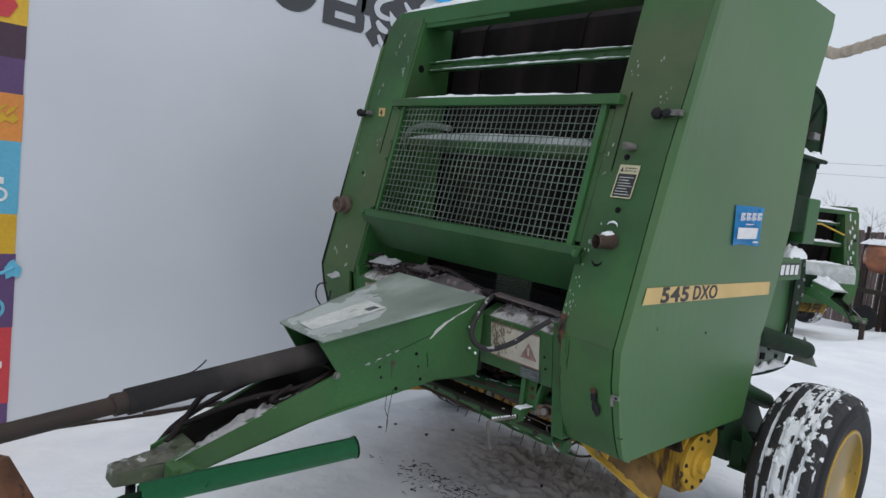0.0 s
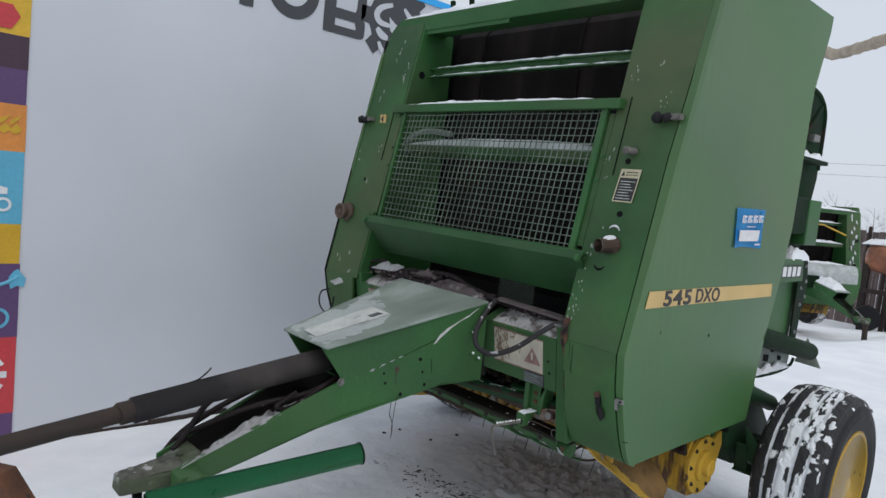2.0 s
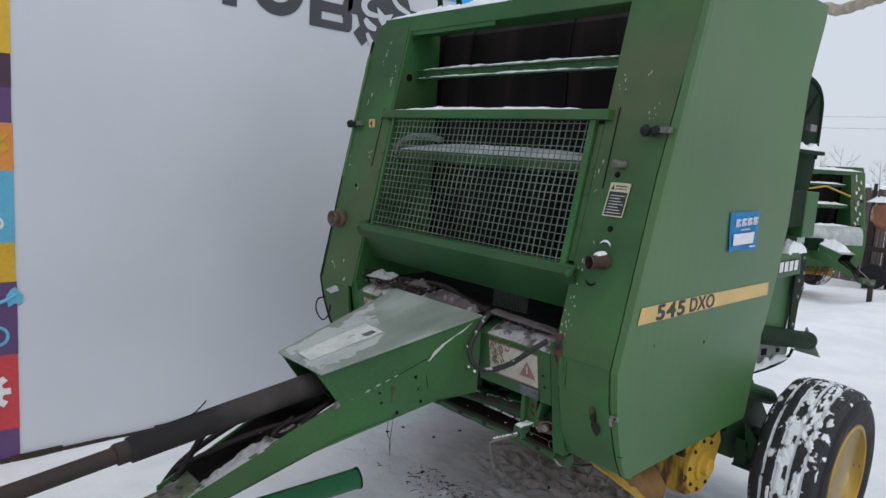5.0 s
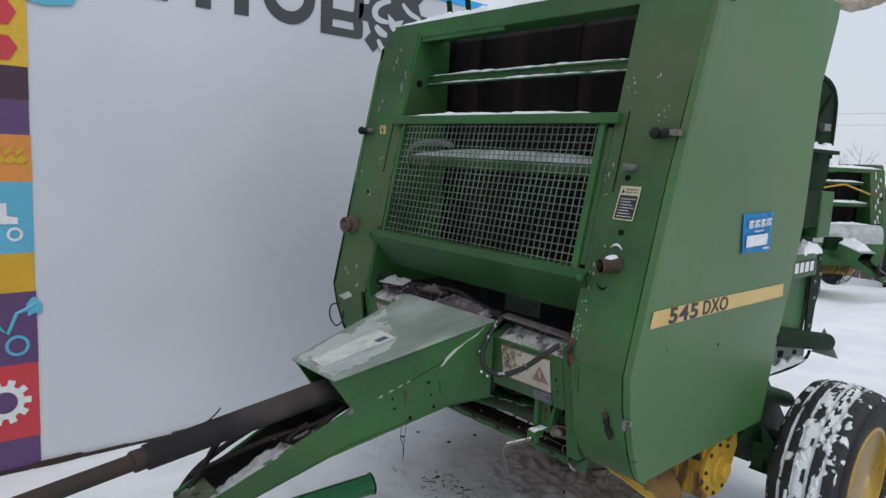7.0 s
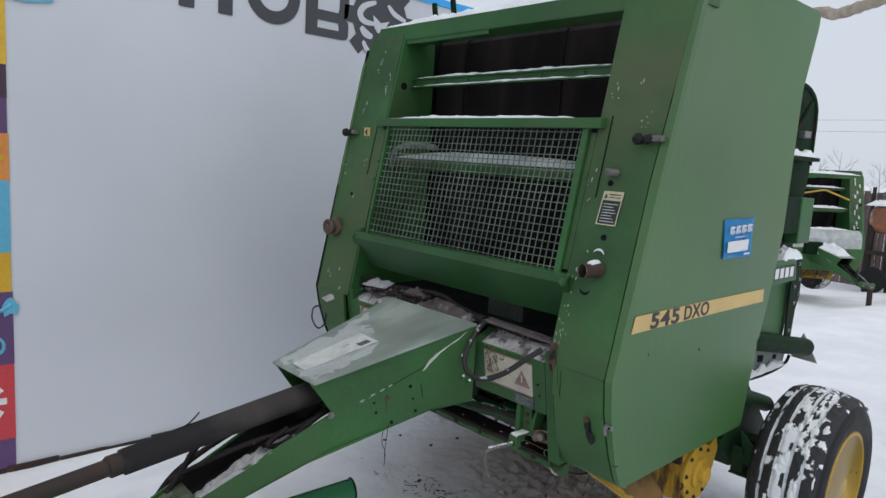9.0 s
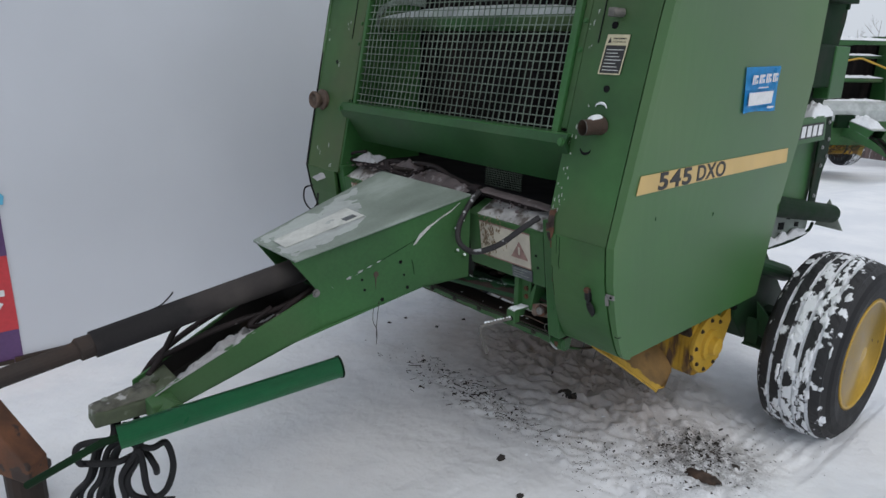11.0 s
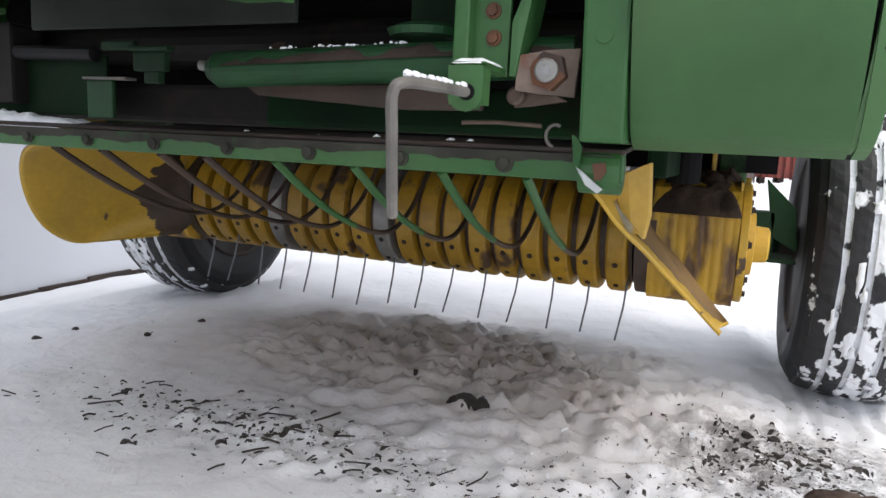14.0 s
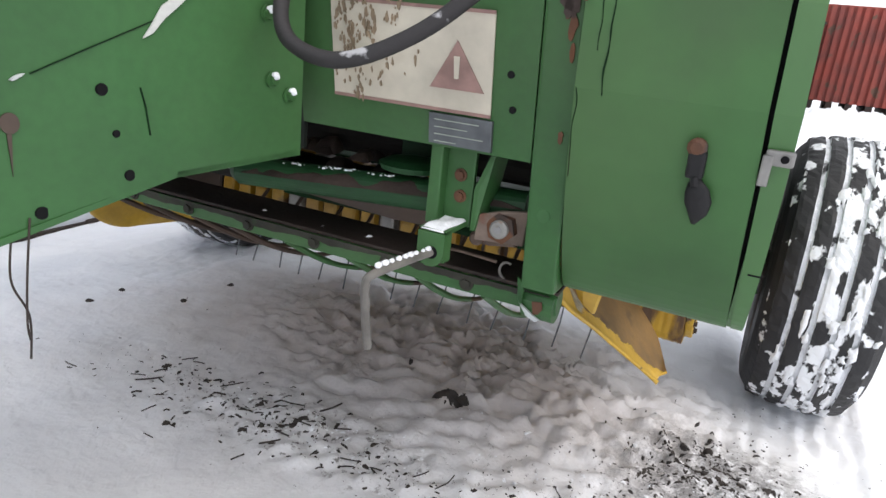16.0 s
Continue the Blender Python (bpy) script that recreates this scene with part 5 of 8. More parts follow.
    part("drawbar_web", box(bmesh.new(), flip(0.330), 0.272, 0.000, 0.008, 0.662, 0.770, 0.002), material("dusty_grey_green_web", (0.026, 0.032, 0.027), 0.75, vary=0.35, scale=7, fine=80, bump=0.1,
         wear=(0.060, 0.066, 0.058), wear_amount=0.25, wear_scale=16, soft=0.12, spec=0.2), bal, "dusty grey-green cross web of the drawbar")
    part("web_behind", box(bmesh.new(), 0.372, 0.470, 0.110, 0.116, 0.655, 0.760, 0.002), MIDGREEN, bal)
    bm = lathe(bmesh.new(), [(0.0, 0.001), (0.0, 0.046), (0.008, 0.050), (0.014, 0.036), (0.020, 0.001)], (0.421, 0.06, 0.650), "z", 24)
    part("knife_disc", bm, CYLINDER, bal, "small green disc with frost")
    rnd = random.Random(33)
    for k in range(20):
        x, y, r = rnd.uniform(0.10, 0.46), rnd.uniform(0.115, 0.20), rnd.uniform(0.010, 0.019)
        part("chaff_clump", lump(bmesh.new(), [(x, y - r, 0.596 + 0.04 * (y < 0.145)), (x + 2.4 * r, y - r, 0.596 + 0.04 * (y < 0.145)), (x + 2.2 * r, y + r, 0.600 + 0.04 * (y < 0.145)), (x, y + r, 0.600 + 0.04 * (y < 0.145))], r * 1.4, k, 9), (BARK, DARKRUST, DARKRUST)[k % 3], bal, "clump of rusty chaff", smooth=True)
    # upright bracket, snowy channel, hanger plate with its nut
    bm = box(bmesh.new(), 0.500, 0.541, 0.004, 0.012, 0.60, 0.706, 0.002)
    box(bm, 0.484, 0.502, -0.014, 0.010, 0.60, 0.706, 0.003)
    slab(bm, [(0.546, -0.004, 0.60), (0.546, 0.05, 0.60), (0.562, 0.05, 0.70), (0.562, 0.0, 0.70), (0.546, -0.004, 0.655)], (0.006, 0, 0))
    hg = part("hanger", bm, GREEN, bal, "green upright bracket")
    part("bolt", bolt(bmesh.new(), (0.524, 0.004, 0.640), (0, -1, 0), 0.006, 0.006), RUST, hg)
    part("bolt", bolt(bmesh.new(), (0.522, 0.004, 0.668), (0, -1, 0), 0.006, 0.006), RUST, hg)
    bm = box(bmesh.new(), 0.501, 0.506, -0.058, 0.02, 0.566, 0.606)
    box(bm, 0.533, 0.538, -0.058, -0.040, 0.566, 0.606)
    slab(bm, [(0.501, -0.062, 0.604), (0.501, -0.062, 0.578)] + [(0.5195 - 0.0185 * math.cos(t), -0.062, 0.576 - 0.017 * math.sin(t)) for t in np.linspace(0.25, 2.9, 9)] + [(0.538, -0.062, 0.578), (0.538, -0.062, 0.604)], (0, 0.005, 0))
    box(bm, 0.501, 0.538, -0.058, 0.02, 0.602, 0.608)
    ch = part("channel_bracket", bm, GREEN, bal, "green channel bracket")
    part("pin_hole", tube(bmesh.new(), [(0.522, -0.0633, 0.578), (0.522, -0.057, 0.578)], 0.0082, 14), BLACK, ch)
    bm = slab(bmesh.new(), [(0.550, 0.004, 0.586), (0.553, 0.000, 0.622), (0.580, 0.014, 0.629), (0.613, 0.026, 0.632), (0.608, 0.034, 0.582), (0.572, 0.018, 0.584)], (0, 0.007, 0), 0.0015)
    pl = part("hanger_plate", bm, material("worn_rusty_plate", (0.17, 0.125, 0.10), 0.7, 0.1, vary=0.4, scale=22, fine=120, bump=0.2, wear=(0.12, 0.05, 0.03), wear_amount=0.45, wear_scale=26, soft=0.12), bal, "scraped rusty bolted plate")
    part("washer", tube(bmesh.new(), [(0.583, 0.022, 0.607), (0.583, 0.008, 0.607)], 0.0205, 6), RUST, pl, "rusty hexagon nut")
    nut = part("nut", tube(bmesh.new(), [(0.583, 0.010, 0.607), (0.583, 0.002, 0.607), (0.583, 0.000, 0.607)], [0.0125, 0.0125, 0.010], 18), WORN, pl, "pale zinc nut")
    part("nut_bore", tube(bmesh.new(), [(0.583, 0.0005, 0.607), (0.583, -0.0008, 0.607)], 0.0055, 12), STEEL, nut)
    part("link_rod", tube(bmesh.new(), [(0.478, 0.04, 0.552), (0.52, 0.04, 0.5535), (0.573, 0.04, 0.551)], 0.0025, 8), DULLRUST, bal, "pale thin link rod")
    ring = [(0.588 + 0.010 * math.cos(t), 0.042, 0.541 + 0.012 * math.sin(t)) for t in np.linspace(1.0, 4.6, 16)]
    part("link_ring", tube(bmesh.new(), ring, 0.0020, 8), PINSTEEL, bal, "steel link ring")
    bm = slab(bmesh.new(), [(0.540, 0.036, 0.592), (0.552, 0.036, 0.598), (0.580, 0.036, 0.590), (0.600, 0.036, 0.578), (0.560, 0.036, 0.572), (0.540, 0.036, 0.570)], (0, 0.008, 0), 0.002)
    fk = part("fork_link", bm, DULLRUST, bal, "scraped rusty fork link")
    part("fork_knob", tube(bmesh.new(), [(0.545, 0.037, 0.582), (0.545, 0.024, 0.582), (0.545, 0.021, 0.582)], [0.010, 0.010, 0.007], 16), DULLRUST, fk)
    # cranked drop pin hanging from the channel
    bm = tube(bmesh.new(), spline([(0.522, -0.054, 0.578), (0.513, -0.12, 0.578), (0.506, -0.168, 0.576), (0.500, -0.178, 0.566), (0.494, -0.165, 0.53), (0.474, -0.120, 0.455)], 6), 0.0054, 10)
    cp = part("cranked_pin", bm, PINSTEEL, bal, "bent grey steel pin")
    rnd = random.Random(12)
    for k in range(9):
        y = -0.068 - 0.0115 * k + rnd.uniform(-0.002, 0.002)
        x, r = 0.522 - 0.16 * (-0.060 - y), rnd.uniform(0.0022, 0.0046)
        part("snow_bead", tube(bmesh.new(), [(x, y - 1.3 * r, 0.583), (x, y - 0.6 * r, 0.5838), (x, y + 0.5 * r, 0.584), (x, y + 1.2 * r, 0.583)], [r * 0.3, r, r * 0.9, r * 0.3], 7), ICE, cp)

    # pickup: guard bar with its rods, drum of steel bands, tines, side flares
    bm = slab(bmesh.new(), [(-0.56, 0.045, 0.493), (0.665, 0.045, 0.493), (0.665, 0.038, 0.522), (-0.56, 0.038, 0.522)], (0, 0.008, 0), 0.002)
    gb = part("guard_bar", bm, GREEN, bal, "green angle-iron guard bar with chipped paint")
    bm = slab(bmesh.new(), [(-0.56, 0.040, 0.523), (0.665, 0.040, 0.523), (0.665, 0.115, 0.530), (-0.56, 0.115, 0.530)], (0, 0, 0.006), 0.002)
    part("bar_ledge", bm, DARKRUST, gb, "dirt-caked upper flange")
    bm = bmesh.new()
    xs = np.linspace(-0.555, 0.655, 150)
    low = [0.5105 + 0.0035 * x + 0.006 * noise.noise(Vector((x * 9, 0, 0))) + 0.004 * noise.noise(Vector((x * 45, 2, 0))) for x in xs]
    for xa, xb, la, lb in zip(xs, xs[1:], low, low[1:]):
        fy = lambda z: 0.0372 + 0.00024 * (0.522 - z) / 0.001 - 0.0006
        slab(bm, [(xa, fy(la), la), (xb, fy(lb), lb), (xb, fy(0.5225), 0.5225), (xa, fy(0.5225), 0.5225)], (0, -0.0010, 0))
    part("dirt_film", bm, BARGRIME, gb, "film of dark dirt along the upper edge", kind="stuff")
    for k in range(8):
        bl = part("bolt", bolt(bmesh.new(), (-0.395 + 0.1325 * k, 0.041, 0.508), (0, -1, 0), 0.0075, 0.007), BARGRIME, gb, "dirty bolt head")
    part("bar_socket", tube(bmesh.new(), [(0.618, 0.055, 0.505), (0.662, 0.055, 0.505)], 0.025, 18), GREEN, gb)
    rnd = random.Random(21)
    for x, w in ((-0.50, 0.10), (-0.33, 0.06), (-0.27, 0.07), (-0.20, 0.03), (0.145, 0.012), (0.265, 0.014), (0.345, 0.012), (0.445, 0.016), (0.475, 0.012)):
        y0 = 0.050 + rnd.uniform(0, 0.012)
        y1 = y0 + rnd.uniform(0.018, 0.035)
        y1 = min(y1, y0 + 0.5 * w + 0.004)
        part("ledge_snow", lump(bmesh.new(), [(x, y0, 0.529), (x + w, y0 + 0.006, 0.529), (x + w * 0.9, y1, 0.533), (x + 0.2 * w, y1 - 0.002, 0.533)], 0.004 + 0.06 * min(w, 0.08), rnd.randrange(90), 16, 1.0, 2.2), ICE, gb, smooth=True)
    part("rust_patch", slab(bmesh.new(), [(0.634, 0.0285, 0.513), (0.648, 0.0285, 0.515), (0.650, 0.0285, 0.505), (0.645, 0.0285, 0.497), (0.638, 0.0285, 0.495), (0.636, 0.0285, 0.504)], (0, -0.001, 0)), RUST, gb)
    part("torn_flange", slab(bmesh.new(), [(0.610, 0.026, 0.543), (0.616, 0.022, 0.541), (0.624, 0.018, 0.530), (0.621, 0.020, 0.507), (0.614, 0.026, 0.512)], (0, 0.004, 0), 0.001), GREEN, gb, "torn green flange end")
    part("torn_lip", slab(bmesh.new(), [(0.617, 0.024, 0.509), (0.622, 0.020, 0.507), (0.638, 0.028, 0.493), (0.646, 0.034, 0.486), (0.640, 0.036, 0.481), (0.628, 0.028, 0.490)], (0, 0.004, 0), 0.001), SLUSHPALE, gb, "torn frosted lip")
    for k, x in enumerate((-0.221, -0.117, 0.001, 0.085, 0.205, 0.327, 0.449, 0.556)):
        sway = 0.004 * noise.noise(Vector((k * 1.9, 3, 0)))
        pts = spline([(x, 0.052, 0.494), (x + sway, 0.13, 0.447), (x + sway, 0.215, 0.406), (x, 0.325, 0.371), (x, 0.41, 0.367), (x - sway, 0.49, 0.405), (x - sway, 0.56, 0.475)], 6)
        rod = part("guard_rod", tube(bmesh.new(), pts[:16], [0.0058] * 10 + [0.0050] * 6, 8), GREEN if k > 3 else BROWN, gb, "bent guard rod")
        part("rod_tail", tube(bmesh.new(), pts[15:], 0.0046, 8), BROWN, rod, "worn brown tail")
    DY, DZ, DR = 0.73, 0.365, 0.122
    n = 19
    w = 1.085 / n
    for k in range(n):
        a = -0.475 + k * w
        grey = k in (4, 9)
        bm = lathe(bmesh.new(), [(a + 0.006, DR - 0.020), (a + 0.009, DR - 0.004), (a + 0.014, DR), (a + w - 0.014, DR), (a + w - 0.009, DR - 0.004), (a + w - 0.006, DR - 0.020)], (0, DY, DZ), "x", 40)
        band = part("drum_band", bm, WORN if grey else DRUMYELLOW, bal, "worn bare band" if grey else "yellow stripper band", smooth=False)
        for q in (3.6, 4.1):
            part("rivet", bolt(bmesh.new(), (a + w / 2, DY + DR * math.cos(q), DZ + DR * math.sin(q)), (0, math.cos(q), math.sin(q)), 0.004, 0.003), DARKRUST, band)
    part("drum_core", tube(bmesh.new(), [(-0.47, DY, DZ), (0.61, DY, DZ)], DR - 0.022, 32), BROWN, bal, "dark brown drum core")
    for k in range(15):
        x = -0.44 + k * 0.0745
        lean = 0.05 * noise.noise(Vector((k * 1.7, 0, 0)))
        pts = [(x, DY - 0.06, DZ - 0.07), (x + lean * 0.2, DY - 0.075, DZ - 0.14), (x + lean * 0.5 - 0.006, DY - 0.088, DZ - 0.205 + 0.02 * noise.noise(Vector((k * 2.9, 5, 0))))]
        part("tine", tube(bmesh.new(), pts, 0.0021, 6), PLATE, bal, "thin dark spring tine")
    for s in (1, -1):
        X = (lambda v: v) if s > 0 else flip
        if s > 0:
            edge = [(0.591, 0.20, 0.493), (0.614, 0.22, 0.465), (0.637, 0.245, 0.431), (0.670, 0.29, 0.393), (0.701, 0.335, 0.353), (0.741, 0.39, 0.303), (0.768, 0.43, 0.268), (0.779, 0.450, 0.254)]
            inner = [(0.649, 0.45, 0.503), (0.648, 0.50, 0.464), (0.646, 0.54, 0.416), (0.659, 0.57, 0.384), (0.702, 0.59, 0.339), (0.747, 0.59, 0.287), (0.770, 0.54, 0.272), (0.790, 0.475, 0.264)]
        else:
            edge = [(0.582, 0.20, 0.500), (0.650, 0.205, 0.478), (0.701, 0.23, 0.423), (0.743, 0.28, 0.348), (0.765, 0.34, 0.291), (0.766, 0.42, 0.257), (0.698, 0.52, 0.262), (0.640, 0.60, 0.272)]
            inner = [(0.578, 0.25, 0.508), (0.600, 0.34, 0.515), (0.605, 0.42, 0.508), (0.610, 0.50, 0.490), (0.615, 0.56, 0.460), (0.620, 0.60, 0.420), (0.625, 0.62, 0.375), (0.630, 0.63, 0.320)]
        bm = bmesh.new()
        rows = []
        cuts = [0, 0.03, 0.07, 0.12] + [0.12 + 0.88 * q / 44 for q in range(1, 45)]
        bow = 0.006 if s > 0 else 0.022
        for e, i in zip(spline(edge, 18), spline(inner, 18)):
            e, i = Vector((X(e.x), e.y, e.z)), Vector((X(i.x), i.y, i.z))
            rows.append([bm.verts.new(e.lerp(i, t) + Vector((0, bow * math.sin(t * math.pi), -0.004 * math.sin(min(1.0, t / 0.12) * math.pi)))) for t in cuts])
        for r, q in zip(rows, rows[1:]):
            for k in range(len(cuts) - 1):
                f = bm.faces.new((r[k], r[k + 1], q[k + 1], q[k]))
        bmesh.ops.recalc_face_normals(bm, faces=bm.faces)
        bmesh.ops.solidify(bm, geom=list(bm.faces), thickness=0.006)
        bmesh.ops.recalc_face_normals(bm, faces=bm.faces)
        bm.normal_update()
        if s > 0:
            line = [Vector(e) for e in spline(edge, 10)]
            for f in bm.faces:
                c = f.calc_center_median()
                far = min((c - e).length for e in line)
                f.material_index = 1 if far + 0.012 * noise.noise(c * 14) + 0.008 * noise.noise(c * 50) > (0.030 if f.normal.z > 0 else 0.07) and c.z < 0.46 else 0
        else:
            for f in bm.faces:
                c = f.calc_center_median()
                wear = (c - Vector((X(0.625), 0.60, 0.375))).length
                f.material_index = 1 if wear + 0.035 * noise.noise(Vector((c.x * 6, c.y * 6, c.z * 28))) + 0.014 * noise.noise(c * 55) < 0.105 else 0
        part("side_flare", bm, (YELLOW, OCHRE if s > 0 else BROWN), bal, "yellow flared gathering plate worn to brown steel", smooth=True)
        if s < 0:
            part("flare_fin", slab(bmesh.new(), [(-0.585, 0.36, 0.500), (-0.66, 0.36, 0.560), (-0.60, 0.44, 0.563), (-0.50, 0.44, 0.505)], (0, 0.006, 0), 0.002), YELLOW, bal)
        # gear housing and bearing disc
        bm = bmesh.new()
        prof = [(X(0.642), 0.001), (X(0.642), 0.118)]
        for k in range(9):
            u = 0.650 + 0.016 * k
            prof += [(X(u), 0.118), (X(u + 0.006), 0.1172), (X(u + 0.012), 0.118)]
        prof += [(X(0.796), 0.118), (X(0.796), 0.001)]
        lathe(bm, prof, (0, DY + 0.01, DZ), "x", 48)
        for v in bm.verts:
            dy, dz = v.co.y - DY - 0.01, v.co.z - DZ
            r = math.hypot(dy, dz)
            if r > 0.01:
                k = 1 / ((abs(dy) / r) ** 5 + (abs(dz) / r) ** 5) ** 0.2
                v.co.y, v.co.z = DY + 0.01 + dy * k, DZ + dz * k
        gh = part("gear_housing", bm, DIRTYELLOW, bal, "rust-streaked yellow cam housing")
        a, b = sorted((X(0.616), X(0.652)))
        part("housing_rim", lathe(bmesh.new(), [(a, 0.001), (a, 0.120), (b, 0.120), (b, 0.001)], (0, DY + 0.005, DZ), "x", 40), BROWN, gh, "mud-worn brown rim")
        a, b = sorted((X(0.797), X(0.812)))
        slab_pts = [(DY + 0.115 * math.cos(t), DZ + 0.115 * math.sin(t)) for t in np.linspace(0.9, 2 * math.pi - 0.2, 24)]
        slab_pts += [(DY + 0.15, DZ + 0.06), (DY + 0.13, DZ + 0.125)]
        part("end_plate", slab(bmesh.new(), [(a, y, z) for y, z in slab_pts], (b - a, 0, 0), 0.002), YELLOW, gh, "yellow bolted end plate")
        o = X(0.812)
        bm = lathe(bmesh.new(), [(0.0, 0.062), (s * 0.012, 0.060), (s * 0.014, 0.036), (s * 0.036, 0.034), (s * 0.040, 0.026), (s * 0.041, 0.001)], (o, DY, DZ), "x", 24)
        part("bearing_hub", bm, YELLOW, gh, "yellow bearing hub", smooth=False)
        for k in range(8):
            t = 0.9 + k * 0.72
            part("bolt", bolt(bmesh.new(), (o, DY + 0.098 * math.cos(t), DZ + 0.098 * math.sin(t)), (s, 0, 0), 0.006, 0.007), DARKRUST, gh)
        a, b = sorted((X(0.640), X(0.795)))
        part("housing_top", lump(bmesh.new(), [(a, 0.604, 0.424), (b, 0.604, 0.424), (b, 0.80, 0.482), (a, 0.80, 0.482)], 0.050, 4, 44, 0.30, 0.8), material("brown_matted_chaff", (0.060, 0.042, 0.031), 0.9, vary=0.5, scale=22, fine=160, bump=0.8, wear=(0.026, 0.021, 0.018), wear_amount=0.6, wear_scale=20, soft=0.15, spec=0.1), gh, "heap of dark chaff and dirt")
        part("cheek_plate", box(bmesh.new(), b - 0.004 if s > 0 else a, b if s > 0 else a + 0.004, 0.64, 0.86, 0.264, 0.485), YELLOW, gh, "yellow cheek plate")
        a, b = sorted((X(0.655), X(0.685)))
        part("pickup_arm", box(bmesh.new(), a, b, 0.34, 0.84, 0.492, 0.54, 0.006), DARKGREEN, bal)

    # yellow cheek beside the drum and what stands round the housing
    ring = [(0.600, 0.29, 0.470), (0.645, 0.30, 0.420), (0.662, 0.31, 0.404), (0.668, 0.31, 0.440), (0.664, 0.30, 0.515), (0.636, 0.29, 0.500)]
    part("flare_cheek", slab(bmesh.new(), ring, (0.004, 0.006, 0), 0.001), YELLOW, bal, "yellow cheek plate of the gathering flare")
    ring = [(0.600, 0.27, 0.484), (0.606, 0.27, 0.480), (0.619, 0.272, 0.461), (0.638, 0.274, 0.438), (0.658, 0.276, 0.417), (0.651, 0.276, 0.413), (0.629, 0.274, 0.430), (0.610, 0.272, 0.452), (0.600, 0.27, 0.470)]
    part("scraped_edge", slab(bmesh.new(), ring, (0.002, 0.005, 0), 0.001), material("scraped_yellow_edge", (0.42, 0.38, 0.28), 0.6, 0.1, vary=0.35, scale=24, fine=120, bump=0.15, wear=(0.42, 0.24, 0.02), wear_amount=0.5, wear_scale=22, soft=0.1), bal, "scraped pale edge of the flare")
    part("housing_post", box(bmesh.new(), 0.745, 0.800, 0.80, 0.85, 0.43, 0.56, 0.004), GREEN, bal, "green upright behind the cam housing")
    part("housing_tab", box(bmesh.new(), 0.734, 0.742, 0.74, 0.80, 0.47, 0.55, 0.002), YELLOW, bal)
    part("grease_knob", tube(bmesh.new(), [(0.69, 0.62, 0.478), (0.69, 0.62, 0.535)], 0.030, 16), BLACK, bal, "black rubber grease cover")
    ring = [(0.848, 1.0, 0.487), (0.914, 1.0, 0.423), (0.926, 1.0, 0.323), (0.870, 1.0, 0.356)]
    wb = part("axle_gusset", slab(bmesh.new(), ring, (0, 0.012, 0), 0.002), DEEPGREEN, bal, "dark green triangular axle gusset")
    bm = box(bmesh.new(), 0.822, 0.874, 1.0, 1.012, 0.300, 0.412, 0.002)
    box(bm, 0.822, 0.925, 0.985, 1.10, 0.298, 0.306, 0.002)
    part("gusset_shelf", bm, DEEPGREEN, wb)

    # drawbar: two tapering side plates, cover box, nose
    PL = ((0.320, -0.070), (0.262, -0.322), (0.190, -0.580), (0.140, -1.092))
    def plate_x(y):
        for (xa, ya), (xb, yb) in zip(PL, PL[1:]):
            if y >= yb - 1e-6:
                return xa + (xb - xa) * (y - ya) / (yb - ya)
        return PL[-1][0]
    upper = [(-0.070, 0.948), (-0.09, 0.944), (-0.30, 0.895), (-0.662, 0.801), (-0.580, 0.690)]
    loweredge = [(-1.092, 0.476), (-1.095, 0.408), (-0.66, 0.538), (-0.24, 0.655), (-0.16, 0.663), (-0.070, 0.668)]
    for s in (1, -1):
        X = (lambda v: v) if s > 0 else flip
        bm = bmesh.new()
        # plate above and below the fold line, split in strips so that it follows the taper
        st = sorted({-0.070, -0.09, -0.16, -0.24, -0.30, -0.40, -0.50, -0.58, -0.60, -0.63, -0.662, -0.80, -0.95, -1.092})
        def top(y):
            if y >= -0.58:
                return np.interp(-y, [0.07, 0.30, 0.662], [0.948, 0.895, 0.801])
            return np.interp(-y, [0.58, 1.092], [0.690, 0.476])
        def bot(y):
            return np.interp(-y, [0.07, 0.16, 0.24, 0.66, 1.092], [0.668, 0.663, 0.655, 0.538, 0.408])
        def wedge(y):
            return np.interp(-y, [0.58, 0.662], [0.690, 0.801])
        cols = []
        for y in st:
            cols.append((y, bot(y), top(y)))
        def quad(pts, t=0.008):
            slab(bm, [(X(plate_x(y)), y, z) for y, z in pts], (-s * t, 0, 0))
        for (ya, ba, ta), (yb, bb, tb) in zip(cols, cols[1:]):
            if ya < -0.581 and yb > -0.581:
                tb = 0.690
            if yb <= -0.58 and ya > -0.662 + 1e-6:
                quad([(ya, ba), (yb, bb), (yb, tb), (ya, ta)])
            elif ya >= -0.58 - 1e-6 and yb >= -0.58:
                quad([(ya, ba), (yb, bb), (yb, tb), (ya, ta)])
            else:
                quad([(ya, ba), (yb, bb), (yb, tb), (ya, ta)])
        # the cover's front cheek, cut back slantwise
        quad([(-0.58, 0.690), (-0.662, 0.801), (-0.58, np.interp(0.58, [0.30, 0.662], [0.895, 0.801]))])
        bmesh.ops.remove_doubles(bm, verts=bm.verts, dist=1e-5)
        sp = part("drawbar_plate", bm, GREEN, bal, "long tapering green drawbar side plate")
        for y, z, r in ((-0.317, 0.753, 0.0062), (-0.305, 0.708, 0.0040), (-0.293, 0.663, 0.0060), (-0.378, 0.633, 0.0066), (-0.443, 0.709, 0.0042), (-0.435, 0.674, 0.0046)):
            part("hole", tube(bmesh.new(), [(X(plate_x(y)) + s * 0.0012, y, z), (X(plate_x(y)) - s * 0.004, y, z)], r, 12), BLACK, sp)
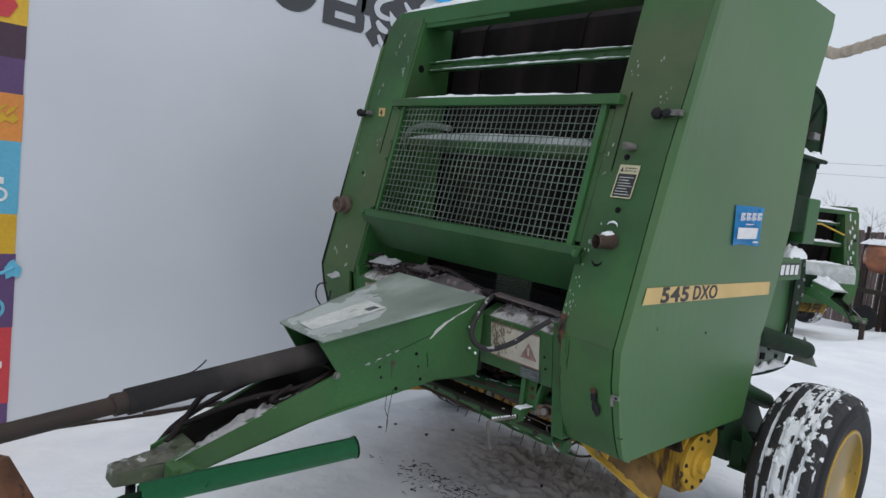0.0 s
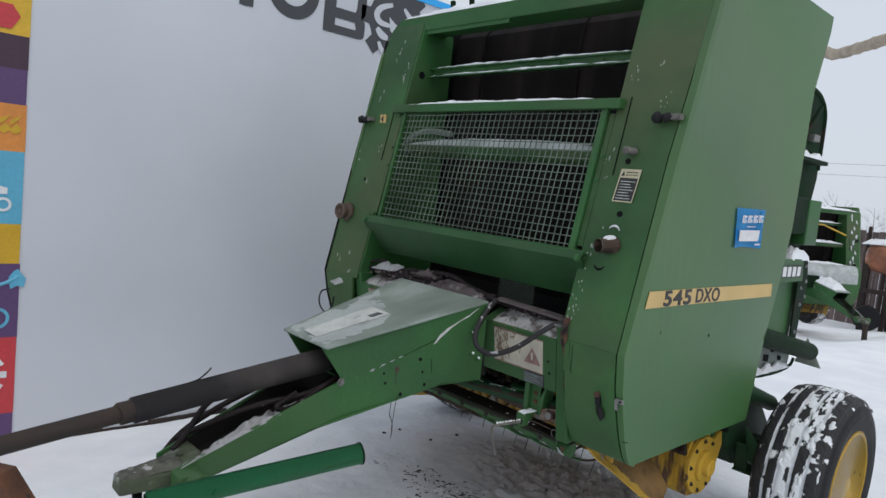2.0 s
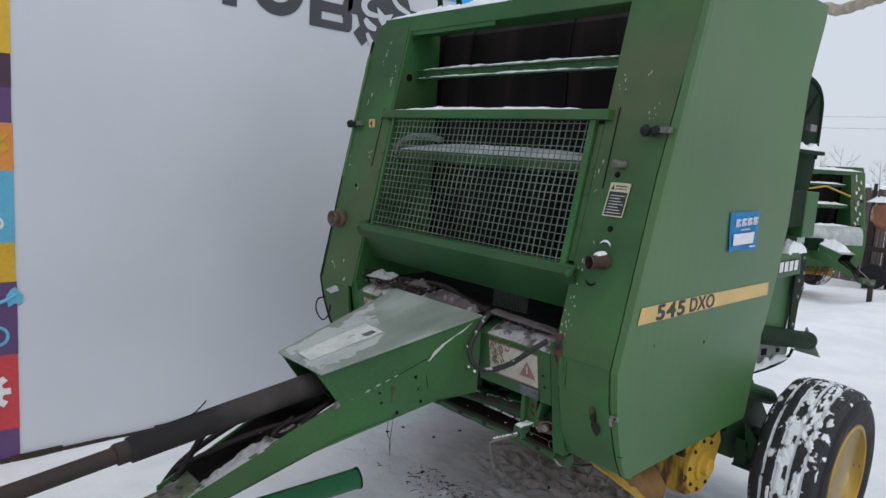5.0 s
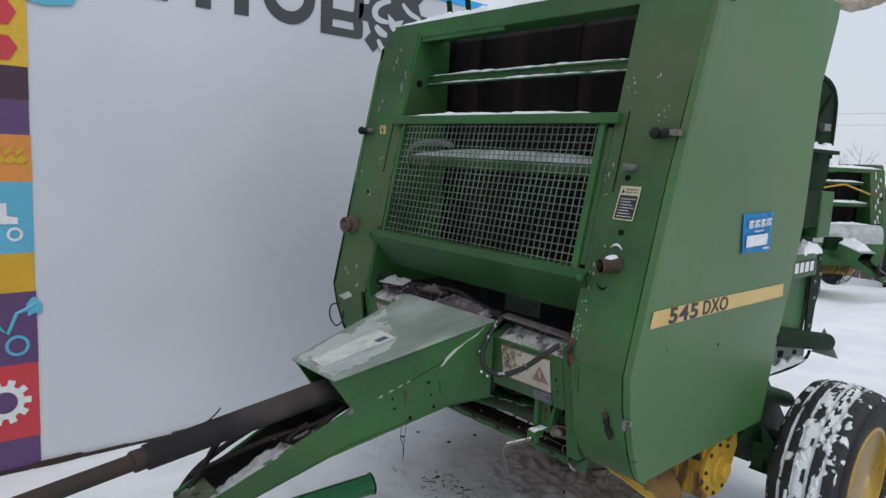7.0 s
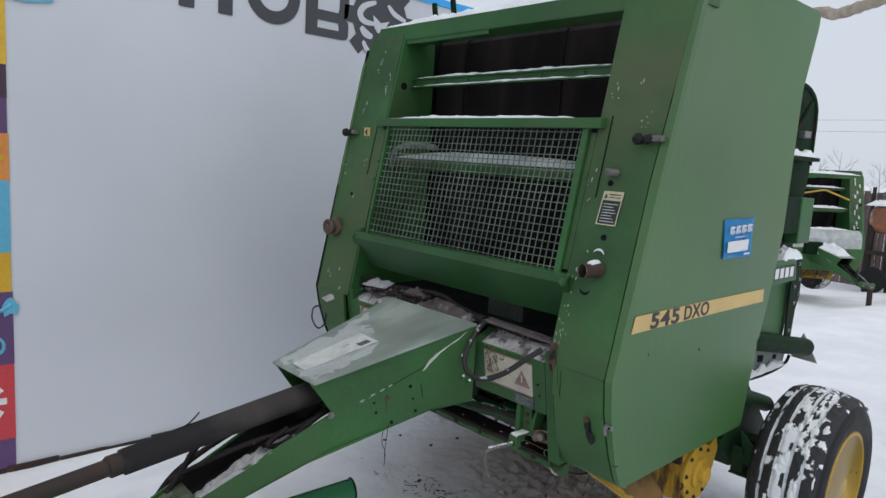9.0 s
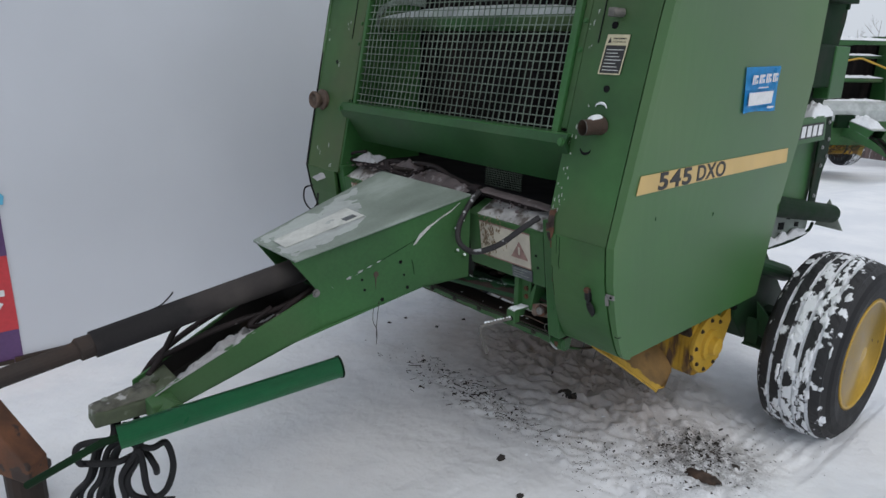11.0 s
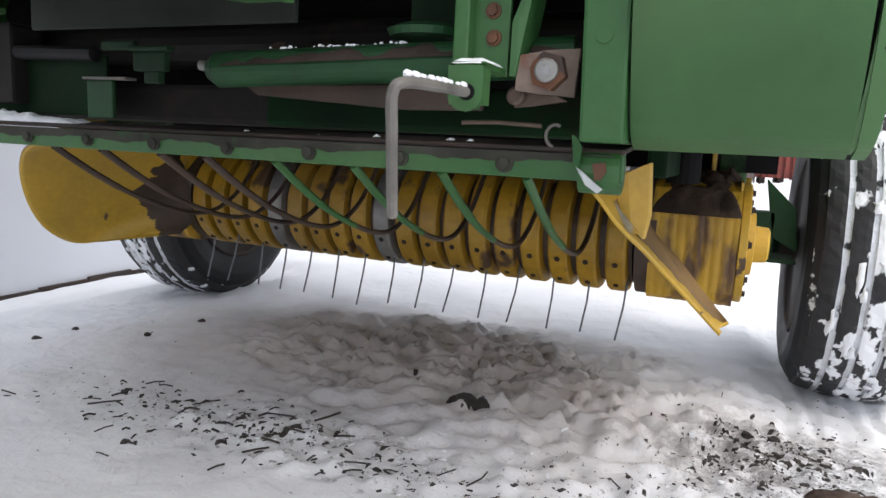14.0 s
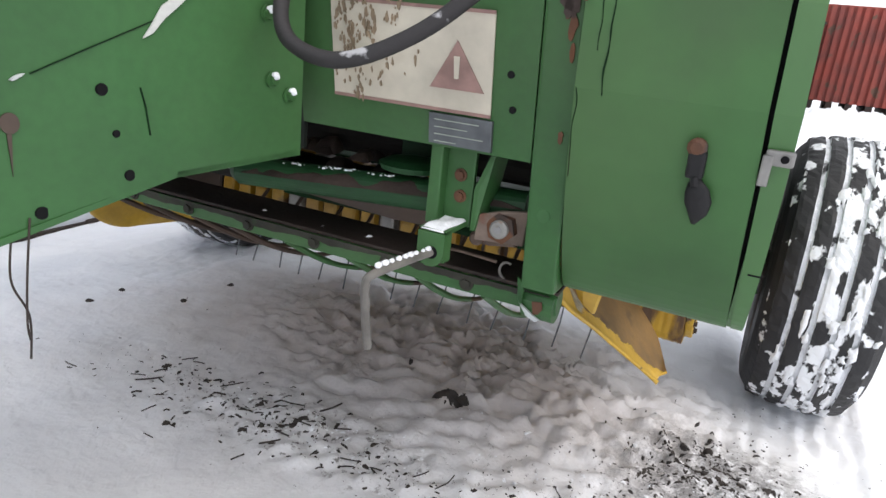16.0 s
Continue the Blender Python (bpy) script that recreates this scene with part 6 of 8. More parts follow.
        part("bolt", bolt(bmesh.new(), (X(0.190), -0.588, 0.686), (s, 0, 0), 0.009, 0.010), WORN, sp, "frosted bolt")
        px = lambda y, d=0.0: X(plate_x(y)) + s * d
        bm = slab(bmesh.new(), [(px(-0.399 + 0.008 * math.cos(a), 0.001), -0.399 + 0.008 * math.cos(a), 0.722 + 0.010 * math.sin(a)) for a in np.linspace(0, 5.9, 14)], (s * 0.0012, 0, 0))
        slab(bm, [(px(-0.402, 0.001), -0.402, 0.712), (px(-0.398, 0.001), -0.398, 0.712), (px(-0.400, 0.001), -0.400, 0.672)], (s * 0.001, 0, 0))
        part("rust_spot", bm, BROWN, sp, "round rust spot with a drip")
        # seam along the cover, packed with broken frost
        pts = [(px(y, 0.001), y, z) for y, z in ((-0.379, 0.767), (-0.322, 0.795), (-0.264, 0.822))]
        part("weld_seam", tube(bmesh.new(), pts, 0.0008, 5), DARKGREEN, sp)
        bm = slab(bmesh.new(), [(px(y, 0.001), y, z) for y, z in ((-0.110, 0.932), (-0.140, 0.908), (-0.172, 0.893), (-0.205, 0.872), (-0.226, 0.862), (-0.240, 0.848), (-0.255, 0.838), (-0.264, 0.822), (-0.276, 0.804), (-0.265, 0.810), (-0.252, 0.826), (-0.236, 0.840), (-0.214, 0.862), (-0.180, 0.884), (-0.145, 0.902))], (s * 0.0025, 0, 0), 0.001)
        part("frost", bm, PAPER, sp, "wedge of snow in the fold")
        rnd, bm = random.Random(3), bmesh.new()
        for k in range(30):
            u = rnd.choice((0.04, 0.17, 0.22, 0.40, 0.47, 0.62, 0.66, 0.84)) + rnd.gauss(0, 0.016) if k < 22 else rnd.random()
            y, z = -0.388 - 0.150 * u + rnd.gauss(0, 0.001), 0.765 - 0.069 * u + rnd.gauss(0, 0.0014)
            r = 0.0006 + 0.0020 * rnd.random() ** 2
            slab(bm, [(px(y + 2.6 * r * math.cos(a), 0.001), y + 2.6 * r * math.cos(a), z + 0.7 * r * math.sin(a) + 1.2 * r * math.cos(a)) for a in (0, 1.1, 2.0, 3.2, 4.1, 5.3)], (s * 0.0015, 0, 0))
        part("frost", bm, SLUSHPALE, sp, "broken frost along the seam", kind="stuff")
        pts = [(px(y, 0.001), y, z) for y, z in ((-0.279, 0.755), (-0.274, 0.735), (-0.270, 0.705))]
        part("fold_crack", tube(bmesh.new(), pts, 0.0010, 5), DARKGREEN, sp)
        for y, z in ((-0.101, 0.867), (-0.126, 0.841), (-0.117, 0.765), (-0.091, 0.746)):
            bl = part("bolt", bolt(bmesh.new(), (px(y), y, z), (s, 0, 0), 0.007, 0.007), GREEN, sp)
            part("snow_cap", tube(bmesh.new(), [(px(y, 0.002), y + 0.002, z + 0.004), (px(y, 0.007), y, z + 0.005), (px(y, 0.012), y - 0.001, z + 0.003)], [0.005, 0.005, 0.002], 9), ICE, bl)
        # bottom flange
        bm = bmesh.new()
        ys = [-1.09, -0.66, -0.24, -0.08]
        for ya, yb in zip(ys, ys[1:]):
            slab(bm, [(X(plate_x(ya)), ya, bot(ya)), (X(plate_x(yb)), yb, bot(yb)), (X(plate_x(yb) - 0.05), yb, bot(yb)), (X(plate_x(ya) - 0.05), ya, bot(ya))], (0, 0, 0.007))
        part("drawbar_flange", bm, GREEN, bal)
    bm = slab(bmesh.new(), [(-0.066, -0.664, 0.802), (0.206, -0.662, 0.802), (0.322, -0.070, 0.949), (flip(0.322), -0.070, 0.949)], (0, 0, 0.008), 0.003)
    cover = part("cover_plate", bm, SLUSH, bal, "green drawbar cover plate under thin frost")
    def cov(u, v, h):
        """u across, v from front to back of the cover."""
        a, b = Vector((-0.066, -0.664, 0.810)), Vector((0.206, -0.662, 0.810))
        c, d = Vector((0.322, -0.070, 0.957)), Vector((flip(0.322), -0.070, 0.957))
        return a.lerp(b, u).lerp(d.lerp(c, u), v) + Vector((0, 0, h))
    part("frost", lump(bmesh.new(), [cov(0.01, 0.00, 0.0010), cov(0.97, 0.00, 0.0010), cov(0.86, 0.46, 0.0002), cov(0.02, 0.80, 0.0002)], 0.0055, 31, 48, 0.7, 1.7), FROSTFILM, cover, "ragged film of frost")
    bm = slab(bmesh.new(), [cov(0.30, 0.05, 0.003), cov(0.62, 0.04, 0.003), cov(0.64, 0.30, 0.003), cov(0.66, 0.50, 0.003), cov(0.36, 0.51, 0.003), cov(0.35, 0.30, 0.003)], (0, 0, 0.002))
    lb = part("paper_label", bm, PAPER, cover, "torn wet paper label")
    bm = bmesh.new()
    slab(bm, [cov(0.54, 0.40, 0.0055), cov(0.62, 0.40, 0.0055), cov(0.62, 0.47, 0.0055), cov(0.55, 0.47, 0.0055)], (0, 0, 0.001))
    part("label_stain", bm, PLATE, lb)
    bm = slab(bmesh.new(), [(-0.05, -0.56, 0.68), (0.19, -0.56, 0.68), (0.28, -0.10, 0.70), (-0.14, -0.10, 0.70)], (0, 0, 0.006))
    part("drawbar_floor", bm, DEEPGREEN, bal)
    bm = slab(bmesh.new(), [(0.01, -1.08, 0.425), (0.13, -1.08, 0.425), (0.18, -0.56, 0.585), (-0.04, -0.56, 0.585)], (0, 0, 0.008))
    part("drawbar_floor", bm, GRIMESHADE, bal)
    bm = slab(bmesh.new(), [(0.035, -1.225, 0.415), (0.105, -1.225, 0.415), (0.134, -1.060, 0.425), (0.006, -1.060, 0.425)], (0, 0.004, 0.044), 0.008)
    slab(bm, [(0.0, -1.075, 0.464), (0.138, -1.075, 0.464), (0.145, -1.00, 0.492), (-0.006, -1.00, 0.492)], (0, 0, 0.008), 0.002)
    for xx, y, z in ((0.055, -1.18, 0.458), (0.085, -1.13, 0.460), (0.06, -1.045, 0.478)):
        bolt(bm, (xx, y, z), (0, 0, 1), 0.012, 0.012)
    part("hitch_nose", bm, material("mossy_worn_paint", (0.066, 0.082, 0.045), 0.65, vary=0.4, scale=14, fine=90, bump=0.3,
         wear=(0.30, 0.31, 0.29), wear_amount=0.45, wear_scale=14, soft=0.14), bal, "flaking green hitch nose crusted with frost")
    part("nose_crust", lump(bmesh.new(), [(0.040, -1.22, 0.459), (0.100, -1.22, 0.459), (0.128, -1.03, 0.478), (0.010, -1.03, 0.478)], 0.016, 27, 44, 0.9, 2.0), NOSECRUST, bal, "knobbly frozen crust on the nose")
    part("edge_frost", lump(bmesh.new(), [(0.130, -1.075, 0.483), (0.146, -1.075, 0.483), (0.170, -0.78, 0.605), (0.152, -0.78, 0.605)], 0.008, 12, 60, 0.8, 2.4), GREYSNOW, bal, "ragged frost along the plate's edge", smooth=True)
    # liner added on the far side plate's inner face, black for its shade and grime
    ys = (-0.40, -0.58, -0.80, -1.02)
    bm = bmesh.new()
    for ya, yb in zip(ys, ys[1:]):
        slab(bm, [(flip(plate_x(ya)) + 0.010, ya, bot(ya) + 0.01), (flip(plate_x(yb)) + 0.010, yb, bot(yb) + 0.01), (flip(plate_x(yb)) + 0.010, yb, float(np.interp(-yb, [0.58, 1.092], [0.684, 0.470]))), (flip(plate_x(ya)) + 0.010, ya, float(np.interp(-ya, [0.40, 0.58, 1.092], [0.76, 0.684, 0.470])))], (0.003, 0, 0))
    part("grease_film", bm, GRIMESHADE, bal, "black shade and grime on the inner face")
    # drive shaft with its guard
    bm = tube(bmesh.new(), [(0.075, -0.30, 0.790), (0.076, -0.60, 0.727), (0.098, -1.20, 0.655)], [0.043, 0.041, 0.0365], 24)
    sh = part("shaft_guard", bm, SLEEVE, bal, "black plastic drive-shaft guard", smooth=True)
    bm = tube(bmesh.new(), [(0.0975, -1.17, 0.659), (0.099, -1.235, 0.651), (0.100, -1.240, 0.650)], [0.030, 0.031, 0.026], 20)
    part("shaft_collar", bm, DARKRUST, sh, "rust-brown collar")
    bm = tube(bmesh.new(), [(0.098, -1.20, 0.655), (0.115, -1.62, 0.605), (0.128, -1.95, 0.565)], 0.024, 18)
    part("inner_shaft", bm, DARKRUST, sh, "rusty inner shaft")
    bm = tube(bmesh.new(), spline([(0.090, -1.06, 0.708), (0.087, -1.02, 0.716), (0.085, -0.997, 0.730), (0.085, -0.984, 0.742), (0.085, -0.980, 0.748)]), 0.0022, 6)
    part("chain_tab", bm, BLACK, sh)
    # hoses along the drawbar
    for pts, r in (([(0.14, -0.45, 0.72), (0.12, -0.66, 0.64), (0.10, -0.80, 0.62), (0.07, -0.92, 0.585), (-0.03, -1.02, 0.50)], 0.009),
                   ([(0.10, -0.45, 0.71), (0.145, -0.62, 0.665), (0.125, -0.72, 0.60), (0.13, -0.78, 0.612), (0.11, -0.70, 0.64)], 0.009),
                   ([(0.02, -0.50, 0.72), (-0.02, -0.80, 0.62), (-0.05, -0.98, 0.52), (-0.05, -1.06, 0.44)], 0.010)):
        part("hydraulic_hose", tube(bmesh.new(), spline(pts), r, 8), DARKHOSE, bal, "black hydraulic hose with frost", smooth=True)
    part("hydraulic_hose", tube(bmesh.new(), spline([(0.06, -0.90, 0.665), (0.02, -0.94, 0.625), (0.0, -0.965, 0.585), (-0.004, -1.00, 0.525), (0.01, -1.05, 0.48)]), 0.010, 8), DARKHOSE, bal, smooth=True)
    # parking jack, swung up along the drawbar
    p0, p1 = Vector((0.262, -1.205, 0.462)), Vector((0.372, -0.622, 0.520))
    d = (p1 - p0).normalized()
    bm = tube(bmesh.new(), [p0, p1], 0.031, 24, False)
    bmesh.ops.solidify(bm, geom=list(bm.faces), thickness=0.004)
    jk = part("jack_tube", bm, BRIGHT, bal, "bright green parking jack tube", smooth=True)
    part("jack_end", tube(bmesh.new(), [p1 - d * 0.012, p1 - d * 0.008], 0.028, 20), BRIGHT, jk)
    bm = tube(bmesh.new(), [p1 - d * 0.003, p1 + d * 0.003], 0.0335, 24, False)
    bmesh.ops.solidify(bm, geom=list(bm.faces), thickness=0.006)
    part("jack_rim", bm, DARKGREEN, jk, "dark worn rim")
    part("frost", lump(bmesh.new(), [p1 + Vector((-0.016, -0.014, 0.027)), p1 + Vector((0.010, -0.014, 0.028)), p1 + Vector((0.010, -0.002, 0.031)), p1 + Vector((-0.016, -0.002, 0.029))], 0.004, 5, 14, 0.8, 2.0), ICE, jk, smooth=True)
    part("jack_rod", tube(bmesh.new(), [p0 + d * 0.02, p0 - d * 0.04, Vector((0.13, -1.40, 0.335))], 0.010, 10), DARKGREEN, jk, "green jack rod")
    bm = tube(bmesh.new(), [(0.15, -1.06, 0.445), (0.24, -1.05, 0.455)], 0.034, 16)
    box(bm, 0.135, 0.20, -1.10, -1.03, 0.40, 0.48, 0.006)
    part("jack_mount", bm, GREEN, bal, "green jack mount")
    # looped hose by the sign and hose nest in the throat
    bm = tube(bmesh.new(), spline([(0.325, -0.035, 0.962), (0.330, -0.085, 0.925), (0.337, -0.135, 0.860), (0.370, -0.160, 0.815), (0.440, -0.160, 0.802), (0.520, -0.135, 0.840), (0.590, -0.105, 0.905), (0.625, -0.075, 0.94)]), 0.0092, 12)
    part("hydraulic_hose", bm, FROSTRUBBER, bal, "thick black looped hose", smooth=True)
    NEST = (([(-0.52, 0.0, 0.955), (-0.39, -0.005, 0.945), (-0.24, 0.0, 0.962), (-0.20, 0.0, 0.976), (-0.10, 0.0, 0.992), (0.01, 0.0, 1.001), (0.07, 0.005, 0.995), (0.14, 0.0, 0.978), (0.28, 0.0, 0.957), (0.42, 0.01, 0.940), (0.52, 0.01, 0.938), (0.63, 0.02, 0.950)], 0.0098),
            ([(-0.53, 0.03, 0.950), (-0.40, 0.02, 0.950), (-0.30, 0.0, 0.944), (-0.18, -0.01, 0.963), (-0.08, -0.015, 0.953), (0.06, -0.01, 0.966), (0.20, -0.01, 0.950), (0.29, -0.01, 0.956)], 0.0105),
            ([(-0.555, 0.0, 0.940), (-0.52, 0.0, 0.965), (-0.467, 0.0, 0.985), (-0.42, 0.0, 0.993), (-0.387, 0.0, 1.000)], 0.006),
            ([(-0.50, 0.02, 0.952), (-0.33, 0.02, 0.962), (-0.20, 0.01, 0.985), (-0.10, 0.02, 0.978), (0.0, 0.02, 0.985), (0.10, 0.02, 0.96), (0.22, 0.0, 0.955), (0.30, -0.02, 0.960)], 0.0085),
            ([(-0.21, -0.02, 0.985), (-0.205, -0.025, 0.970), (-0.17, -0.03, 0.955), (-0.05, -0.03, 0.945)], 0.009),
            ([(0.01, -0.02, 0.990), (-0.03, -0.03, 0.970), (-0.05, -0.03, 0.950)], 0.010))
    for k, (pts, r) in enumerate(NEST):
        part("hydraulic_hose", tube(bmesh.new(), spline(pts, 6), r, 10), DARKHOSE, bal, "dusty dark hydraulic hose", smooth=True)
    part("hose_band", tube(bmesh.new(), [(0.275, -0.012, 0.958), (0.30, -0.012, 0.955)], 0.019, 12), DARKHOSE, bal)
    bm = box(bmesh.new(), -0.20, -0.06, -0.01, 0.05, 0.950, 0.974, 0.008)
    tube(bm, [(-0.16, -0.02, 0.970), (-0.05, -0.015, 0.976)], 0.012, 10)
    part("valve_block", bm, DARKRUST, bal, "dirty hydraulic valve block")
    # small piece of wire net far inside the throat
    bm = bmesh.new()
    for q in range(22):
        x = 0.165 + 0.008 * q
        tube(bm, [(x, 0.15, 0.930), (x + 0.006, 0.15, 1.02)], 0.0011, 4)
    for q in range(12):
        z = 0.932 + 0.008 * q
        tube(bm, [(0.160, 0.149, z), (0.345, 0.149, z + 0.003)], 0.0011, 4)
    part("wire_net", bm, MESHWIRE, bal, "fine wire net")
    # black sheet laid in as the shade at the bottom of the throat
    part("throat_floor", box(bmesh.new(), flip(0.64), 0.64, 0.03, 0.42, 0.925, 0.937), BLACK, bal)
    part("hose_ring", tube(bmesh.new(), spline([(-0.675, -0.09, 0.82), (-0.725, -0.10, 0.80), (-0.735, -0.10, 0.745), (-0.69, -0.095, 0.71), (-0.645, -0.09, 0.74), (-0.640, -0.085, 0.79)]), 0.0038, 6), RUBBER, bal, "thin black hose ring")
    for pts in ([(0.235, -0.40, 0.63), (0.238, -0.41, 0.57), (0.246, -0.40, 0.53), (0.250, -0.405, 0.485)], [(0.245, -0.39, 0.63), (0.248, -0.40, 0.57), (0.250, -0.405, 0.525), (0.249, -0.403, 0.505)]):
        part("twine_end", tube(bmesh.new(), spline(pts), 0.0012, 5), DARKRUST, bal, "frayed twine end")

    # axle, wheels
    part("axle", box(bmesh.new(), flip(0.90), 0.90, 1.15, 1.25, 0.30, 0.40, 0.01), DARKGREEN, bal)
    for s in (1, -1):
        X = (lambda v: v) if s > 0 else flip
        ring = [(X(0.70), y, z) for y, z in ((0.93, 0.60), (1.13, 0.66), (1.19, 0.585), (1.30, 0.49), (1.40, 0.395), (1.40, 0.23), (1.295, 0.21), (1.134, 0.295), (1.04, 0.30), (0.925, 0.42))]
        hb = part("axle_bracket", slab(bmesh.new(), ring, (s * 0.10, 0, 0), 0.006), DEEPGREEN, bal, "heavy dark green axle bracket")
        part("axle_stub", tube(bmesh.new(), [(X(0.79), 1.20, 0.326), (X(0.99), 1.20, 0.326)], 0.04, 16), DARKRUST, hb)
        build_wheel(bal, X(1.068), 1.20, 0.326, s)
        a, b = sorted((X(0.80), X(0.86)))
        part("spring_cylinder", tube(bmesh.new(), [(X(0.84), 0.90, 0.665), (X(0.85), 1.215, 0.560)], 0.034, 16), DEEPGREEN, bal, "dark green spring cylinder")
        part("cylinder_cap", tube(bmesh.new(), [(X(0.85), 1.205, 0.563), (X(0.85), 1.235, 0.553)], 0.029, 16), RUBBER, bal)

        # tailgate flank, lamp arm, plates behind the side panel
        gx = X(0.775)
        flank = [(0.86, 2.02), (1.25, 1.975), (1.397, 1.952), (1.50, 1.928), (1.56, 1.885), (1.584, 1.82), (1.586, 1.56), (1.54, 1.42), (1.49, 1.22), (1.515, 1.03), (1.47, 0.82), (1.40, 0.76), (0.90, 0.70)]
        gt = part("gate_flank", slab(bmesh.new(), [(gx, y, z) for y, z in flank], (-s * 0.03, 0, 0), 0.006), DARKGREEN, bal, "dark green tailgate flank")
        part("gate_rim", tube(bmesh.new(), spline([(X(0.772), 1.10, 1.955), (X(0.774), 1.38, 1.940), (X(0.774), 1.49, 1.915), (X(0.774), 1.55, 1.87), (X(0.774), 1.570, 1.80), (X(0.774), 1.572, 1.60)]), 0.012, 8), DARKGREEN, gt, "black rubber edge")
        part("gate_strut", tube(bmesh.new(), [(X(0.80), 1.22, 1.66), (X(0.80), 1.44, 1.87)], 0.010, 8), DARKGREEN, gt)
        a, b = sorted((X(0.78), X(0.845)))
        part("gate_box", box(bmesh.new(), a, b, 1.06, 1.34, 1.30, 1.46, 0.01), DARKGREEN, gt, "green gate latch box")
        a2, b2 = sorted((X(0.79), X(0.85)))
        part("gate_latch", box(bmesh.new(), a2, b2, 1.335, 1.475, 1.255, 1.455, 0.006), GREEN, gt, "pale green latch plate")
        part("gate_ledge", box(bmesh.new(), a, b, 1.10, 1.49, 1.615, 1.632, 0.004), DARKGREEN, gt)
        part("gate_clip", box(bmesh.new(), min(X(0.78), X(0.81)), max(X(0.78), X(0.81)), 1.38, 1.45, 1.715, 1.745, 0.004), WORN, gt)
        ring = [(X(0.815), y, z) for y, z in ((0.95, 1.20), (1.40, 1.20), (1.43, 0.98), (1.40, 0.80), (0.95, 0.80))]
        part("gate_cheek", slab(bmesh.new(), ring, (-s * 0.02, 0, 0), 0.004), GREEN, gt, "green lower cheek of the tailgate")
        ring = [(X(0.838), y, z) for y, z in ((1.36, 1.21), (1.438, 1.21), (1.475, 1.10), (1.480, 1.01), (1.445, 0.95), (1.435, 0.80), (1.37, 0.80))]
        part("gate_strip", slab(bmesh.new(), ring, (-s * 0.008, 0, 0), 0.002), DARKGREEN, gt)
        for y, z in ((1.40, 0.86), (1.415, 0.985), (1.46, 1.02), (1.40, 1.06), (1.45, 1.09), (1.425, 1.16), (1.39, 1.19)):
            part("bolt", bolt(bmesh.new(), (X(0.839), y, z), (s, 0, 0), 0.006, 0.006), STEEL, gt)
        nm = part("name_plate", slab(bmesh.new(), [(X(0.858), 0.98, 1.090), (X(0.858), 1.355, 1.097), (X(0.858), 1.335, 1.194), (X(0.858), 0.98, 1.192)], (-s * 0.01, 0, 0), 0.002), GREEN, gt, "green plate with plain white bars on black")
        if s > 0:
            part("plate_field", slab(bmesh.new(), [(0.8595, 1.030, 1.112), (0.8595, 1.322, 1.116), (0.8595, 1.318, 1.170), (0.8595, 1.030, 1.166)], (0.002, 0, 0)), INK, nm)
            for k in range(5):
                y0 = 1.058 + 0.052 * k
                part("plain_bar", slab(bmesh.new(), [(0.862, y0, 1.119), (0.862, y0 + 0.036, 1.120), (0.862, y0 + 0.036, 1.162), (0.862, y0, 1.161)], (0.001, 0, 0)), WHITEINK, nm)
        # lamp arm and reflector
        bm = tube(bmesh.new(), [(X(0.850), 0.96, 0.880), (X(0.832), 1.655, 0.744)], 0.041, 20, False)
        bmesh.ops.solidify(bm, geom=list(bm.faces), thickness=0.004)
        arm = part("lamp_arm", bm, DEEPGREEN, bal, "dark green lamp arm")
        ring = [(X(0.762), 1.69, 0.674), (X(0.882), 1.69, 0.668), (X(0.806), 1.69, 0.802)]
        part("reflector_back", slab(bmesh.new(), ring, (0, 0.006, 0)), CHIP, arm, "grey back of a triangular reflector")
        ring = [(X(0.800), y, z) for y, z in ((1.00, 0.70), (1.14, 0.682), (1.30, 0.676), (1.42, 0.682), (1.49, 0.695), (1.50, 0.735), (1.36, 0.785), (1.10, 0.830), (1.00, 0.835))]
        gl = part("gate_linkage", slab(bmesh.new(), ring, (-s * 0.006, 0, 0), 0.001), SLUSH, bal, "frosted grey gate link plate")
        edge = spline([(X(0.815), 1.00, 0.690), (X(0.815), 1.14, 0.678), (X(0.815), 1.30, 0.674), (X(0.815), 1.42, 0.680), (X(0.815), 1.49, 0.694), (X(0.815), 1.515, 0.720)])
        part("link_rim", tube(bmesh.new(), edge, 0.007, 8), DARKGREEN, gl, "dark lower rim")
        part("snow_fill", lump(bmesh.new(), [(X(0.800), 1.02, 0.695), (X(0.826), 1.02, 0.690), (X(0.826), 1.47, 0.688), (X(0.800), 1.47, 0.700)][::s], 0.030, 15, 28, 0.8, 1.4), ICE, gl, "snow caught in the rim", smooth=True)
        for y, z, w, h in ((1.10, 0.765, 0.03, 0.040), (1.20, 0.735, 0.05, 0.030), (1.27, 0.770, 0.03, 0.016), (1.36, 0.725, 0.035, 0.020)):
            part("slot", slab(bmesh.new(), [(X(0.8003), y, z), (X(0.8003), y + w, z - 0.006), (X(0.8003), y + w, z + h - 0.006), (X(0.8003), y, z + h)], (s * 0.003, 0, 0)), BLACK, gl)
    # curved sheet of the tailgate between its flanks
    bm = fold(bmesh.new(), ((0.82, 2.02), (1.25, 1.962), (1.48, 1.915), (1.555, 1.87), (1.572, 1.80), (1.570, 1.56), (1.52, 1.40), (1.47, 1.22), (1.49, 1.03), (1.45, 0.83), (1.38, 0.775), (0.90, 0.71)),
              flip(0.745), 0.745, -0.006)
    part("gate_shell", bm, DARKGREEN, bal, "dark green curved tailgate sheet")
    return bal


baler = build_baler()


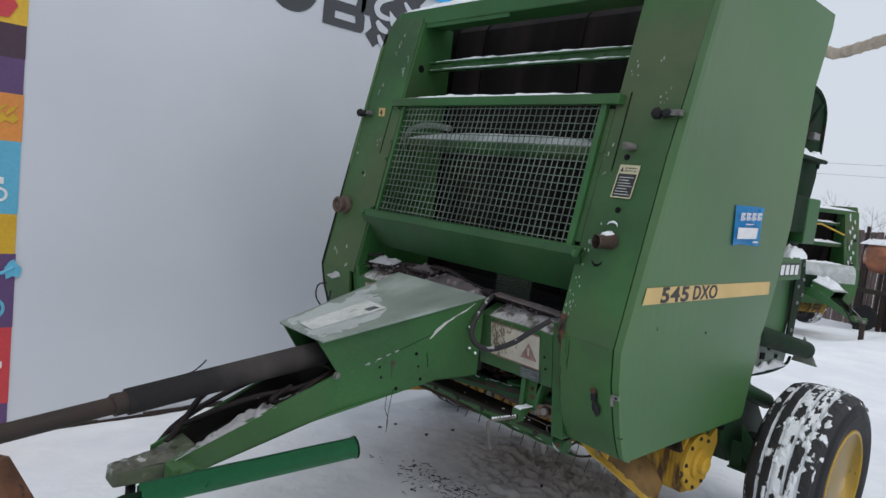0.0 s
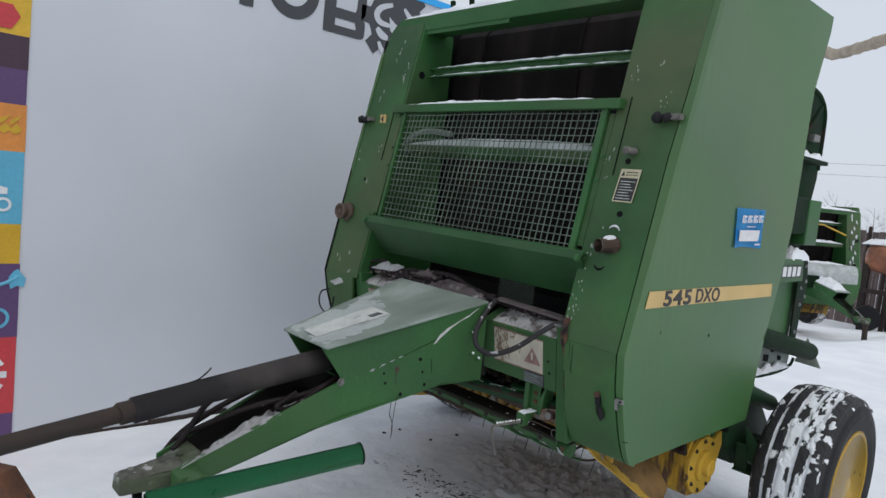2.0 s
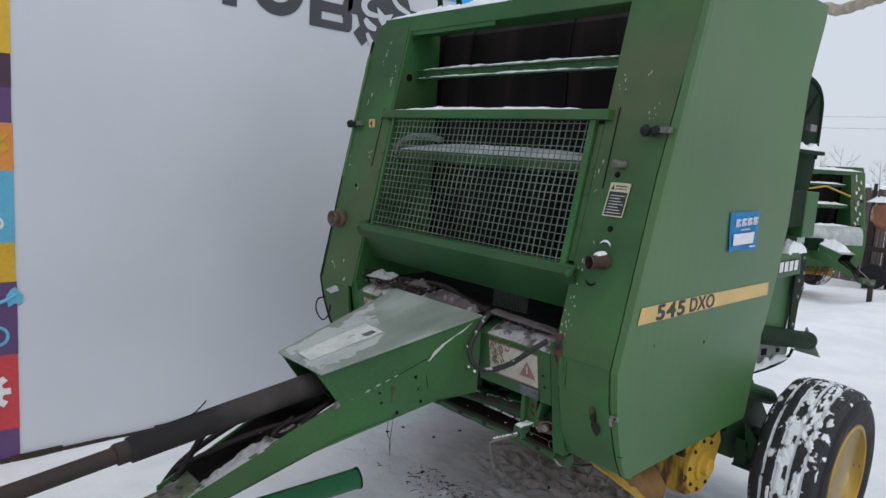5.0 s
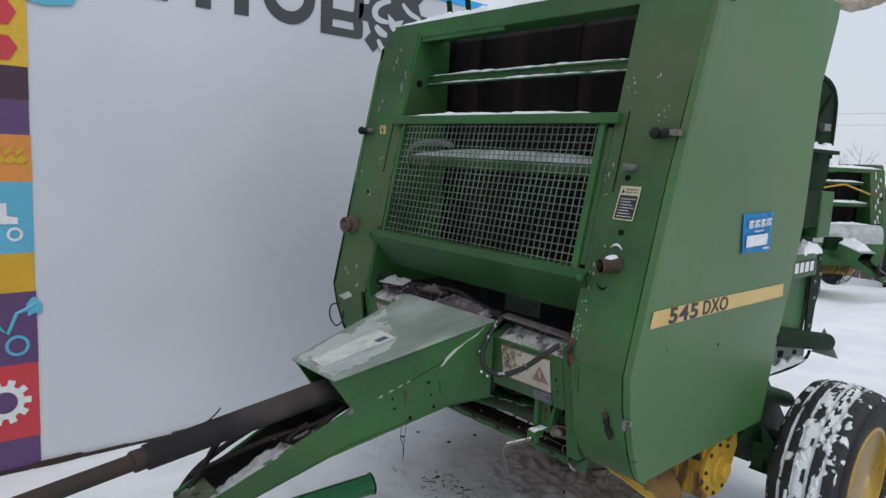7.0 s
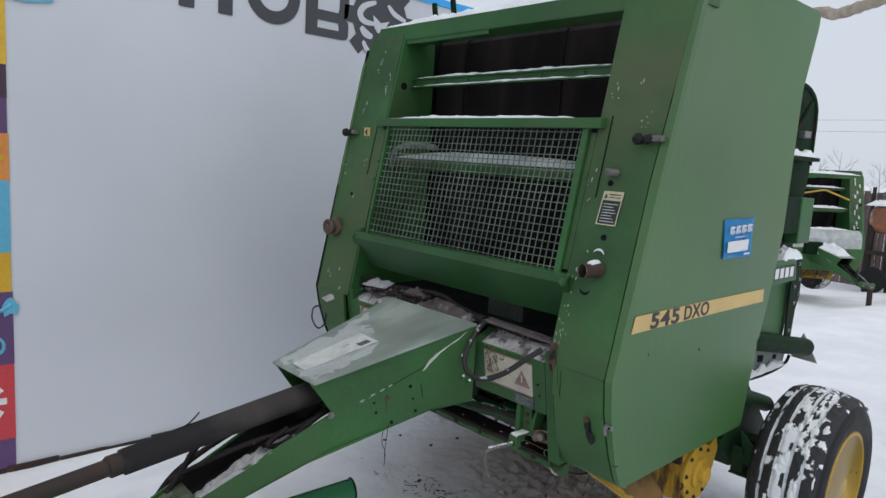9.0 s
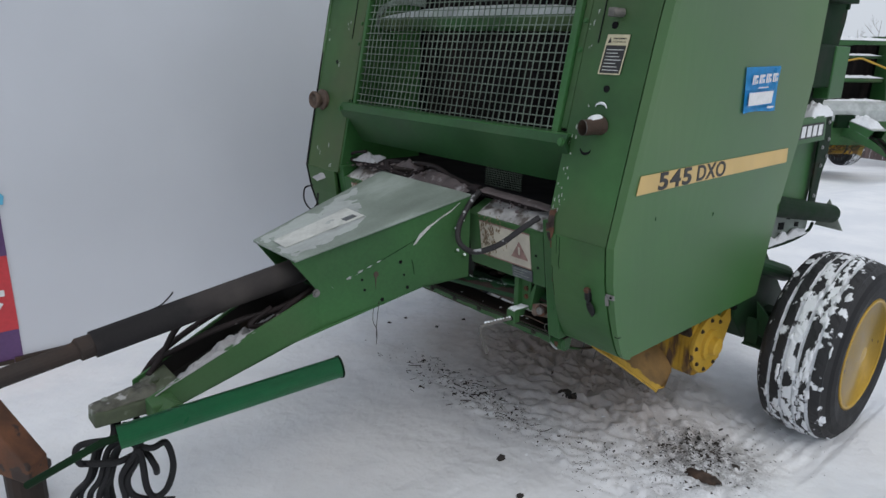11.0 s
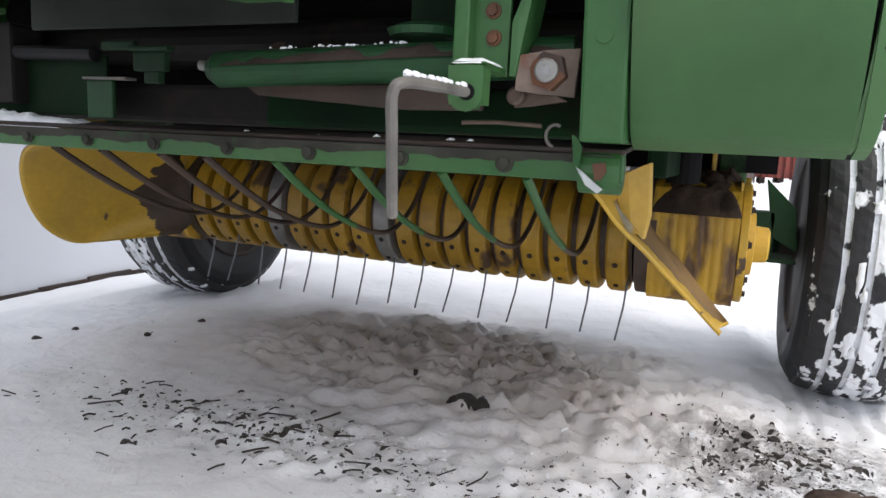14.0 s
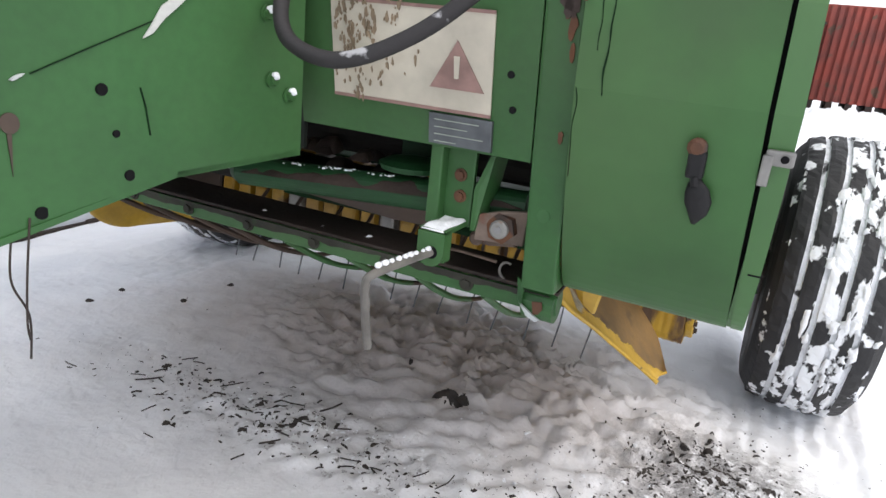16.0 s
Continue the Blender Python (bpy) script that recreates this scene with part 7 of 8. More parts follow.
# ---- snow lying on the baler ----
def snow(name, ring, h, seed, label, cells=26, edge=0.5, uneven=1.0):
    mat = MUDCRUST if seed in (10, 11, 19) else DIRTYSNOW if seed in (6, 7) else GREYSNOW if seed in (9, 16, 18) else SLUSHPALE if seed == 5 else ICE
    return alone(name, lump(bmesh.new(), ring, h, seed, cells, edge, uneven), mat, label, "snow", "snow lying on the baler", "stuff", smooth=True)


snow("snow_ridge", [(flip(0.80), 0.186, 2.115), (0.86, 0.186, 2.115), (0.86, 0.315, 2.115), (flip(0.80), 0.315, 2.115)], 0.036, 1, "ridge of snow along the top beam", 60, 0.4)
snow("snow_ridge", [(flip(0.63), 0.235, 1.885), (0.64, 0.235, 1.885), (0.64, 0.266, 1.885), (flip(0.63), 0.266, 1.885)], 0.012, 2, "thin snow on the upper flange of the cross bar", 40)
snow("snow_ridge", [(flip(0.63), 0.230, 1.849), (0.64, 0.230, 1.849), (0.64, 0.254, 1.849), (flip(0.63), 0.254, 1.849)], 0.010, 3, "thin snow on the lower flange of the cross bar", 40)
snow("snow_ridge", [(-0.46, front_y(1.69) - 0.032, 1.692), (0.60, front_y(1.69) - 0.032, 1.692), (0.60, front_y(1.69) + 0.004, 1.692), (-0.46, front_y(1.69) + 0.004, 1.692)], 0.014, 4, "thin snow on the screen frame", 50)
snow("snow_ridge", [(-0.46, 0.126, 1.526), (0.63, 0.126, 1.526), (0.63, 0.196, 1.538), (-0.46, 0.196, 1.538)], 0.038, 5, "snow along the tube behind the screen", 50, 0.7, 0.08)
snow("snow_patch", [(0.325, -0.044, 0.890), (0.616, -0.044, 0.890), (0.616, 0.040, 0.934), (0.325, 0.040, 0.934)], 0.018, 6, "thin snow on the shelf of the cross member", 34)
snow("snow_patch", [(-0.47, -0.044, 0.890), (-0.19, -0.044, 0.890), (-0.19, 0.040, 0.934), (-0.47, 0.040, 0.934)], 0.018, 7, "thin snow on the shelf of the cross member", 34)
snow("snow_patch", [(0.502, -0.060, 0.608), (0.537, -0.060, 0.608), (0.537, 0.01, 0.608), (0.502, 0.01, 0.608)], 0.011, 8, "snow on the channel bracket", 16)
snow("snow_patch", [(0.050, -0.99, 0.468), (0.134, -1.03, 0.464), (0.176, -0.66, 0.588), (0.045, -0.66, 0.590)], 0.046, 9, "grey snow lying inside the drawbar channel", 48, 0.9, 1.7)
snow("snow_patch", [(-0.19, -0.03, 0.978), (-0.03, -0.03, 0.984), (-0.02, 0.03, 0.990), (-0.19, 0.03, 0.985)], 0.020, 10, "snow on the hoses in the throat", 34, 1.0, 2.0)
snow("snow_patch", [(-0.05, -0.052, 0.948), (0.25, -0.050, 0.940), (0.27, 0.005, 0.962), (0.02, 0.005, 0.990)], 0.020, 11, "dirty snow on the hoses in the throat", 46, 0.9, 1.5)
snow("snow_patch", [(0.30, -0.030, 0.962), (0.62, -0.012, 0.946), (0.62, 0.030, 0.956), (0.30, 0.022, 0.968)], 0.008, 19, "dirty snow crusted along a hose in the throat", 44, 0.8, 1.0)
snow("snow_patch", [(0.705, 1.17, 0.605), (0.798, 1.17, 0.605), (0.798, 1.39, 0.402), (0.705, 1.39, 0.402)], 0.022, 12, "snow on the axle bracket", 24)
snow("snow_patch", [(0.785, 1.12, 1.632), (0.842, 1.12, 1.632), (0.842, 1.485, 1.632), (0.785, 1.485, 1.632)], 0.034, 13, "snow on the gate ledge", 24)
snow("snow_patch", [(0.785, 1.20, 1.190), (0.858, 1.20, 1.190), (0.858, 1.40, 1.190), (0.785, 1.40, 1.190)], 0.075, 14, "snow heaped on the name plate", 20)
snow("snow_patch", [(-0.675, -0.092, 0.858), (-0.615, -0.100, 0.852), (-0.600, -0.055, 0.868), (-0.665, -0.055, 0.872)], 0.020, 16, "lump of snow on the shield's foot", 36, 0.9, 1.3)
snow("snow_patch", [(-0.46, -0.02, 0.956), (-0.29, -0.02, 0.966), (-0.29, 0.03, 0.986), (-0.46, 0.03, 0.966)], 0.024, 18, "clump of snow on the hoses in the throat", 40, 0.9, 1.7)
rnd, bm = random.Random(44), bmesh.new()
for k in range(170):
    x = rnd.choice((-0.42, -0.30, -0.16, -0.05, 0.06, 0.18, 0.27, 0.45)) + rnd.gauss(0, 0.045)
    y, r = rnd.uniform(-0.05, 0.02), 0.002 + 0.007 * rnd.random() ** 2.5
    z = float(np.interp(x, (-0.50, -0.35, -0.15, 0.0, 0.15, 0.28, 0.5, 0.65), (0.950, 0.962, 0.978, 0.988, 0.972, 0.956, 0.945, 0.945))) + rnd.uniform(-0.012, 0.006) + 0.3 * y
    a0 = rnd.random() * 6
    low_ = [bm.verts.new((x + r * (0.7 + 0.6 * rnd.random()) * math.cos(a0 + q * 1.05), y + r * (0.7 + 0.6 * rnd.random()) * math.sin(a0 + q * 1.05), z - 0.5 * r)) for q in range(6)]
    top_ = [bm.verts.new((x + 0.6 * (v.co.x - x), y + 0.6 * (v.co.y - y), z + r * (0.3 + 0.4 * rnd.random()))) for v in low_]
    bm.faces.new(top_)
    bm.faces.new(low_[::-1])
    for q in range(6):
        bm.faces.new((low_[q], low_[(q + 1) % 6], top_[(q + 1) % 6], top_[q]))
alone("snow_crumbs", bm, MUDCRUST, "frozen dirty crumbs caught between the hoses", "snow", "snow lying on the baler", "stuff")
snow("snow_patch", [(-0.50, 0.042, 0.532), (-0.17, 0.046, 0.532), (-0.17, 0.095, 0.534), (-0.50, 0.11, 0.534)], 0.016, 17, "snow on the guard bar", 44, 0.9, 1.6)


# ---- things on the ground ----
def crumb(rnd, bm, x, y, size):
    """A flake of bark or clod of earth."""
    n = rnd.randint(6, 9)
    a0, ecc, turn = rnd.random() * 6, 0.25 + 0.6 * rnd.random(), rnd.random() * 6
    z = lie(x, y)
    ring, topc = [], []
    for k in range(n):
        a = a0 + 2 * math.pi * k / n
        r = size * (0.4 + 1.0 * rnd.random())
        u, v = r * math.cos(a), r * ecc * math.sin(a)
        px, py = x + u * math.cos(turn) - v * math.sin(turn), y + u * math.sin(turn) + v * math.cos(turn)
        ring.append(bm.verts.new((px, py, lie(px, py) - 0.001)))
        topc.append(bm.verts.new((x + (px - x) * 0.7, y + (py - y) * 0.7, z + size * (0.06 + 0.18 * rnd.random()))))
    bm.faces.new(topc)
    for k in range(n):
        bm.faces.new((ring[k], ring[(k + 1) % n], topc[(k + 1) % n], topc[k]))


rnd = random.Random(11)
bm = bmesh.new()
HEAPS = ((0.12, 0.24, 0.11, 0.035, 190, 0.0075), (0.01, 0.22, 0.10, 0.03, 90, 0.0075), (-0.24, 0.27, 0.07, 0.03, 90, 0.007), (-0.02, 0.22, 0.26, 0.08, 190, 0.0055), (-0.45, 0.22, 0.07, 0.04, 40, 0.0055),
         (0.32, 0.21, 0.09, 0.03, 90, 0.005), (0.90, 0.63, 0.085, 0.09, 560, 0.0072), (0.92, 0.52, 0.10, 0.10, 700, 0.0055), (0.95, 0.66, 0.06, 0.07, 24, 0.011), (0.78, 0.40, 0.11, 0.10, 320, 0.0044),
         (0.64, 0.29, 0.12, 0.08, 260, 0.0042), (0.50, 0.20, 0.12, 0.06, 130, 0.0046), (0.3, 0.45, 0.5, 0.25, 46, 0.005), (1.02, 0.85, 0.10, 0.10, 90, 0.005), (0.85, 0.16, 0.16, 0.06, 120, 0.0046))
for cx, cy, sx, sy, count, big in HEAPS:
    for k in range(int(count * 0.72)):
        crumb(rnd, bm, rnd.gauss(cx, sx), rnd.gauss(cy, sy), 1.12 * big * (0.3 + 1.3 * rnd.random() ** 3.6))
alone("ground_litter", bm, EARTH, "scattered crumbs of dark bark and earth on snow", "litter", kind="stuff")
bm = bmesh.new()
for k in range(64):
    x, y, a, ln = rnd.gauss(0.04, 0.24), rnd.gauss(0.23, 0.07), rnd.gauss(0.3, 0.6), 0.012 + 0.05 * rnd.random() ** 2
    z = lie(x, y) + 0.003
    tube(bm, [(x, y, z), (x + ln * 0.5 * math.cos(a), y + ln * 0.5 * math.sin(a), z + 0.004), (x + ln * math.cos(a + 0.3), y + ln * math.sin(a + 0.3), z)], 0.0012 + 0.001 * rnd.random(), 5)
rnd2, bm2 = random.Random(21), bmesh.new()
for cx, cy, sx, sy, count in ((0.13, 0.24, 0.11, 0.04, 110), (0.72, 0.34, 0.18, 0.12, 120), (0.91, 0.57, 0.12, 0.13, 90), (0.45, 0.20, 0.15, 0.06, 30)):
    for k in range(count):
        crumb(rnd2, bm2, rnd2.gauss(cx, sx), rnd2.gauss(cy, sy), 0.0055 * (0.5 + 1.2 * rnd2.random() ** 3))
alone("snow_crumbs", bm2, ICE, "crumbs of broken snow among dark litter", "snow", kind="stuff")
alone("twigs", bm, EARTH, "thin dark twigs scattered on trampled snow", "twigs", kind="stuff")


def clod(x, y, rx, ry, h, turn, mat, label, name="earth_clod", seed=0):
    bm = bmesh.new()
    n, rings = 40, 6
    z = lie(x, y)
    prev = None
    for q in range(rings):
        t = q / (rings - 1)
        row = []
        for k in range(n):
            a = 2 * math.pi * k / n
            w = (1 - 0.85 * t ** 1.6) * (1 + 0.30 * noise.noise(Vector((math.cos(a) * 1.6, math.sin(a) * 1.6, seed))) + 0.42 * noise.noise(Vector((math.cos(a) * 5, math.sin(a) * 5, seed + 3))) + 0.25 * noise.noise(Vector((math.cos(a) * 13, math.sin(a) * 13, seed + 5))))
            u, v = rx * w * math.cos(a), ry * w * math.sin(a)
            row.append(bm.verts.new((x + u * math.cos(turn) - v * math.sin(turn), y + u * math.sin(turn) + v * math.cos(turn),
                                     z - 0.008 + (h + 0.008) * math.sin(t * 1.5) ** 0.7 + 0.008 * min(1, h / 0.016) * noise.noise(Vector((u * 60, v * 60, t))))))
        if prev:
            for k in range(n):
                bm.faces.new((prev[k], prev[(k + 1) % n], row[(k + 1) % n], row[k]))
        prev = row
    bm.faces.new(prev)
    return alone(name, bm, mat, label, "clod", "clods on the snow", smooth=True)


clod(0.325, 0.528, 0.044, 0.032, 0.017, 0.25, EARTH, "dark clod of earth lying on snow", seed=9)
clod(0.995, 0.452, 0.060, 0.022, 0.015, 0.20, BARK, "long brown clod of earth in a dirty patch", seed=5)
for k, (x, y, r) in enumerate(((0.905, 0.72, 0.012), (-0.134, 0.098, 0.010), (-0.58, 0.567, 0.012), (-0.78, 0.517, 0.012), (-0.568, 0.75, 0.012), (0.47, -0.02, 0.02), (1.30, 0.42, 0.02), (-0.77, 0.40, 0.012), (0.66, -0.12, 0.016), (1.23, 0.30, 0.018), (1.16, 0.18, 0.02))):
    clod(x, y, r, r * 0.7, r * 0.7, k, EARTH, "small dark clod lying on snow", seed=k)

# rusty coupling block standing in front of the drawbar
rc = thing("coupling_block", (-0.30, -1.37, 0.0), "rusty steel coupling standing in the snow before the drawbar", "coupling")
bm = slab(bmesh.new(), [(-0.42, -1.42, 0.16), (-0.24, -1.30, 0.13), (-0.23, -1.30, 0.20), (-0.36, -1.38, 0.36), (-0.44, -1.44, 0.36)], (0.05, -0.06, 0), 0.006)
part("jaw", bm, RUST, rc, "rusty slanting jaw")
bm = tube(bmesh.new(), [(-0.30, -1.36, -0.02), (-0.30, -1.36, 0.14)], 0.055, 16)
bolt(bm, (-0.27, -1.33, 0.14), (0, 0, 1), 0.03, 0.03)
part("foot", bm, DARKRUST, rc, "round rusty foot")
bm = tube(bmesh.new(), [(-0.36, -1.40, 0.30), (-0.75, -1.62, 0.32)], 0.03, 12)
part("coupling_bar", bm, DARKRUST, rc)

# tangle of hoses hanging from the nose to the ground
hs = thing("hose_tangle", (0.05, -1.10, 0.0), "tangle of black hydraulic hoses hanging to the snow", "hoses")
def hose(path, depth=0.0, r=0.0095):
    """A hose through (along, height), hanging under the nose; it wanders a little across."""
    pts = [Vector((0.13 + 0.24 * u + depth + 0.018 * math.sin(3 * k + 40 * depth), -1.13 + 0.97 * u, z)) for k, (u, z) in enumerate(path)]
    part("hose", tube(bmesh.new(), spline(pts, 7), r, 8), RUBBER, hs, smooth=True)


hose([(-0.032, 0.39), (-0.009, 0.350), (0.027, 0.340), (0.068, 0.338), (0.078, 0.27), (0.057, 0.195), (0.023, 0.177), (0.004, 0.217), (0.003, 0.292), (-0.008, 0.35)], 0.02)
hose([(-0.025, 0.37), (-0.125, 0.382), (-0.149, 0.361), (-0.147, 0.332), (-0.125, 0.313), (-0.06, 0.310), (0.013, 0.309), (0.032, 0.277), (0.044, 0.232)])
hose([(-0.008, 0.36), (-0.008, 0.302), (-0.039, 0.251), (-0.032, 0.198), (0.010, 0.166), (0.075, 0.149)], 0.01)
rnd = random.Random(7)
for k in range(7):
    a = -0.055 + 0.012 * k
    e = a - 0.13 + 0.012 * k
    hose([(a + 0.015, 0.40), (a, 0.372), (a - 0.035, 0.325), (a - 0.070, 0.262), (0.6 * e + 0.4 * (a - 0.08), 0.19), (e, 0.09), (e - 0.01, 0.02), (e + rnd.uniform(0.02, 0.09), 0.012)], rnd.uniform(-0.05, 0.03), 0.0085)

# ---- behind: the second baler, shed, container, far trees ----
AT = pose(-2.74, 11.42, -0.585, 0, 0, 58) @ Matrix.Scale(1.06, 4)
second = copy_thing(baler, AT)
second.name = "round_baler"
GONE = ("wire_mesh", "screen_frame", "screen_upright", "sticker", "shaft_", "jack_tube", "caution_label")
gone = set()
for q in second.children_recursive:
    if q.name.startswith(GONE):
        gone |= {q, *q.children_recursive}
for q in gone:
    bpy.data.objects.remove(q)


def far_part(name, bm, mat, label=""):
    """A part of the far baler, given in the near baler's places."""
    bm.transform(Matrix.Translation(-baler.location))
    ob = new(name, finish(name, bm, mat))
    ob.parent = second
    if label:
        ob["label"] = label
    return ob


far_part("guard_rod", tube(bmesh.new(), [(-0.45, 0.10, 1.74), (0.05, 0.05, 1.84), (0.12, 0.05, 1.84), (0.55, 0.02, 1.70)], 0.015, 8), YELLOW, "yellow bent guard bar")
far_part("foot_stand", tube(bmesh.new(), [(0.07, -1.18, 0.42), (0.07, -1.20, 0.05)], 0.04, 10), DARKRUST, "dark foot stand")
far_part("tool_box", box(bmesh.new(), -0.35, -0.05, -0.25, -0.10, 0.80, 1.0, 0.01), DARKGREEN)
COVER = ((-0.06, 1.200), (-0.13, 1.16), (-0.17, 1.06), (-0.175, 0.90), (-0.15, 0.70), (-0.08, 0.52))
far_part("pickup_cover", fold(bmesh.new(), COVER, -0.62, 0.80, 0.010), DOOR, "rounded green cover under frost")
far_part("frost", fold(bmesh.new(), tuple((y - 0.0015, z) for y, z in COVER[:4]), -0.56, 0.74, 0.002), SLUSHPALE, "pale frost on the cover")
speckle = far_part("frost", flecks(15, tuple((0.70 + 0.13 * ((k * 0.37) % 1), 1.25 + 0.085 * k, 7) for k in range(10)), lambda z: front_y(z) - 0.012, 0.018), ICE, "clinging snow on the shield")
speckle["kind"] = "stuff"
tagged(second, "another green round baler standing farther off in snow", "baler")
for ring, h, label in (([(-0.75, 0.18, 2.115), (0.88, 0.18, 2.115), (0.88, 0.34, 2.115), (-0.75, 0.34, 2.115)], 0.06, "snow along the far baler's top beam"),
                       ([(-0.55, 0.22, 1.885), (0.64, 0.22, 1.885), (0.64, 0.27, 1.885), (-0.55, 0.27, 1.885)], 0.035, "snow on the far baler's cross bar"),
                       ([(-0.46, 0.12, 1.545), (0.63, 0.12, 1.545), (0.63, 0.20, 1.545), (-0.46, 0.20, 1.545)], 0.05, "snow on the far baler's tube"),
                       ([(-0.53, -0.06, 1.188), (0.66, -0.06, 1.188), (0.66, 0.05, 1.188), (-0.53, 0.05, 1.188)], 0.05, "snow on the far baler's folded sheet"),
                       ([(-0.05, -0.60, 0.82), (0.19, -0.60, 0.82), (0.30, -0.10, 0.955), (-0.16, -0.10, 0.955)], 0.09, "snow on the far baler's drawbar")):
    ring = [AT @ (Vector(p) - baler.location) for p in ring]
    alone("snow_ridge", lump(bmesh.new(), ring, h, 4, 24, 0.6), ICE, label, "snow", "snow lying on the far baler", "stuff", smooth=True)

SHED = material("dark_sheet_iron", (0.066, 0.060, 0.064), 0.6, 0.2, vary=0.4, scale=3, fine=40, bump=0.1)
PLANK = material("weathered_brown_board", (0.175, 0.130, 0.122), 0.8, vary=0.45, scale=4, fine=60, bump=0.3, stretch=(4, 4, 0.5))
REDMETAL = material("faded_red_metal", (0.25, 0.045, 0.030), 0.6, vary=0.35, scale=2, fine=30, bump=0.1, wear=(0.10, 0.05, 0.03), wear_amount=0.3, wear_scale=3)
ORANGE = material("orange_rusted_metal", (0.30, 0.115, 0.060), 0.7, vary=0.45, scale=4, fine=40, bump=0.1, wear=(0.55, 0.50, 0.47), wear_amount=0.75, wear_scale=2.2, soft=0.12)
# Paled so that the haze of distance is in the twigs' colour
TWIG = material("bare_winter_twigs", (0.40, 0.39, 0.40), 0.9, vary=0.3, scale=3)
HAY = material("pale_straw_lagging", (0.42, 0.36, 0.28), 0.9, vary=0.3, scale=5, fine=50, bump=0.5)


def build_shed():
    sy = 17.0
    z0 = -0.75
    sh = thing("shed", (0, sy, z0), "dark sheet-iron shed with a grey door in snow", "shed")
    wl_ = part("wall", box(bmesh.new(), -1.80, 1.3, sy + 0.06, sy + 0.12, z0 - 0.2, 1.80), SHED, sh, "dark boarded wall")
    k, x = 0, -0.40
    while x < 1.2:
        part("board", box(bmesh.new(), x, x + 0.27, sy + 0.015 * (k % 2), sy + 0.058, z0 - 0.2, 1.80), PLANK, wl_)
        x, k = x + 0.28, k + 1
    dr = part("door", box(bmesh.new(), -1.40, -0.55, sy - 0.05, sy - 0.004, z0 - 0.05, 1.32, 0.01), SHED, sh, "dark grey sheet door")
    part("door_handle", tube(bmesh.new(), [(-1.32, sy - 0.09, 0.5), (-1.27, sy - 0.09, 0.62)], 0.012, 8), STEEL, dr)
    part("lintel", box(bmesh.new(), -1.60, -0.42, sy - 0.06, sy - 0.004, 1.36, 1.62, 0.01), STEEL, sh, "grey sheet band")
    for a, b in ((-1.80, -1.61), (-0.54, -0.42)):
        part("door_post", box(bmesh.new(), a, b, sy - 0.07, sy - 0.004, z0 - 0.05, 1.78, 0.01), SHED, sh)
    part("roof", box(bmesh.new(), -1.85, 1.4, sy - 0.12, sy + 3.0, 1.80, 1.86, 0.01), DARKRUST, sh)
    part("roof_snow", lump(bmesh.new(), [(-1.85, sy - 0.10, 1.86), (1.4, sy - 0.10, 1.86), (1.4, sy + 3.0, 1.90), (-1.85, sy + 3.0, 1.90)], 0.14, 3, 30), ICE, sh, smooth=True)
    for z in (0.35, 1.05):
        part("shelf", box(bmesh.new(), -0.40, 0.9, sy - 0.35, sy - 0.01, z, z + 0.05), PLANK, sh)
        part("shelf_snow", lump(bmesh.new(), [(-0.40, sy - 0.35, z + 0.05), (0.9, sy - 0.35, z + 0.05), (0.9, sy - 0.02, z + 0.05), (-0.40, sy - 0.02, z + 0.05)], 0.10, 8, 24), ICE, sh, smooth=True)
    rnd = random.Random(3)
    for k in range(12):
        x = -0.35 + 0.1 * k
        part("stored_post", tube(bmesh.new(), [(x, sy - 0.30, fall(x, sy) - 0.05), (x + 0.1 * rnd.random(), sy - 0.12, 0.2 + 0.7 * rnd.random())], 0.02 + 0.02 * rnd.random(), 8), PLANK if k % 3 else STEEL, sh)
    return sh


build_shed()
bm = lump(bmesh.new(), [(-0.5, 14.6, -0.5), (3.5, 14.6, -0.25), (3.5, 16.6, -0.05), (-0.5, 16.6, -0.55)], 0.45, 21, 40, 0.8)
alone("snow_bank", bm, ICE, "lumpy bank of snow before the shed", "snow bank", kind="stuff", smooth=True)


def build_container():
    c = thing("container", (2.6, 18.0, -0.1), "faded red ribbed metal container standing in snow", "container")
    for k in range(22):
        x = 0.95 + 0.17 * k
        part("rib", box(bmesh.new(), x, x + 0.10, 17.97, 18.046, 0.14, 2.3, 0.01), REDMETAL, c)
    part("body", box(bmesh.new(), 0.95, 4.7, 18.05, 20.2, 0.14, 2.32, 0.02), REDMETAL, c)
    for k in range(9):
        part("skid", box(bmesh.new(), 1.0 + 0.42 * k, 1.14 + 0.42 * k, 17.98, 20.2, -0.25, 0.14), DARKRUST, c)
    return c


build_container()


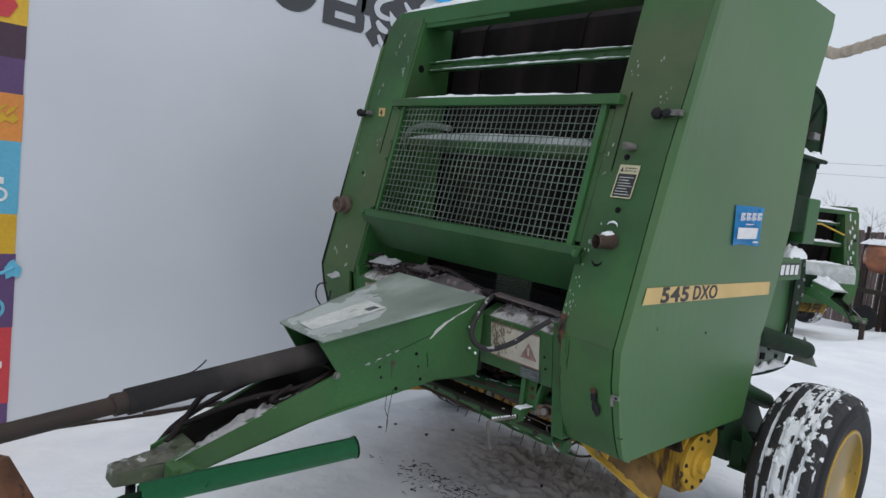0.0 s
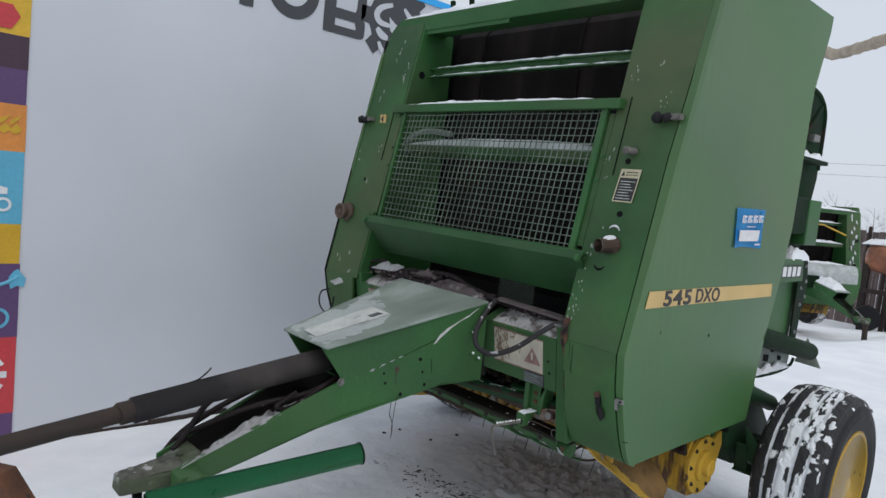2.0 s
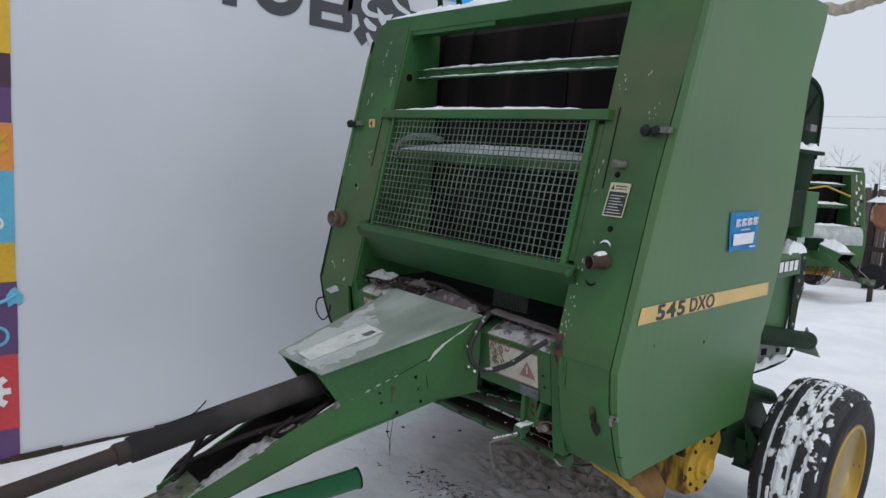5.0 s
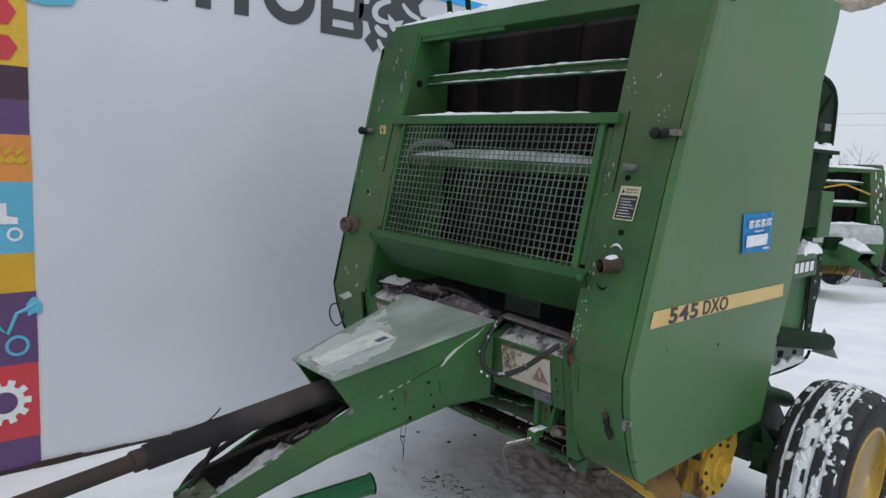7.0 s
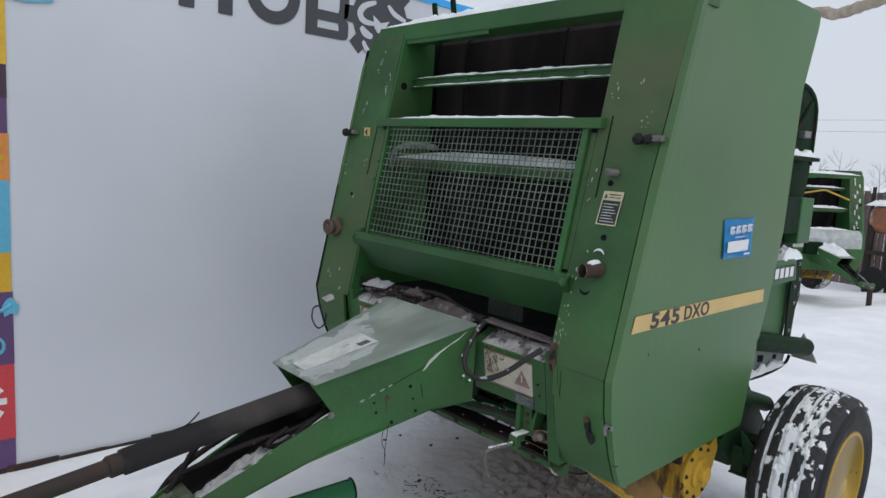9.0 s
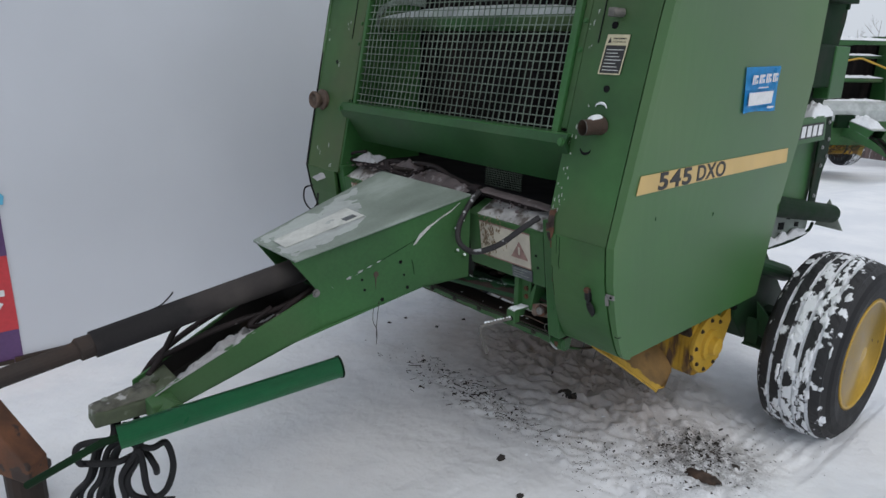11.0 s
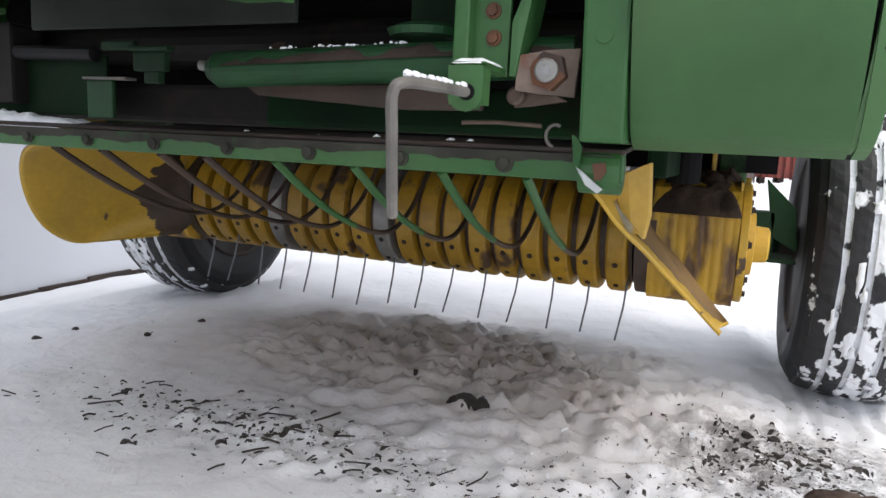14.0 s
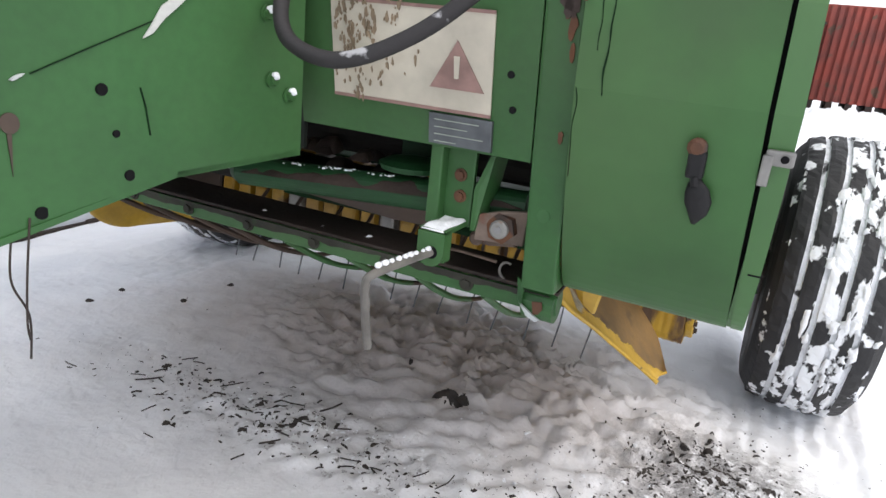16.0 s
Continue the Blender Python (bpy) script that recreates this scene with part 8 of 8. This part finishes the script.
def build_junk():
    """Orange scrap machine half under snow, before the shed."""
    zg = fall(-2.3, 15.5)
    j = thing("scrap_machine", (-2.3, 15.5, zg), "rusty orange scrap machine heaped with snow", "scrap machine")
    bm = bmesh.new()
    lathe(bm, [(-0.52, 0.05), (-0.50, 0.20), (-0.36, 0.33), (-0.05, 0.36), (0.28, 0.32), (0.44, 0.22), (0.48, 0.05)], (-2.25, 15.7, 0.76), "x", 24)
    part("tank", bm, ORANGE, j, "orange rusty tank with a rounded end", smooth=True)
    part("tank_snow", lump(bmesh.new(), [(-2.85, 15.45, 1.04), (-2.20, 15.45, 1.06), (-2.20, 15.95, 1.06), (-2.85, 15.95, 1.04)], 0.13, 6, 24), ICE, j, smooth=True)
    for x in (-2.72, -2.28, -1.95):
        part("leg", box(bmesh.new(), x, x + 0.09, 15.5, 15.6, zg - 0.1, 0.62, 0.01), DARKRUST, j)
    part("frame", box(bmesh.new(), -2.80, -1.80, 15.40, 15.50, -0.05, 0.05, 0.01), DARKRUST, j)
    bm = lathe(bmesh.new(), [(-0.06, 0.16), (-0.07, 0.26), (0.0, 0.29), (0.07, 0.26), (0.06, 0.16)], (-2.5, 15.35, zg + 0.27), "y", 24)
    part("wheel", bm, RUBBER, j)
    part("engine", box(bmesh.new(), -2.2, -1.75, 15.6, 16.1, zg, 0.40, 0.05), DARKRUST, j, "dark rusty engine block")
    return j


build_junk()
bn = thing("bench", (-1.65, 16.3, fall(-1.65, 16.3)), "weathered work bench with snow on its top", "bench")
part("bench_top", box(bmesh.new(), -2.05, -1.50, 16.1, 16.5, 0.32, 0.37, 0.01), PLANK, bn)
part("snow_cover", lump(bmesh.new(), [(-2.05, 16.1, 0.37), (-1.50, 16.1, 0.37), (-1.50, 16.5, 0.37), (-2.05, 16.5, 0.37)], 0.13, 9, 16), ICE, bn, smooth=True)
for x in (-2.0, -1.60):
    part("leg", box(bmesh.new(), x, x + 0.08, 16.2, 16.4, fall(x, 16.3) - 0.1, 0.32), STEEL, bn)
fn = thing("fence", (-3.4, 17.0, -0.8), "brown board fence beside the shed", "fence")
for k in range(24):
    x = -5.2 + 0.142 * k
    part("board", box(bmesh.new(), x, x + 0.13, 17.0 + 0.01 * (k % 2), 17.03 + 0.01 * (k % 2), -1.0, 1.32 + 0.03 * math.sin(k * 2.1)), PLANK, fn)
part("post", box(bmesh.new(), -2.72, -2.64, 16.9, 16.98, -1.0, 1.92, 0.01), DARKRUST, fn, "tall dark post")
part("post", box(bmesh.new(), -3.15, -3.08, 16.9, 16.98, -1.0, 1.45, 0.01), DARKRUST, fn)
rm = thing("farm_machine", (-2.2, 18.2, -0.8), "red farm machine under snow behind the fence", "machine")
part("hood", box(bmesh.new(), -2.75, -1.80, 17.8, 18.8, 0.2, 1.62, 0.12), REDMETAL, rm)
part("frame", box(bmesh.new(), -2.7, -1.85, 17.85, 18.7, -1.0, 0.24, 0.02), DARKRUST, rm)
part("snow_cover", lump(bmesh.new(), [(-2.75, 17.78, 1.50), (-2.25, 17.78, 1.55), (-2.10, 18.8, 1.62), (-2.75, 18.8, 1.60)], 0.22, 5, 20), ICE, rm, smooth=True)

# overhead pipe wrapped in pale lagging, on tall posts
lp = thing("lagged_pipe", (-2.0, 13.0, -0.6), "overhead heating pipe wrapped in pale sacking on posts", "pipe")
pts = [(-9.0, 15.4, 4.9), (-6.0, 14.4, 5.0), (-3.8, 13.6, 4.98), (-3.3, 13.4, 4.86), (-2.6, 12.9, 4.87), (-1.6, 12.5, 5.02), (0.5, 11.9, 5.3), (6.0, 11.0, 5.5)]
path = spline(pts, 10)
bm = tube(bmesh.new(), path, [0.11 + 0.035 * noise.noise(Vector((k * 0.7, 0, 3))) for k in range(len(path))], 14)
part("lagging", bm, HAY, lp, "pale sacking round the pipe", smooth=True)
for x, y, z in ((-9.0, 15.4, 4.9), (6.0, 11.0, 5.5)):
    part("pipe_post", tube(bmesh.new(), [(x, y, -1.2), (x, y, z)], 0.07, 10), DARKRUST, lp)

def bare_tree(x, y, h, seed):
    t = thing("bare_tree", (x, y, -1.5), "leafless winter tree far off beyond the yard", "tree", "far trees")
    rnd = random.Random(seed)
    trunk, crown = bmesh.new(), bmesh.new()
    base = Vector((x, y, -1.5))
    tip = base + Vector((rnd.uniform(-0.3, 0.3), 0, h))
    tube(trunk, [base, base.lerp(tip, 0.5) + Vector((rnd.uniform(-0.2, 0.2), 0, 0)), tip], [0.06, 0.04, 0.010], 8)
    def twig(p, d, ln, r, depth):
        q = p + d * ln
        tube(crown, [p, p.lerp(q, 0.5) + Vector((rnd.uniform(-1, 1), rnd.uniform(-1, 1), 0)) * ln * 0.06, q], [r, r * 0.8, r * 0.4], 4)
        if depth:
            for _ in range(3):
                e = (d + Vector((rnd.uniform(-0.8, 0.8), rnd.uniform(-0.8, 0.8), rnd.uniform(-0.1, 0.6)))).normalized()
                twig(p.lerp(q, rnd.uniform(0.4, 1.0)), e, ln * rnd.uniform(0.5, 0.75), r * 0.55, depth - 1)
    for k in range(9):
        p = base.lerp(tip, 0.3 + 0.07 * k)
        a = rnd.random() * 6.28
        twig(p, Vector((math.cos(a), math.sin(a), 0.9)).normalized(), h * 0.25 * (1.1 - 0.07 * k), 0.016, 2)
    part("trunk", trunk, TWIG, t)
    part("crown", crown, TWIG, t)
    return t


for k, (x, y, h) in enumerate(((-14, 48, 5.0), (-11.8, 50, 4.4), (-9.6, 47, 5.4), (-7.0, 52, 4.2), (-16.5, 52, 4.6))):
    bare_tree(x, y, h, 20 + k)
pw = thing("power_line", (-8.0, 45.0, -1.5), "thin overhead power line on wooden poles", "power line")
for k, z in enumerate((4.6, 5.3)):
    part("wire", tube(bmesh.new(), [(-60 + 6 * q, 45, z + 0.5 * ((q - 9) / 9) ** 2) for q in range(19)], 0.012, 5), TWIG, pw)
for x in (-60, 48):
    part("pole", tube(bmesh.new(), [(x, 45, -1.6), (x, 45, 6.0)], 0.12, 10), PLANK, pw)
